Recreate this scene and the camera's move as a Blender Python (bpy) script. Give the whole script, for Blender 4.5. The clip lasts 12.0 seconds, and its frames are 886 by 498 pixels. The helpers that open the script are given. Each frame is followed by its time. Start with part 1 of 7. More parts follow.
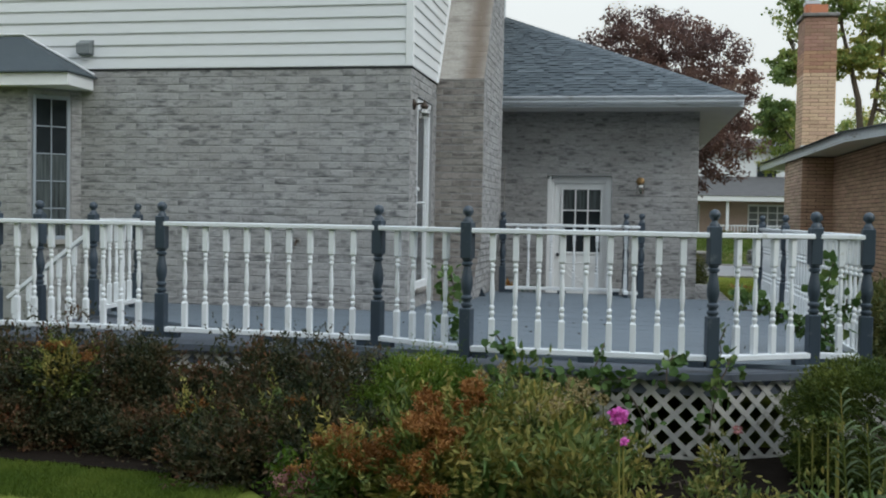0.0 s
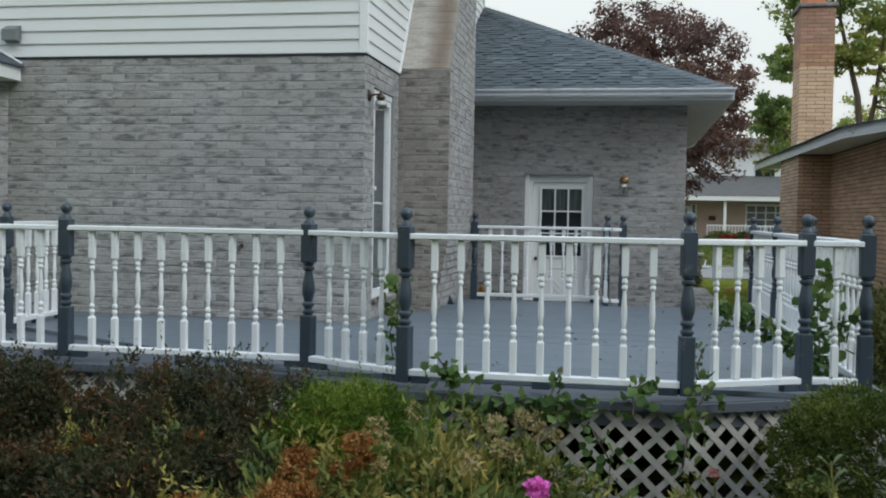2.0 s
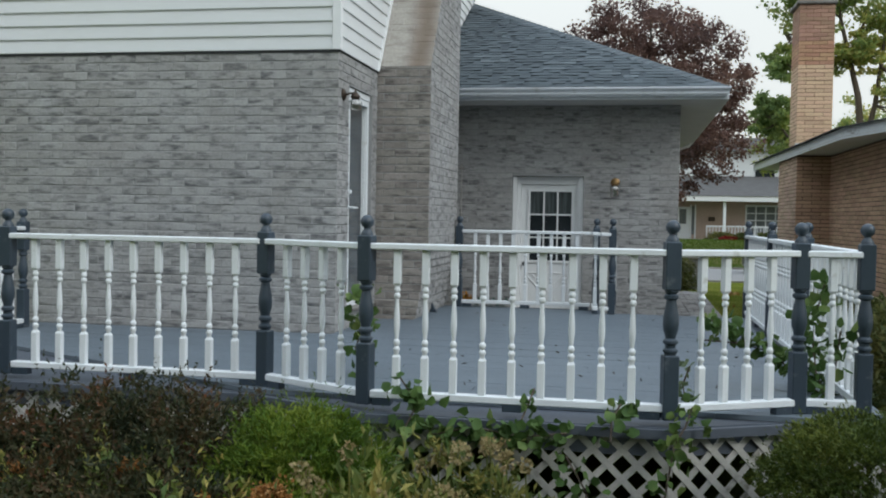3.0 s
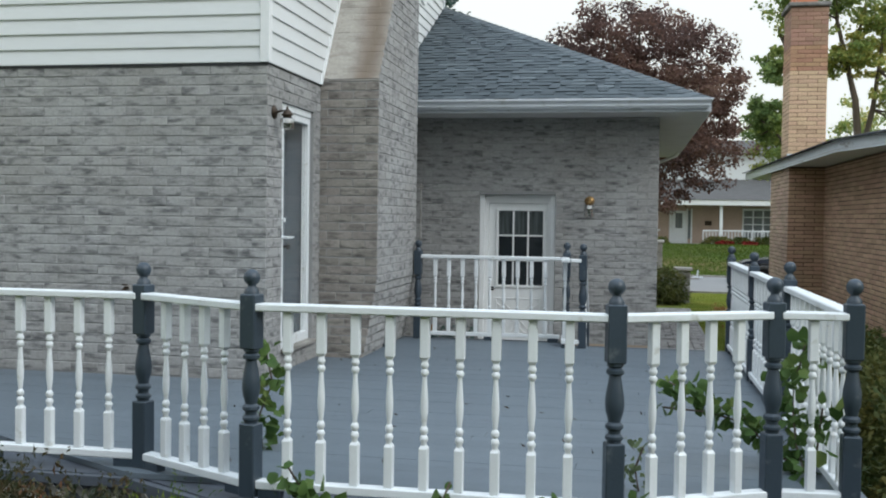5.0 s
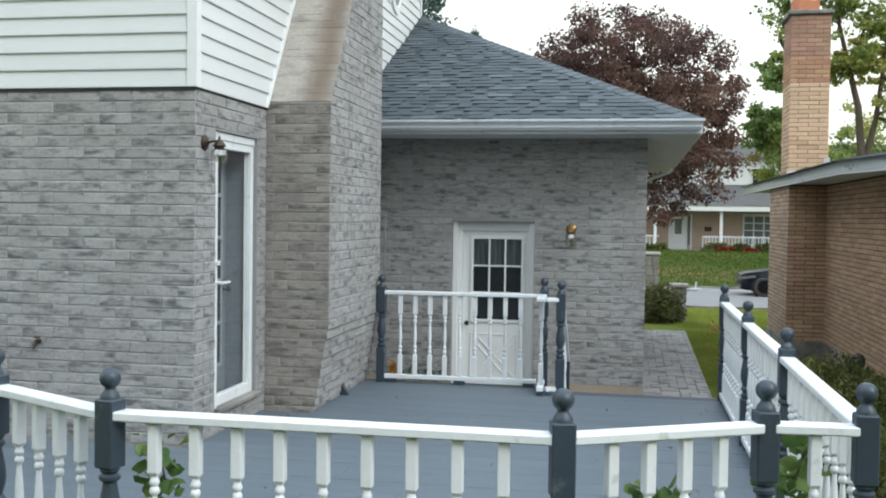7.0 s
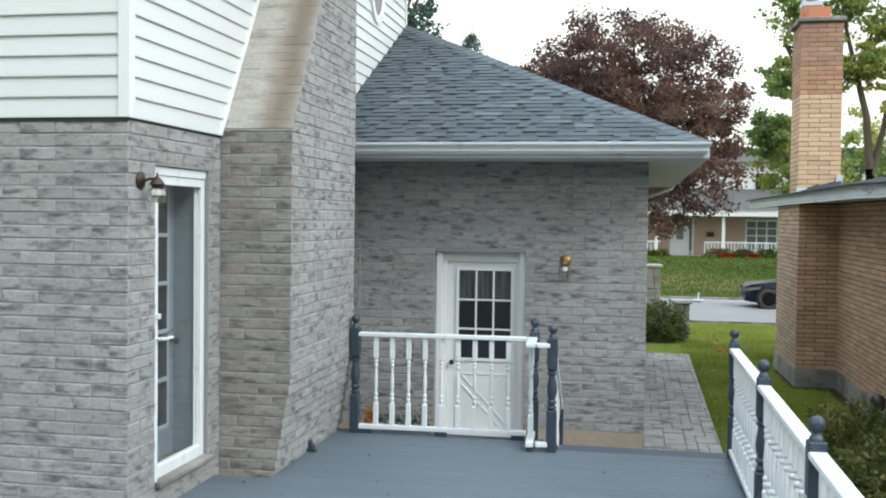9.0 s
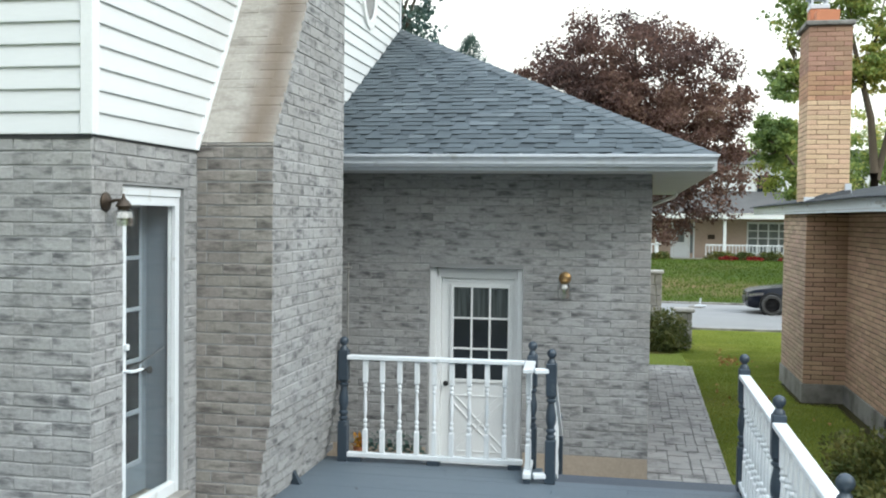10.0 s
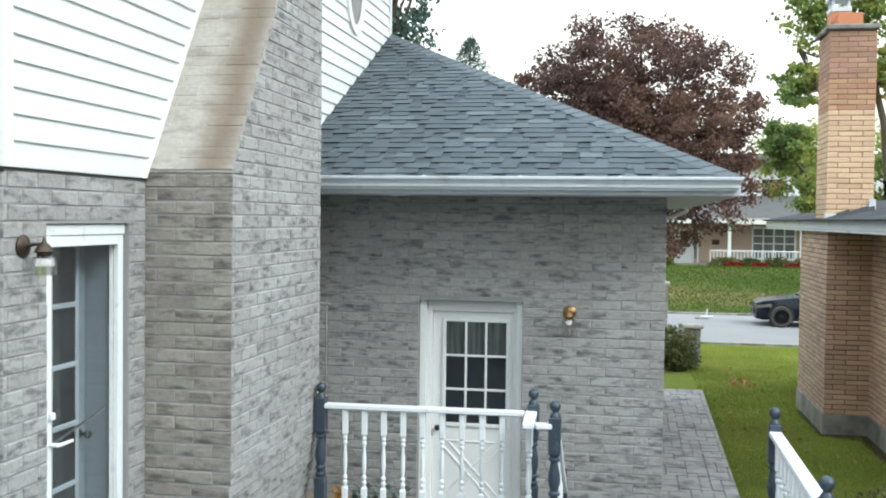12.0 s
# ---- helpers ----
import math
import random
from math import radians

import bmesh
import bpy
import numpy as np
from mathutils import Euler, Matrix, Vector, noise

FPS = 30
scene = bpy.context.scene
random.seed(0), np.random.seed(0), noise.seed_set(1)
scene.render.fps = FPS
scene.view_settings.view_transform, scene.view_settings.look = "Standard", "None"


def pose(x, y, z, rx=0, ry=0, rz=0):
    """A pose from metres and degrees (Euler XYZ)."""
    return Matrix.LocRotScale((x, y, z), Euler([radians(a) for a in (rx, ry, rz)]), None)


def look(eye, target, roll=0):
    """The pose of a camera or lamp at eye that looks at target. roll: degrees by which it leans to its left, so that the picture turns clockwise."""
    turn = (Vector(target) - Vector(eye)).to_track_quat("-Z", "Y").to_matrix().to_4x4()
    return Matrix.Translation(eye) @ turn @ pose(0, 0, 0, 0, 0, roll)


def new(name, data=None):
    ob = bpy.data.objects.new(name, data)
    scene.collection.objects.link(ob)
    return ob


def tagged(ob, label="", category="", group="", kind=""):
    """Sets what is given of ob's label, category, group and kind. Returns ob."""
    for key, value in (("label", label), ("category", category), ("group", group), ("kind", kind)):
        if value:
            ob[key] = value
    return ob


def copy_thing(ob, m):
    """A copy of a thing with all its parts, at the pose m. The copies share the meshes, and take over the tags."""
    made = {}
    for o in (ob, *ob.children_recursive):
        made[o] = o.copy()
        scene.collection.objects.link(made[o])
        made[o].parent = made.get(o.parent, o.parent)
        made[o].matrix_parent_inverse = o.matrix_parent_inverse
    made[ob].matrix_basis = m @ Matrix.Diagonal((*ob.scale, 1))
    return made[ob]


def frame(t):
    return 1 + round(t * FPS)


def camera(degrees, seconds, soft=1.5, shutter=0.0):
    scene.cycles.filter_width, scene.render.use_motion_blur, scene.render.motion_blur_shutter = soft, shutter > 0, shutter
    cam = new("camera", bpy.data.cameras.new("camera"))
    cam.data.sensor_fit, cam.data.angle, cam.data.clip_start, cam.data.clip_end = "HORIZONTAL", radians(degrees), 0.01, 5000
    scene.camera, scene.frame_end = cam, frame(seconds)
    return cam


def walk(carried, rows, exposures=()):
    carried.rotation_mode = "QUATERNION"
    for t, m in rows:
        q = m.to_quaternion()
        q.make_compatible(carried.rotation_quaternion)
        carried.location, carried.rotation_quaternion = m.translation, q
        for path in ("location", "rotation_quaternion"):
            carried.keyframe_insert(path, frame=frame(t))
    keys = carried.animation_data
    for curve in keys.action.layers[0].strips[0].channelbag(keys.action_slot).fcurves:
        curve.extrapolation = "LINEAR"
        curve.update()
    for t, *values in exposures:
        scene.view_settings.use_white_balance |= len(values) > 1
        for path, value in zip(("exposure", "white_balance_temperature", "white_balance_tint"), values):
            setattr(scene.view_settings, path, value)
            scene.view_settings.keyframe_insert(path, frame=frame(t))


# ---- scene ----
cam = camera(48.0, 12.0, soft=2.0)
PATH = [
    (0, (2.468, -10.987, 1.076), (2.099, -9.022, 1.01), 1.0),
    (0.5, (2.552, -10.701, 1.111), (2.183, -8.736, 1.045), 1.0),
    (1, (2.607, -10.433, 1.113), (2.238, -8.468, 1.046), 1.0),
    (1.5, (2.654, -10.172, 1.108), (2.285, -8.207, 1.041), 1.0),
    (2, (2.704, -9.91, 1.11), (2.336, -7.946, 1.043), 1.0),
    (2.5, (2.764, -9.644, 1.127), (2.395, -7.68, 1.061), 1.0),
    (3, (2.833, -9.373, 1.163), (2.463, -7.408, 1.096), 1.0),
    (5, (3.133, -8.253, 1.44), (2.763, -6.289, 1.375), 0.8),
    (5.5, (3.196, -7.975, 1.527), (2.824, -6.011, 1.462), 0.8),
    (6, (3.247, -7.7, 1.615), (2.875, -5.736, 1.551), 0.8),
    (6.5, (3.286, -7.431, 1.702), (2.913, -5.467, 1.638), 0.8),
    (7, (3.313, -7.166, 1.788), (2.94, -5.202, 1.724), 0.8),
    (9, (3.322, -6.135, 2.117), (2.947, -4.172, 2.054), 0.7),
    (9.5, (3.307, -5.879, 2.196), (2.932, -3.915, 2.133), 0.7),
    (10, (3.288, -5.62, 2.272), (2.913, -3.657, 2.209), 0.7),
    (10.5, (3.266, -5.36, 2.344), (2.89, -3.396, 2.281), 0.7),
    (11, (3.241, -5.098, 2.41), (2.864, -3.135, 2.348), 0.7),
    (11.5, (3.214, -4.838, 2.469), (2.837, -2.875, 2.407), 0.7),
    (12, (3.187, -4.585, 2.519), (2.809, -2.622, 2.458), 0.7),
]
walk(cam, [(t, look(eye, target, roll)) for t, eye, target, roll in PATH], exposures=[(0, -0.68, 5800, 7.2), (3, -0.66, 5800, 7.2), (5, -0.47, 5820, 7), (7, -0.17, 5870, 6.4), (9.5, 0.07, 5880, 5.5), (12, 0.27, 5880, 4.8)])

# ---- world, sun ----
world = bpy.data.worlds.new("overcast_sky")
scene.world = world
world.use_nodes = True
wn, wl = world.node_tree.nodes, world.node_tree.links
wn.clear()
sky = wn.new("ShaderNodeTexSky")
sky.sky_type = "NISHITA"
sky.sun_disc = False
sky.sun_elevation, sky.sun_rotation = radians(38), radians(119)
sky.air_density, sky.dust_density = 1.0, 4.0
veil = wn.new("ShaderNodeMix")
veil.data_type = "RGBA"
veil.inputs[0].default_value = 0.95
back = wn.new("ShaderNodeBackground")
back.inputs[1].default_value = 0.093
wout = wn.new("ShaderNodeOutputWorld")
# an overcast sky is brighter overhead than at the horizon
coord = wn.new("ShaderNodeTexCoord")
split = wn.new("ShaderNodeSeparateXYZ")
wl.new(coord.outputs["Generated"], split.inputs[0])
lift = wn.new("ShaderNodeMapRange")
lift.inputs["From Min"].default_value, lift.inputs["From Max"].default_value = 0.0, 1.0
lift.inputs["To Min"].default_value, lift.inputs["To Max"].default_value = 1.7, 3.2
rise = wn.new("ShaderNodeMath")
rise.operation, rise.use_clamp = "POWER", True
rise.inputs[1].default_value = 1.7
wl.new(split.outputs[2], rise.inputs[0])
wl.new(rise.outputs[0], lift.inputs["Value"])
shade = wn.new("ShaderNodeVectorMath")
shade.operation = "SCALE"
# warm haze low down, cooler cloud overhead
tone = wn.new("ShaderNodeMix")
tone.data_type = "RGBA"
tone.inputs[6].default_value = (9.3, 8.95, 7.95, 1)
tone.inputs[7].default_value = (8.0, 8.8, 9.7, 1)
wl.new(rise.outputs[0], tone.inputs[0])
wl.new(tone.outputs[2], shade.inputs[0])
wl.new(lift.outputs[0], shade.inputs["Scale"])
wl.new(shade.outputs[0], veil.inputs[7])
wl.new(sky.outputs[0], veil.inputs[6])
wl.new(veil.outputs[2], back.inputs[0])
wl.new(back.outputs[0], wout.inputs[0])

sun_data = bpy.data.lights.new("sun", "SUN")
sun_data.energy, sun_data.angle, sun_data.color = 2.0, radians(20), (1.0, 0.94, 0.84)
sun = new("sun", sun_data)
sun.matrix_world = look((20, -11, 18), (0, 0, 0))

# ---- materials ----
def surface(name, col, col2=None, scale=6.0, fine=60.0, rough=0.6, metal=0.0, bump=0.0, bump_scale=None,
            vary=0.0, stretch=(1, 1, 1), spec=0.5, mix=0.5, fine_amount=0.25, dark=None, dark_at=0.62,
            dark_scale=3.0, dark_stretch=(1, 1, 1), hue=0.0, band=None, dark_soft=0.12, own=False):
    """A procedural surface: two scales of noise between two colours, variation from piece to piece, stains, fine relief."""
    m = bpy.data.materials.new(name)
    m.use_nodes = True
    nt = m.node_tree
    n, l = nt.nodes, nt.links
    n.clear()
    out = n.new("ShaderNodeOutputMaterial")
    bsdf = n.new("ShaderNodeBsdfPrincipled")
    l.new(bsdf.outputs[0], out.inputs[0])
    geo = n.new("ShaderNodeNewGeometry")

    def place(st):
        mp = n.new("ShaderNodeVectorMath")
        mp.operation = "MULTIPLY"
        mp.inputs[1].default_value = st
        l.new(geo.outputs["Position"], mp.inputs[0])
        return mp.outputs[0]

    def chance():
        """A number of its own for each piece."""
        info = n.new("ShaderNodeObjectInfo")
        add = n.new("ShaderNodeMath")
        l.new(info.outputs["Random"], add.inputs[0])
        l.new(geo.outputs["Random Per Island"], add.inputs[1])
        fr = n.new("ShaderNodeMath")
        fr.operation = "FRACT"
        l.new(add.outputs[0], fr.inputs[0])
        return fr.outputs[0]

    def noise_at(sc, st, detail=4.0, shift=None):
        t = n.new("ShaderNodeTexNoise")
        t.inputs["Scale"].default_value = sc
        t.inputs["Detail"].default_value = detail
        t.inputs["Roughness"].default_value = 0.6
        v = place(st)
        if shift:
            far = n.new("ShaderNodeVectorMath")
            far.operation = "MULTIPLY_ADD"
            l.new(shift, far.inputs[0])
            far.inputs[1].default_value = (37, 53, 71)
            l.new(v, far.inputs[2])
            v = far.outputs[0]
        l.new(v, t.inputs["Vector"])
        return t.outputs["Fac"]

    def ramp(src, lo, hi):
        r = n.new("ShaderNodeMapRange")
        r.inputs["From Min"].default_value, r.inputs["From Max"].default_value = lo, hi
        l.new(src, r.inputs["Value"])
        return r.outputs[0]

    def blend(fac, a, b, mode="MIX"):
        x = n.new("ShaderNodeMix")
        x.data_type, x.blend_type = "RGBA", mode
        for sock, v in ((x.inputs[0], fac), (x.inputs[6], a), (x.inputs[7], b)):
            if isinstance(v, (int, float)):
                sock.default_value = v
            elif isinstance(v, tuple):
                sock.default_value = (*v, 1)
            else:
                l.new(v, sock)
        return x.outputs[2]

    col2 = col2 or tuple(c * 0.75 for c in col)
    big = ramp(noise_at(scale, stretch), 0.5 - 0.25, 0.5 + 0.25)
    c = blend(big, col, col2)
    small = ramp(noise_at(fine, stretch), 0.3, 0.7)
    c = blend(fine_amount, c, blend(small, tuple(x * 0.6 for x in col), tuple(min(1, x * 1.35) for x in col)))
    if dark:
        c = blend(ramp(noise_at(dark_scale, dark_stretch, 5.0, chance() if own else None), dark_at - 0.5 * dark_soft, dark_at + 0.5 * dark_soft), c, dark)
    if band:
        # a run-off stain along one line across x: centre, half width, colour
        sp = n.new("ShaderNodeSeparateXYZ")
        l.new(geo.outputs["Position"], sp.inputs[0])
        wob_ = n.new("ShaderNodeMath")
        wob_.operation = "MULTIPLY_ADD"
        wob_.inputs[1].default_value = 0.22
        l.new(noise_at(2.6, (1, 1, 0.5)), wob_.inputs[0])
        l.new(sp.outputs[0], wob_.inputs[2])
        off = n.new("ShaderNodeMath")
        off.operation = "SUBTRACT"
        off.inputs[1].default_value = band[0] + 0.11
        l.new(wob_.outputs[0], off.inputs[0])
        ab = n.new("ShaderNodeMath")
        ab.operation = "ABSOLUTE"
        l.new(off.outputs[0], ab.inputs[0])
        rb_ = n.new("ShaderNodeMapRange")
        rb_.inputs["From Min"].default_value, rb_.inputs["From Max"].default_value = band[1], 0.0
        rb_.interpolation_type = "SMOOTHSTEP"
        l.new(ab.outputs[0], rb_.inputs["Value"])
        c = blend(rb_.outputs[0], c, band[2])
    if vary:
        fr = chance()
        hsv = n.new("ShaderNodeHueSaturation")
        l.new(c, hsv.inputs["Color"])
        rg = n.new("ShaderNodeMapRange")
        rg.inputs["To Min"].default_value, rg.inputs["To Max"].default_value = 1 - vary, 1 + vary
        l.new(fr, rg.inputs["Value"])
        l.new(rg.outputs[0], hsv.inputs["Value"])
        if hue:
            wob = n.new("ShaderNodeTexWhiteNoise")
            wob.noise_dimensions = "1D"
            l.new(fr, wob.inputs["W"])
            rh = n.new("ShaderNodeMapRange")
            rh.inputs["To Min"].default_value, rh.inputs["To Max"].default_value = 0.5 - hue, 0.5 + hue
            l.new(wob.outputs["Value"], rh.inputs["Value"])
            l.new(rh.outputs[0], hsv.inputs["Hue"])
        c = hsv.outputs[0]
    l.new(c, bsdf.inputs["Base Color"])
    bsdf.inputs["Metallic"].default_value = metal
    bsdf.inputs["Specular IOR Level"].default_value = spec
    rr = n.new("ShaderNodeMapRange")
    rr.inputs["To Min"].default_value, rr.inputs["To Max"].default_value = max(0, rough - 0.1), min(1, rough + 0.1)
    l.new(small, rr.inputs["Value"])
    l.new(rr.outputs[0], bsdf.inputs["Roughness"])
    if bump:
        bp = n.new("ShaderNodeBump")
        bp.inputs["Strength"].default_value = 1.0
        bp.inputs["Distance"].default_value = bump
        l.new(noise_at(bump_scale or fine, stretch, 6.0), bp.inputs["Height"])
        l.new(bp.outputs[0], bsdf.inputs["Normal"])
    return m


def leafy(name, cols, rough=0.62, through_light=0.25, patch=0.9, patch_at=0.55):
    """Leaves: each one its own tone between the given colours, with patches of the plant turning."""
    m = bpy.data.materials.new(name)
    m.use_nodes = True
    nt = m.node_tree
    n, l = nt.nodes, nt.links
    n.clear()
    out = n.new("ShaderNodeOutputMaterial")
    geo = n.new("ShaderNodeNewGeometry")
    ns = n.new("ShaderNodeTexNoise")
    ns.inputs["Scale"].default_value = patch
    ns.inputs["Detail"].default_value = 3
    l.new(geo.outputs["Position"], ns.inputs["Vector"])
    mul = n.new("ShaderNodeMath")
    mul.operation = "MULTIPLY_ADD"
    mul.inputs[1].default_value, mul.inputs[2].default_value = 0.55, -0.27
    l.new(geo.outputs["Random Per Island"], mul.inputs[0])
    st = n.new("ShaderNodeMapRange")
    st.inputs["From Min"].default_value, st.inputs["From Max"].default_value = patch_at - 0.22, patch_at + 0.22
    l.new(ns.outputs["Fac"], st.inputs["Value"])
    add = n.new("ShaderNodeMath")
    add.use_clamp = True
    l.new(st.outputs[0], add.inputs[0])
    l.new(mul.outputs[0], add.inputs[1])
    ramp = n.new("ShaderNodeValToRGB")
    els = ramp.color_ramp.elements
    while len(els) < len(cols):
        els.new(0.5)
    for k, c in enumerate(cols):
        els[k].position = k / (len(cols) - 1)
        els[k].color = (*c, 1)
    l.new(add.outputs[0], ramp.inputs[0])
    bsdf = n.new("ShaderNodeBsdfPrincipled")
    bsdf.inputs["Roughness"].default_value = rough
    bsdf.inputs["Specular IOR Level"].default_value = 0.25
    l.new(ramp.outputs[0], bsdf.inputs["Base Color"])
    tr = n.new("ShaderNodeBsdfTranslucent")
    l.new(ramp.outputs[0], tr.inputs[0])
    mx = n.new("ShaderNodeMixShader")
    mx.inputs[0].default_value = through_light
    l.new(bsdf.outputs[0], mx.inputs[1])
    l.new(tr.outputs[0], mx.inputs[2])
    l.new(mx.outputs[0], out.inputs[0])
    return m


def glassy(name, tint=(0.9, 0.93, 0.93), rough=0.02):
    m = bpy.data.materials.new(name)
    m.use_nodes = True
    b = m.node_tree.nodes["Principled BSDF"]
    b.inputs["Base Color"].default_value = (*tint, 1)
    b.inputs["Transmission Weight"].default_value = 1.0
    b.inputs["Roughness"].default_value = rough
    b.inputs["IOR"].default_value = 1.38
    return m


def thin_glass(name):
    """A blown glass wall, too thin to bend what is behind it: mostly clear, with a sheen."""
    m = bpy.data.materials.new(name)
    m.use_nodes = True
    n, l = m.node_tree.nodes, m.node_tree.links
    n.clear()
    out = n.new("ShaderNodeOutputMaterial")
    clear, sheen, mix = n.new("ShaderNodeBsdfTransparent"), n.new("ShaderNodeBsdfGlossy"), n.new("ShaderNodeMixShader")
    clear.inputs[0].default_value = (0.86, 0.87, 0.87, 1)
    sheen.inputs["Roughness"].default_value = 0.08
    mix.inputs[0].default_value = 0.38
    l.new(clear.outputs[0], mix.inputs[1])
    l.new(sheen.outputs[0], mix.inputs[2])
    l.new(mix.outputs[0], out.inputs[0])
    return m


BRICK = surface("painted_brick", (0.35, 0.352, 0.35), (0.26, 0.247, 0.23), scale=1.4, fine=34, rough=0.85, bump=0.008, bump_scale=26,
                vary=0.09, dark=(0.1, 0.1, 0.103), dark_at=0.59, dark_soft=0.2, dark_scale=8, dark_stretch=(0.65, 0.65, 2.2), own=True, hue=0.014, fine_amount=0.3)
BRICK_STAINED = surface("stained_brick", (0.325, 0.3, 0.27), (0.195, 0.174, 0.154), scale=2.6, fine=34, rough=0.85, bump=0.008, bump_scale=26,
                        vary=0.12, dark=(0.1, 0.09, 0.082), dark_at=0.58, dark_soft=0.2, dark_scale=7.5, dark_stretch=(0.65, 0.65, 2.2), own=True, hue=0.012, fine_amount=0.3)
MORTAR = surface("painted_mortar", (0.31, 0.311, 0.308), (0.22, 0.22, 0.218), scale=4, fine=60, rough=0.9, bump=0.003)
WASH = surface("shoulder_wash", (0.44, 0.415, 0.375), (0.35, 0.325, 0.285), scale=5, fine=30, rough=0.85, bump=0.005, bump_scale=22, vary=0.08,
               dark=(0.2, 0.18, 0.155), dark_at=0.64, dark_soft=0.3, dark_scale=4.4, dark_stretch=(1, 1, 3.0), band=(0.47, 0.25, (0.2, 0.16, 0.125)))
SIDING = surface("white_siding", (0.67, 0.685, 0.685), (0.63, 0.645, 0.645), scale=1.2, fine=30, rough=0.45, bump=0.0006, stretch=(0.2, 0.2, 2), fine_amount=0.06, vary=0.02)
WHITE = surface("white_paint", (0.77, 0.8, 0.815), (0.7, 0.725, 0.74), scale=5, fine=60, rough=0.42, bump=0.0012, fine_amount=0.08, dark=(0.5, 0.5, 0.46), dark_at=0.69, dark_scale=8)
TRIM = surface("white_trim", (0.8, 0.81, 0.81), (0.74, 0.75, 0.75), scale=3, fine=40, rough=0.4, fine_amount=0.08)
GUTTER = surface("grey_gutter", (0.62, 0.65, 0.69), (0.55, 0.58, 0.62), scale=2, fine=30, rough=0.35, fine_amount=0.1, stretch=(0.4, 1, 1), dark=(0.42, 0.43, 0.43), dark_at=0.66, dark_scale=3)
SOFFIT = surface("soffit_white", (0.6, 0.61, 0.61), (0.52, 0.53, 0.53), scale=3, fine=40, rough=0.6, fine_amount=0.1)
POST = surface("slate_blue_paint", (0.04, 0.056, 0.076), (0.032, 0.046, 0.062), scale=5, fine=60, rough=0.42, bump=0.0015, fine_amount=0.15, dark=(0.11, 0.125, 0.14), dark_at=0.68, dark_scale=9)
DECK = surface("deck_paint", (0.128, 0.155, 0.182), (0.106, 0.131, 0.155), scale=2.5, fine=55, rough=0.5, bump=0.002, bump_scale=25, stretch=(0.35, 3, 3), vary=0.05,
               dark=(0.095, 0.11, 0.135), dark_at=0.66, dark_scale=4, dark_stretch=(0.5, 2, 1))
RIM = surface("deck_rim_paint", (0.085, 0.098, 0.12), (0.065, 0.076, 0.095), scale=4, fine=60, rough=0.6, bump=0.002, stretch=(0.4, 1, 2))
LATTICE = surface("lattice_wood", (0.5, 0.49, 0.45), (0.38, 0.37, 0.33), scale=6, fine=60, rough=0.75, bump=0.002, vary=0.1, dark=(0.2, 0.19, 0.15), dark_at=0.64, dark_scale=7)
SHINGLE = surface("slate_shingle", (0.094, 0.113, 0.126), (0.07, 0.086, 0.097), scale=5, fine=160, rough=0.92, bump=0.004, bump_scale=220, vary=0.12, fine_amount=0.45, spec=0.3)
SHINGLE_DARK = surface("dark_slate_shingle", (0.074, 0.09, 0.102), (0.058, 0.071, 0.081), scale=5, fine=160, rough=0.92, bump=0.004, bump_scale=220, vary=0.12, fine_amount=0.45, spec=0.3)
SHINGLE_LIGHT = surface("pale_slate_shingle", (0.128, 0.15, 0.164), (0.1, 0.12, 0.132), scale=5, fine=160, rough=0.92, bump=0.004, bump_scale=220, vary=0.14, fine_amount=0.45, spec=0.3)
SHINGLE_CAP = surface("hip_shingle", (0.125, 0.145, 0.16), (0.1, 0.118, 0.13), scale=9, fine=220, rough=0.92, bump=0.003, bump_scale=300, vary=0.15, fine_amount=0.4)
DOORPAINT = surface("door_white", (0.8, 0.81, 0.8), (0.74, 0.755, 0.755), scale=3, fine=40, rough=0.4, fine_amount=0.08)
GREYBAR = surface("pale_grey_bar_paint", (0.3, 0.335, 0.375), (0.265, 0.3, 0.335), scale=3, fine=40, rough=0.4, fine_amount=0.08)
GREYDOOR = surface("grey_door_paint", (0.165, 0.195, 0.232), (0.14, 0.168, 0.2), scale=3, fine=40, rough=0.4, fine_amount=0.1)
POLISHED = surface("polished_brass", (0.36, 0.235, 0.1), (0.2, 0.125, 0.055), scale=20, fine=90, rough=0.38, metal=0.85)
BRASS = surface("worn_brass", (0.085, 0.062, 0.045), (0.035, 0.028, 0.022), scale=20, fine=90, rough=0.4, metal=0.7)
BLACK = surface("black_metal", (0.02, 0.02, 0.021), (0.03, 0.03, 0.03), scale=10, rough=0.45)
GLASS = glassy("clear_glass")
GLASS_THIN = thin_glass("thin_lamp_glass")
PANE = surface("window_pane", (0.014, 0.017, 0.02), (0.03, 0.035, 0.04), scale=1.5, fine=5, rough=0.1, spec=0.45)
FROSTED = surface("frosted_bulb", (0.42, 0.4, 0.37), (0.34, 0.32, 0.3), scale=30, rough=0.4)
PANE_CURTAIN = surface("curtained_pane", (0.012, 0.015, 0.018), (0.14, 0.16, 0.16), scale=30, fine=60, rough=0.15, stretch=(1, 1, 0.05), fine_amount=0.1)
CONCRETE = surface("concrete", (0.33, 0.315, 0.29), (0.26, 0.25, 0.23), scale=2.5, fine=60, rough=0.9, bump=0.004, dark=(0.13, 0.12, 0.105), dark_at=0.56, dark_scale=2, dark_soft=0.25)
FOOTING = surface("tan_footing", (0.4, 0.33, 0.26), (0.32, 0.27, 0.21), scale=2, fine=40, rough=0.9, bump=0.004)
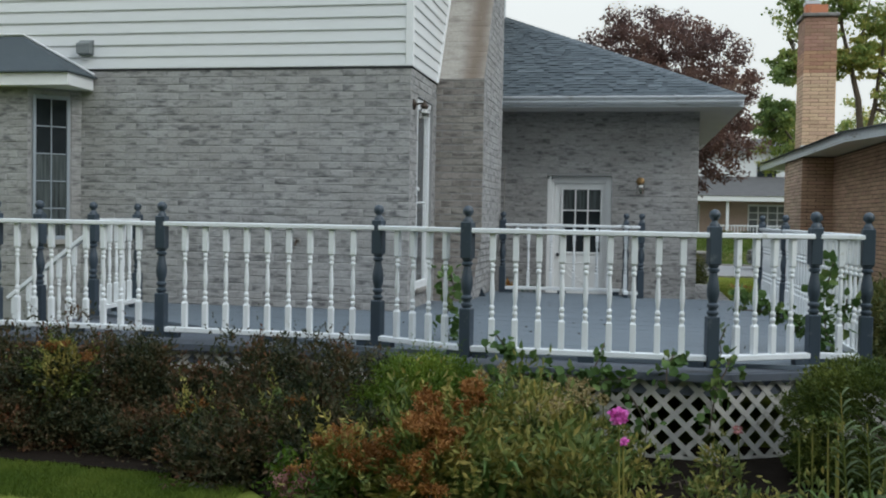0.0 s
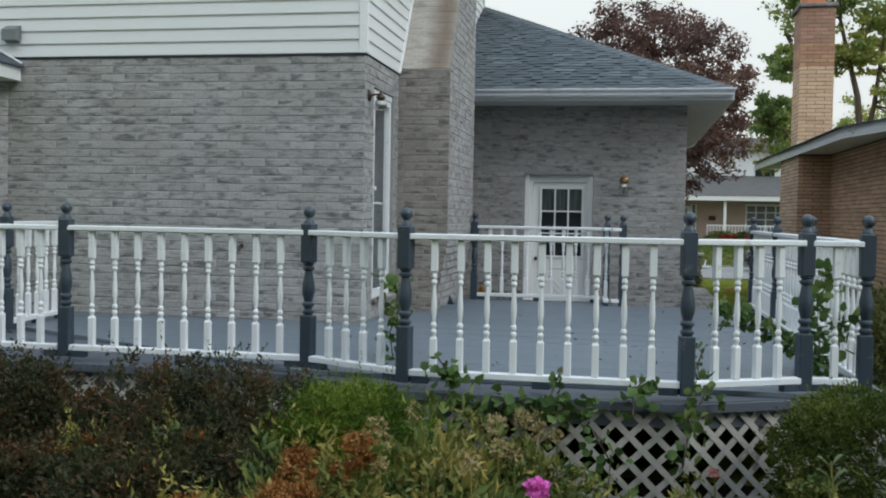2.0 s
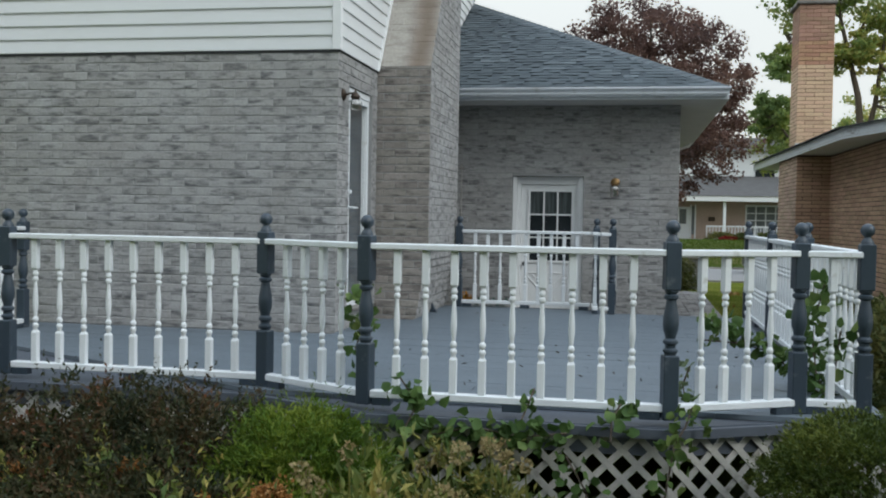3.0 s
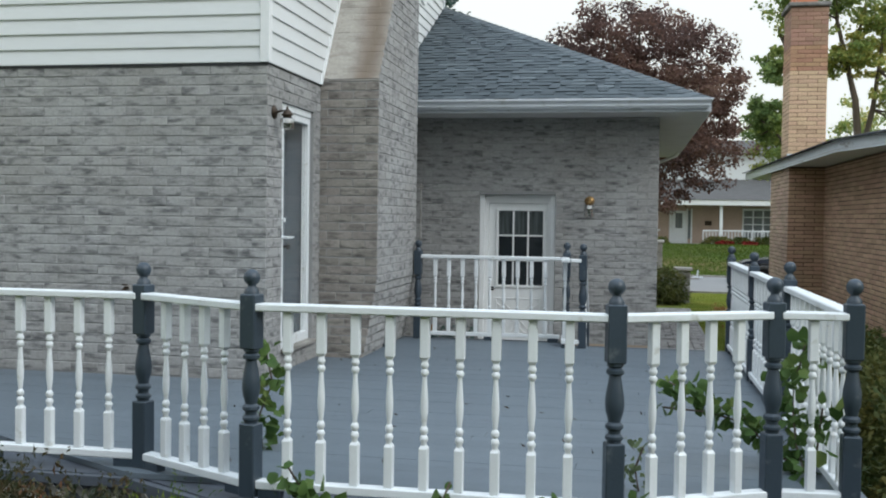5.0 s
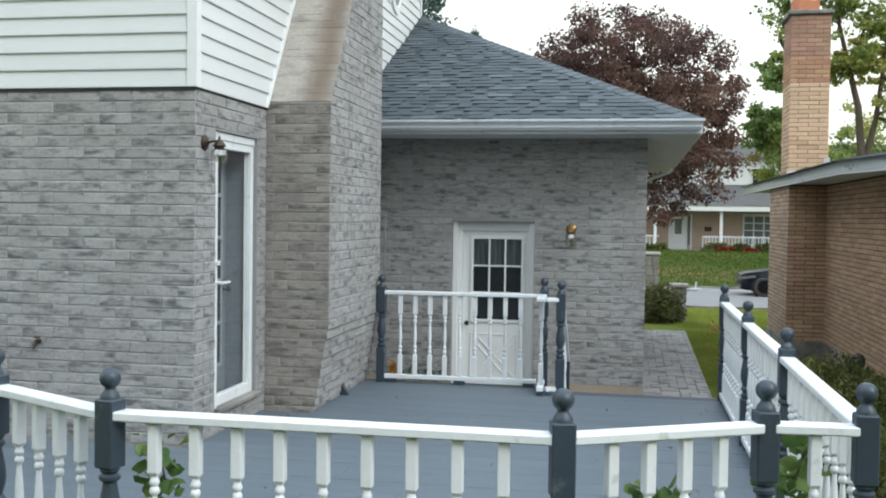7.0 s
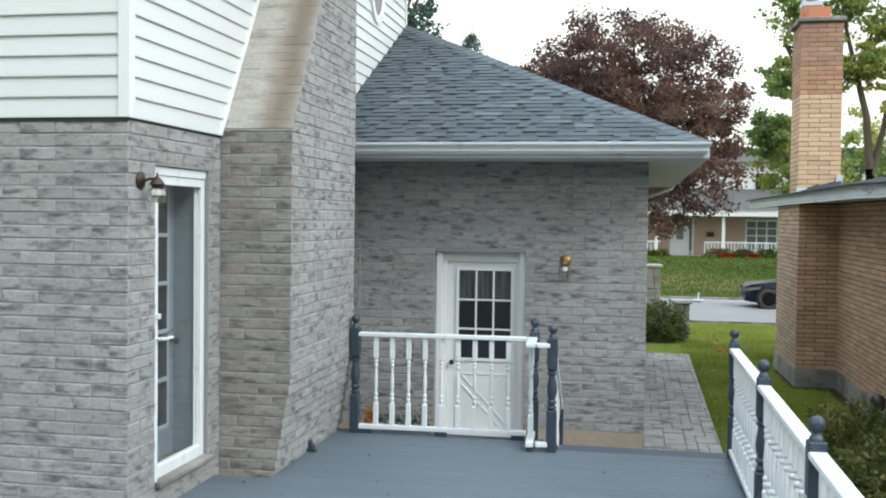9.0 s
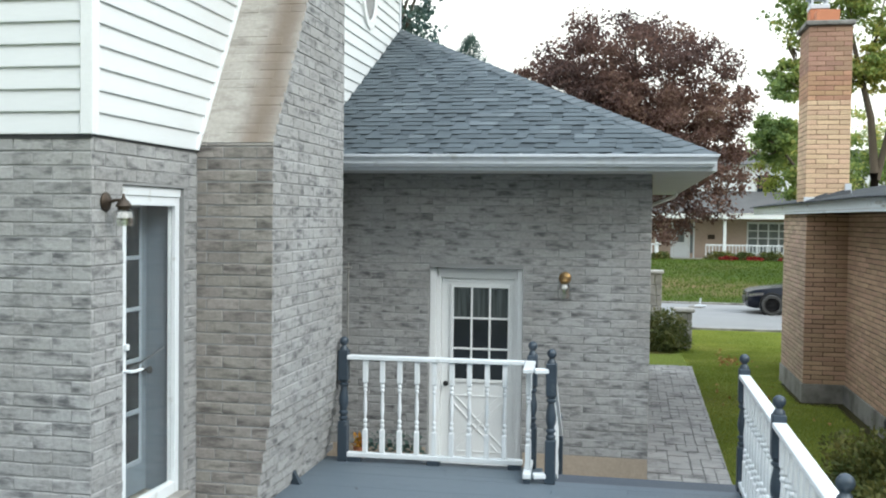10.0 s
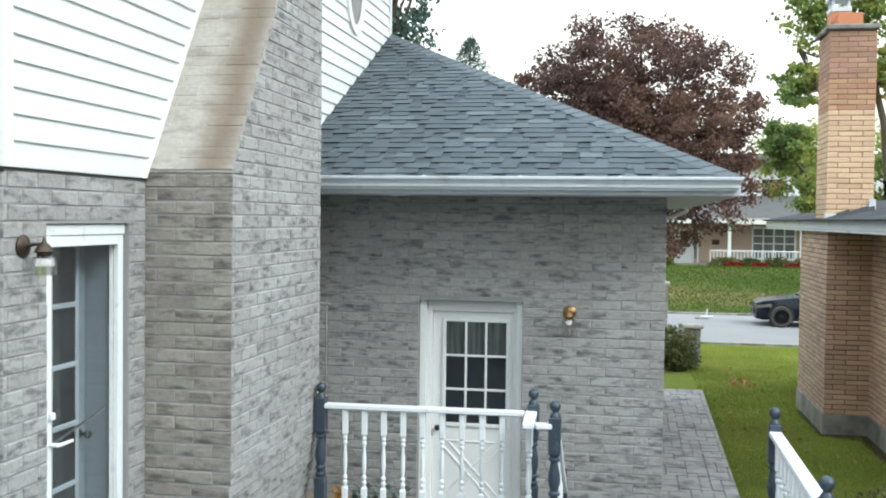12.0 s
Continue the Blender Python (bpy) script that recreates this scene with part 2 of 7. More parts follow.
STONE = surface("stamped_stone", (0.45, 0.43, 0.405), (0.35, 0.33, 0.312), scale=1.4, fine=40, rough=0.8, bump=0.012, bump_scale=14, vary=0.09, dark=(0.17, 0.162, 0.155), dark_at=0.6, dark_scale=3.5, dark_soft=0.2)
STONEJOINT = surface("stone_joint", (0.3, 0.288, 0.272), (0.12, 0.116, 0.11), scale=1.6, rough=0.9)
ASPHALT = surface("road_surface", (0.275, 0.273, 0.273), (0.22, 0.22, 0.22), scale=0.6, fine=30, rough=0.9, spec=0.2, bump=0.004)
GRASS = surface("lawn", (0.185, 0.22, 0.04), (0.13, 0.17, 0.03), scale=0.6, fine=14, rough=0.95, bump=0.03, bump_scale=40, fine_amount=0.4, spec=0.08,
                dark=(0.13, 0.105, 0.035), dark_at=0.63, dark_scale=0.3)
FARGRASS = surface("far_lawn", (0.07, 0.1, 0.024), (0.045, 0.072, 0.017), scale=1.1, fine=9, rough=0.95, bump=0.06, bump_scale=10, fine_amount=0.6, spec=0.05, dark=(0.17, 0.125, 0.065), dark_at=0.54, dark_scale=0.14, dark_stretch=(1, 1, 1), dark_soft=0.2)
SKYSHIELD = surface("sky_shield_green", (0.03, 0.05, 0.016), (0.018, 0.032, 0.01), scale=2, fine=14, rough=0.95, bump=0.08, bump_scale=9, fine_amount=0.5, spec=0.1)
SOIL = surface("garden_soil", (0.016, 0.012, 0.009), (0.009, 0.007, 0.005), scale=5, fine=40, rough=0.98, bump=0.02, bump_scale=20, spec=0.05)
EARTH = surface("bare_earth", (0.07, 0.06, 0.03), (0.045, 0.045, 0.02), scale=4, fine=30, rough=0.98, bump=0.02, bump_scale=20, spec=0.05)
ORANGE_BRICK = surface("orange_brick", (0.52, 0.35, 0.24), (0.42, 0.275, 0.185), scale=4, fine=60, rough=0.85, bump=0.003, vary=0.15, hue=0.01)
STACK_BRICK = surface("stack_brick", (0.5, 0.365, 0.275), (0.42, 0.3, 0.22), scale=0.9, fine=60, rough=0.85, bump=0.003, vary=0.16, stretch=(1, 1, 1.6), hue=0.015)
STACK_MORTAR = surface("brown_mortar", (0.24, 0.14, 0.085), (0.17, 0.1, 0.06), scale=5, rough=0.95)
ORANGE_MORTAR = surface("dark_mortar", (0.12, 0.08, 0.055), (0.085, 0.057, 0.04), scale=5, rough=0.95)
FASCIA = surface("neighbour_fascia", (0.78, 0.83, 0.86), (0.68, 0.74, 0.78), scale=2, fine=40, rough=0.5, dark=(0.24, 0.205, 0.17), dark_at=0.66, dark_scale=3.2, dark_stretch=(1, 0.6, 1.6), dark_soft=0.1)
TERRACOTTA = surface("terracotta", (0.55, 0.22, 0.11), (0.45, 0.17, 0.085), scale=5, rough=0.7)
BARK = surface("bark", (0.13, 0.1, 0.075), (0.07, 0.055, 0.042), scale=6, fine=40, rough=0.95, bump=0.02, stretch=(1, 1, 0.3))
L_PURPLE = leafy("purple_leaves", [(0.085, 0.056, 0.052), (0.17, 0.098, 0.08), (0.27, 0.175, 0.13)], patch=0.5, through_light=0.42)
L_GREEN = leafy("tree_leaves", [(0.15, 0.22, 0.08), (0.28, 0.35, 0.1), (0.58, 0.5, 0.15)], patch=0.5, patch_at=0.53, through_light=0.55)
L_LIME = leafy("lime_leaves", [(0.16, 0.22, 0.05), (0.26, 0.3, 0.06), (0.42, 0.4, 0.1)], patch=0.6, through_light=0.45)
L_SPRUCE = leafy("spruce_needles", [(0.055, 0.095, 0.09), (0.085, 0.135, 0.12), (0.12, 0.17, 0.135)], patch=1.0)
L_SPIREA = leafy("spirea_leaves", [(0.02, 0.03, 0.013), (0.042, 0.048, 0.02), (0.064, 0.058, 0.025), (0.09, 0.056, 0.026), (0.15, 0.062, 0.027)], patch=3.6, patch_at=0.55)
L_DARKHEDGE = leafy("dark_hedge_leaves", [(0.03, 0.052, 0.01), (0.065, 0.094, 0.015), (0.16, 0.18, 0.03)], patch=2.0, patch_at=0.5)
L_FALLEN = leafy("fallen_leaf", [(0.42, 0.2, 0.07), (0.52, 0.3, 0.13), (0.5, 0.36, 0.12)], patch=9)
L_OLIVE = leafy("olive_leaves", [(0.08, 0.1, 0.035), (0.16, 0.17, 0.06), (0.27, 0.25, 0.1)], patch=3)
L_LITTER = leafy("leaf_litter_brown", [(0.03, 0.026, 0.022), (0.06, 0.045, 0.03), (0.1, 0.07, 0.04)], patch=9)
L_BOX = leafy("hedge_leaves", [(0.035, 0.075, 0.008), (0.08, 0.14, 0.012), (0.18, 0.23, 0.025)], patch=2.5, patch_at=0.46)
L_PHLOX = leafy("phlox_leaves", [(0.05, 0.092, 0.024), (0.13, 0.16, 0.038), (0.34, 0.28, 0.075)], patch=3.4, patch_at=0.49)
L_PALE = leafy("pale_stalk_leaves", [(0.09, 0.12, 0.055), (0.13, 0.17, 0.08), (0.2, 0.24, 0.13)], patch=5)
L_IVY = leafy("vine_leaves", [(0.055, 0.105, 0.026), (0.1, 0.165, 0.045), (0.2, 0.25, 0.07)], patch=4, through_light=0.3)
L_YEW = leafy("low_shrub_leaves", [(0.06, 0.085, 0.022), (0.12, 0.13, 0.036), (0.24, 0.21, 0.06)], patch=1.8)
L_RUST = leafy("faded_flowerheads", [(0.19, 0.08, 0.022), (0.3, 0.135, 0.036), (0.35, 0.19, 0.065)], patch=6)
L_BEIGE = leafy("spent_phlox_heads", [(0.2, 0.17, 0.07), (0.32, 0.26, 0.12), (0.4, 0.3, 0.17)], patch=6)
L_DUSTPINK = leafy("dusty_pink_heads", [(0.3, 0.13, 0.13), (0.42, 0.2, 0.19), (0.5, 0.3, 0.27)], patch=6)
L_PINK = leafy("pink_petals", [(0.6, 0.08, 0.42), (0.75, 0.16, 0.58), (0.85, 0.3, 0.7)], patch=9)
L_YELLOWFLOWER = leafy("orange_petals", [(0.5, 0.2, 0.03), (0.6, 0.32, 0.05), (0.12, 0.14, 0.03)], patch=20)
L_RED = leafy("red_petals", [(0.2, 0.012, 0.014), (0.3, 0.03, 0.03)], patch=3)
L_SHADEGRASS = leafy("darkened_grass_blades", [(0.07, 0.115, 0.014), (0.1, 0.15, 0.018), (0.15, 0.19, 0.03)], patch=2, through_light=0.3)
L_GRASS = leafy("grass_blades", [(0.26, 0.32, 0.055), (0.36, 0.4, 0.08), (0.5, 0.48, 0.14)], patch=0.8, through_light=0.4)
CARPAINT = surface("black_blue_car_paint", (0.007, 0.01, 0.02), (0.005, 0.007, 0.014), scale=1, rough=0.2, spec=0.3, fine_amount=0.05)
RUBBER = surface("rubber", (0.06, 0.058, 0.055), scale=20, rough=0.85)
CHROME = surface("chrome", (0.6, 0.6, 0.62), scale=20, rough=0.2, metal=1.0, fine_amount=0.05)
DRIPSHADE = surface("drip_edge_shadow", (0.03, 0.032, 0.034), (0.02, 0.021, 0.022), scale=6, rough=0.7)
HOODGREY = surface("vent_grey_plastic", (0.2, 0.22, 0.225), (0.15, 0.165, 0.17), scale=8, rough=0.5)
FARBRICK = surface("far_tan_brick", (0.47, 0.365, 0.295), (0.4, 0.305, 0.245), scale=1, fine=8, rough=0.9)

# ---- building tools ----
class Mesh:
    """Gathers vertices and faces."""

    def __init__(self):
        self.v, self.f = [], []

    def add(self, verts, faces):
        k = len(self.v)
        self.v += [tuple(p) for p in verts]
        self.f += [tuple(k + i for i in f) for f in faces]
        return self

    def box(self, x0, y0, z0, x1, y1, z1, m=None):
        vs = [Vector((x, y, z)) for z in (z0, z1) for y in (y0, y1) for x in (x0, x1)]
        if m is not None:
            vs = [m @ p for p in vs]
        return self.add(vs, [(0, 2, 3, 1), (4, 5, 7, 6), (0, 1, 5, 4), (2, 6, 7, 3), (0, 4, 6, 2), (1, 3, 7, 5)])

    def cbox(self, x0, y0, z0, x1, y1, z1, c=0.004, m=None):
        """A box with chamfered edges all round."""
        xs, ys, zs = (x0, x1), (y0, y1), (z0, z1)
        vs, idx = [], {}
        for i in (0, 1):
            for j in (0, 1):
                for k in (0, 1):
                    sx, sy, sz = (c, -c)[i], (c, -c)[j], (c, -c)[k]
                    for a, p in (("x", (xs[i], ys[j] + sy, zs[k] + sz)), ("y", (xs[i] + sx, ys[j], zs[k] + sz)), ("z", (xs[i] + sx, ys[j] + sy, zs[k]))):
                        idx[(i, j, k, a)] = len(vs)
                        vs.append(Vector(p))
        g = lambda i, j, k, a: idx[(i, j, k, a)]
        fs = []
        for i in (0, 1):
            q = [g(i, 0, 0, "x"), g(i, 1, 0, "x"), g(i, 1, 1, "x"), g(i, 0, 1, "x")]
            fs.append(q if i else q[::-1])
            q = [g(0, i, 0, "y"), g(0, i, 1, "y"), g(1, i, 1, "y"), g(1, i, 0, "y")]
            fs.append(q if i else q[::-1])
            q = [g(0, 0, i, "z"), g(1, 0, i, "z"), g(1, 1, i, "z"), g(0, 1, i, "z")]
            fs.append(q if i else q[::-1])
            for j in (0, 1):
                flip = i ^ j
                q = [g(0, i, j, "y"), g(1, i, j, "y"), g(1, i, j, "z"), g(0, i, j, "z")]
                fs.append(q if flip else q[::-1])
                q = [g(i, 0, j, "z"), g(i, 1, j, "z"), g(i, 1, j, "x"), g(i, 0, j, "x")]
                fs.append(q if flip else q[::-1])
                q = [g(i, j, 0, "x"), g(i, j, 1, "x"), g(i, j, 1, "y"), g(i, j, 0, "y")]
                fs.append(q if flip else q[::-1])
        for i in (0, 1):
            for j in (0, 1):
                for k in (0, 1):
                    q = [g(i, j, k, a) for a in "xyz"]
                    fs.append(q if (i + j + k) % 2 else q[::-1])
        if m is not None:
            vs = [m @ p for p in vs]
        return self.add(vs, fs)

    def prism(self, poly, z0, z1, m=None, top=None):
        """A polygon in the xy plane, drawn up from z0 to z1; top: another polygon for the upper end."""
        n = len(poly)
        vs = [Vector((x, y, z0)) for x, y in poly] + [Vector((x, y, z1)) for x, y in (top or poly)]
        if m is not None:
            vs = [m @ p for p in vs]
        return self.add(vs, [tuple(range(n))[::-1], tuple(range(n, 2 * n))] + [(i, (i + 1) % n, n + (i + 1) % n, n + i) for i in range(n)])

    def lathe(self, prof, seg=14, m=None, cap=True):
        """A profile of (radius, z) turned round z."""
        vs, fs = [], []
        for r, z in prof:
            vs += [Vector((r * math.cos(2 * math.pi * k / seg), r * math.sin(2 * math.pi * k / seg), z)) for k in range(seg)]
        for i in range(len(prof) - 1):
            fs += [(i * seg + k, i * seg + (k + 1) % seg, (i + 1) * seg + (k + 1) % seg, (i + 1) * seg + k) for k in range(seg)]
        if cap:
            fs += [tuple(range(seg))[::-1], tuple(range((len(prof) - 1) * seg, len(prof) * seg))]
        if m is not None:
            vs = [m @ p for p in vs]
        return self.add(vs, fs)

    def tube(self, path, seg=8):
        """A tapered tube along rows of (x, y, z, radius)."""
        vs, fs = [], []
        pts = [Vector(p[:3]) for p in path]
        for i, p in enumerate(path):
            d = (pts[min(i + 1, len(pts) - 1)] - pts[max(i - 1, 0)]).normalized()
            q = d.to_track_quat("Z", "X").to_matrix()
            vs += [pts[i] + q @ Vector((p[3] * math.cos(2 * math.pi * k / seg), p[3] * math.sin(2 * math.pi * k / seg), 0)) for k in range(seg)]
        for i in range(len(path) - 1):
            fs += [(i * seg + k, i * seg + (k + 1) % seg, (i + 1) * seg + (k + 1) % seg, (i + 1) * seg + k) for k in range(seg)]
        fs += [tuple(range(seg))[::-1], tuple(range((len(path) - 1) * seg, len(path) * seg))]
        return self.add(vs, fs)

    def data(self, name, mat, smooth=None):
        me = bpy.data.meshes.new(name)
        me.from_pydata(self.v, [], self.f)
        if mat:
            me.materials.append(mat)
        if smooth is not None:
            me.shade_smooth()
            me.set_sharp_from_angle(angle=radians(smooth))
        me.update()
        return me


def thing(name, at=(0, 0, 0), label="", category="", group="", kind=""):
    ob = new(name)
    ob.empty_display_size = 0.1
    ob.location = at
    return tagged(ob, label, category, group, kind)


def hang(ob, parent):
    """Parents ob, whose mesh lies in world places, to a thing or a part."""
    ob.parent = parent
    ob.matrix_parent_inverse = Matrix.Translation(parent.location).inverted()
    return ob


def part(name, mesh, mat, parent, label="", smooth=None, kind=""):
    ob = new(name, mesh.data(name, mat, smooth))
    hang(ob, parent)
    return tagged(ob, label, kind=kind)


def solid(name, mesh, mat, label="", category="", group="", kind="", smooth=None):
    """A thing or piece of the setting that is one mesh."""
    return tagged(new(name, mesh.data(name, mat, smooth)), label, category, group, kind)


def clip(poly, window):
    """The part of a polygon inside a convex one that runs counter-clockwise."""
    for (ax, ay), (bx, by) in zip(window, window[1:] + window[:1]):
        side = lambda p: (bx - ax) * (p[1] - ay) - (by - ay) * (p[0] - ax)
        out = []
        for p, q in zip(poly, poly[1:] + poly[:1]):
            sp, sq = side(p), side(q)
            if sp >= 0:
                out.append(p)
            if (sp >= 0) != (sq >= 0):
                k = sp / (sp - sq)
                out.append((p[0] + k * (q[0] - p[0]), p[1] + k * (q[1] - p[1])))
        poly = out
        if len(poly) < 3:
            return []
    clean = [p for p, q in zip(poly, poly[1:] + poly[:1]) if abs(p[0] - q[0]) + abs(p[1] - q[1]) > 1e-5]
    return clean if len(clean) >= 3 else []


def axes(origin, u, n):
    """A frame with x along u, y along n (outwards) and z up."""
    u, n = Vector(u).normalized(), Vector(n).normalized()
    m = Matrix((u, n, Vector((0, 0, 1)))).transposed().to_4x4()
    m.translation = origin
    return m


def leaves(name, places, out, size, mat, parent=None, slim=0.5, droop=0.3, seed=0, label="", kind="", curl=0.15, broad=False):
    """Many small folded leaves in one mesh, each at its place and turned roughly along out."""
    rng = np.random.default_rng(seed)
    n = len(places)
    p = np.asarray(places, float)
    d = np.asarray(out, float) + rng.normal(0, 0.75, (n, 3))
    d[:, 2] -= droop
    d /= np.linalg.norm(d, axis=1, keepdims=True) + 1e-9
    side = np.cross(d, rng.normal(0, 1, (n, 3)))
    side /= np.linalg.norm(side, axis=1, keepdims=True) + 1e-9
    up = np.cross(side, d)
    s = (np.asarray(size) * rng.uniform(0.65, 1.3, n))[:, None]
    w = s * slim * 0.5
    base, tip = p - d * s * 0.5, p + d * s * 0.5 - up * s * curl
    mid = p + d * s * 0.02
    if broad:
        # a rounded, heart-like leaf
        lo, hi = p - d * s * 0.3, p + d * s * 0.22 - up * s * curl * 0.4
        v = np.stack([base + d * s * 0.08, lo + side * w * 0.85 + up * w * 0.2, hi + side * w * 0.9 + up * w * 0.3, tip, hi - side * w * 0.9 + up * w * 0.3, lo - side * w * 0.85 + up * w * 0.2], 1).reshape(-1, 3)
        k = 6 * np.arange(n)[:, None]
        tri = np.concatenate([k + [0, 1, 2], k + [0, 2, 3], k + [0, 3, 4], k + [0, 4, 5]], 1).reshape(-1)
    else:
        v = np.stack([base, mid + side * w + up * w * 0.35, tip, mid - side * w + up * w * 0.35], 1).reshape(-1, 3)
        k = 4 * np.arange(n)[:, None]
        tri = np.concatenate([k + [0, 1, 2], k + [0, 2, 3]], 1).reshape(-1)
    me = bpy.data.meshes.new(name)
    me.vertices.add(len(v))
    me.vertices.foreach_set("co", v.ravel().astype(np.float32))
    me.loops.add(len(tri))
    me.loops.foreach_set("vertex_index", tri.astype(np.int32))
    me.polygons.add(len(tri) // 3)
    me.polygons.foreach_set("loop_start", (3 * np.arange(len(tri) // 3)).astype(np.int32))
    me.polygons.foreach_set("loop_total", np.full(len(tri) // 3, 3, np.int32))
    me.materials.append(mat)
    me.update(calc_edges=True)
    me.validate()
    ob = new(name, me)
    if parent is not None:
        hang(ob, parent)
    return tagged(ob, label, kind=kind)

# ---- ground ----
SLAB, GROUND = -0.42, -0.7


def ground_height(x, y):
    """Lawn level: lower by the garden, gently up to the far houses."""
    g = GROUND + 0.0 * x
    if y > 3:
        g += 0.18 * min(1, (y - 3) / 4)
    if y > 12:
        g -= 0.28 * min(1, (y - 12) / 8)
    if y > 33:
        g += 0.68 * min(1, (y - 33) / 20) ** 1.2
    return g


gm = Mesh()
gxs = [-900, -300, -120, -60, -30, -15, -8, -4, 0, 2, 4, 6, 8, 12, 16, 25, 40, 80, 150, 400, 900]
gys = [-900, -200, -60, -20, -10, -6, -4, -2, 0, 2, 3, 5, 7, 9, 12, 14, 16, 18, 20, 23, 28, 33, 36, 39, 42, 46, 50, 54, 58, 64, 90, 160, 400, 900]
gm.add([(x, y, ground_height(x, y)) for y in gys for x in gxs],
       [(j * len(gxs) + i, j * len(gxs) + i + 1, (j + 1) * len(gxs) + i + 1, (j + 1) * len(gxs) + i) for j in range(len(gys) - 1) for i in range(len(gxs) - 1)])
solid("ground", gm, GRASS, "mown green lawn with browner patches by the street", "ground", kind="structure", smooth=60)

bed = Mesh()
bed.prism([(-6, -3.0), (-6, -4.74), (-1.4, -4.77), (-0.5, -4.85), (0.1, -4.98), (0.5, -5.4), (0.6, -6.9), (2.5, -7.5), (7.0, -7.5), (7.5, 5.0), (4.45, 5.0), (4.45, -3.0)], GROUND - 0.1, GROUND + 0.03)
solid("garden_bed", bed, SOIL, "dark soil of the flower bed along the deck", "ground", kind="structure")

# ---- the grey brick house ----
house = thing("house", (-3, 4, GROUND), "grey-painted brick house with white siding above", "house")
BL, BH, JOINT, HEAD = 0.267, 0.089, 0.0078, 0.004


def brick_mesh(w, h, d=0.005):
    c = 0.0045
    v = [(0, 0, 0), (w, 0, 0), (w, 0, h), (0, 0, h), (c, d, c * 0.6), (w - c, d, c * 0.6), (w - c, d, h - c * 1.9), (c, d, h - c * 1.9)]
    return v, [(4, 7, 6, 5), (0, 4, 5, 1), (1, 5, 6, 2), (2, 6, 7, 3), (3, 7, 4, 0)]


full_brick = {}


def brickwork(wall, m, z0, z1, span, mat, holes=(), near=None, shift=0.0, seed=1, unit=None):
    """Running bond on a wall frame; span(z) gives the row's two ends; bricks that near(x, z) picks are pieces of their own, the rest one mesh."""
    rng = random.Random(seed)
    rest = Mesh()
    bl, bh, joint = unit or (BL, BH, JOINT)
    kind_ = (mat.name, bl)
    if kind_ not in full_brick:
        full_brick[kind_] = Mesh().add(*brick_mesh(bl - (joint if unit else HEAD), bh - joint)).data("brick", mat)
    head = joint if unit else HEAD
    rows = int(math.ceil((z1 - z0) / bh - 1e-6))
    for r in range(rows):
        z = z0 + r * bh
        h = min(bh, z1 - z) - joint
        if h < 0.015:
            continue
        a, b = span(z + 0.5 * bh)
        x = a - (bl * 0.5 if r % 2 else 0.0) - shift
        while x < b:
            ends = [(max(x, a), min(x + bl - head, b))]
            for hx0, hx1, hz0, hz1 in holes:
                if hz0 < z + h * 0.5 < hz1:
                    cut = []
                    for p, q in ends:
                        cut += [(p, min(q, hx0)), (max(p, hx1), q)]
                    ends = cut
            for p, q in ends:
                if q - p < 0.02:
                    continue
                jut = rng.uniform(-0.003, 0.003)
                place = m @ Matrix.Translation((p, jut, z + rng.uniform(-0.001, 0.001))) @ Matrix.Rotation(rng.gauss(0, 0.003), 4, "Y")
                if q - p > bl - head - 1e-4 and h > bh - joint - 1e-4 and near and near(p, z):
                    ob = new("brick", full_brick[kind_])
                    ob.parent = wall
                    ob.matrix_basis = place
                else:
                    v, f = brick_mesh(q - p, h)
                    rest.add([place @ Vector(t) for t in v], f)
            x += bl
    if rest.f:
        part("brickwork", rest, mat, wall, kind="stuff")


def wall_core(mesh, m, length, z0, z1, thick, holes=()):
    xs = sorted({0, length, *[h[0] for h in holes], *[h[1] for h in holes]})
    for a, b in zip(xs, xs[1:]):
        zz = z0
        for h in sorted((h for h in holes if h[0] <= a and h[1] >= b), key=lambda h: h[2]):
            if h[2] > zz:
                mesh.box(a, -thick, zz, b, 0, h[2], m)
            zz = h[3]
        if z1 > zz:
            mesh.box(a, -thick, zz, b, 0, z1, m)
    return mesh


BRICK_TOP = 2.755
later = []  # brickwork is laid at the end of the file

# back wall of the house, facing the garden
m_front = axes((0, 0, 0), (-1, 0, 0), (0, -1, 0))
w = part("wall", wall_core(Mesh(), m_front, 7.0, GROUND - 0.2, BRICK_TOP, 0.2), MORTAR, house, "grey-painted brick wall with smudged dark patches")
later.append(lambda w=w: brickwork(w, m_front, -0.01, BRICK_TOP, lambda z: (-0.006, 4.6), BRICK, near=lambda x, z: x < 0.8 and z > 0.9, seed=3))

# side wall with the patio door
DOOR_Y0, DOOR_Y1, DOOR_Z0, DOOR_Z1 = 0.39, 1.30, 0.17, 2.465
m_side = axes((0, 4.9, 0), (0, -1, 0), (1, 0, 0))
side_hole = (4.9 - DOOR_Y1, 4.9 - DOOR_Y0, DOOR_Z0, DOOR_Z1)
w = part("wall", wall_core(Mesh(), m_side, 4.7, GROUND - 0.2, BRICK_TOP, 0.2, [side_hole]), MORTAR, house, "grey-painted brick side wall")
later.append(lambda w=w: brickwork(w, m_side, -0.01, BRICK_TOP, lambda z: (3.384, 4.9), BRICK, [side_hole], near=lambda x, z: z > 0.3, shift=0.12, seed=4))

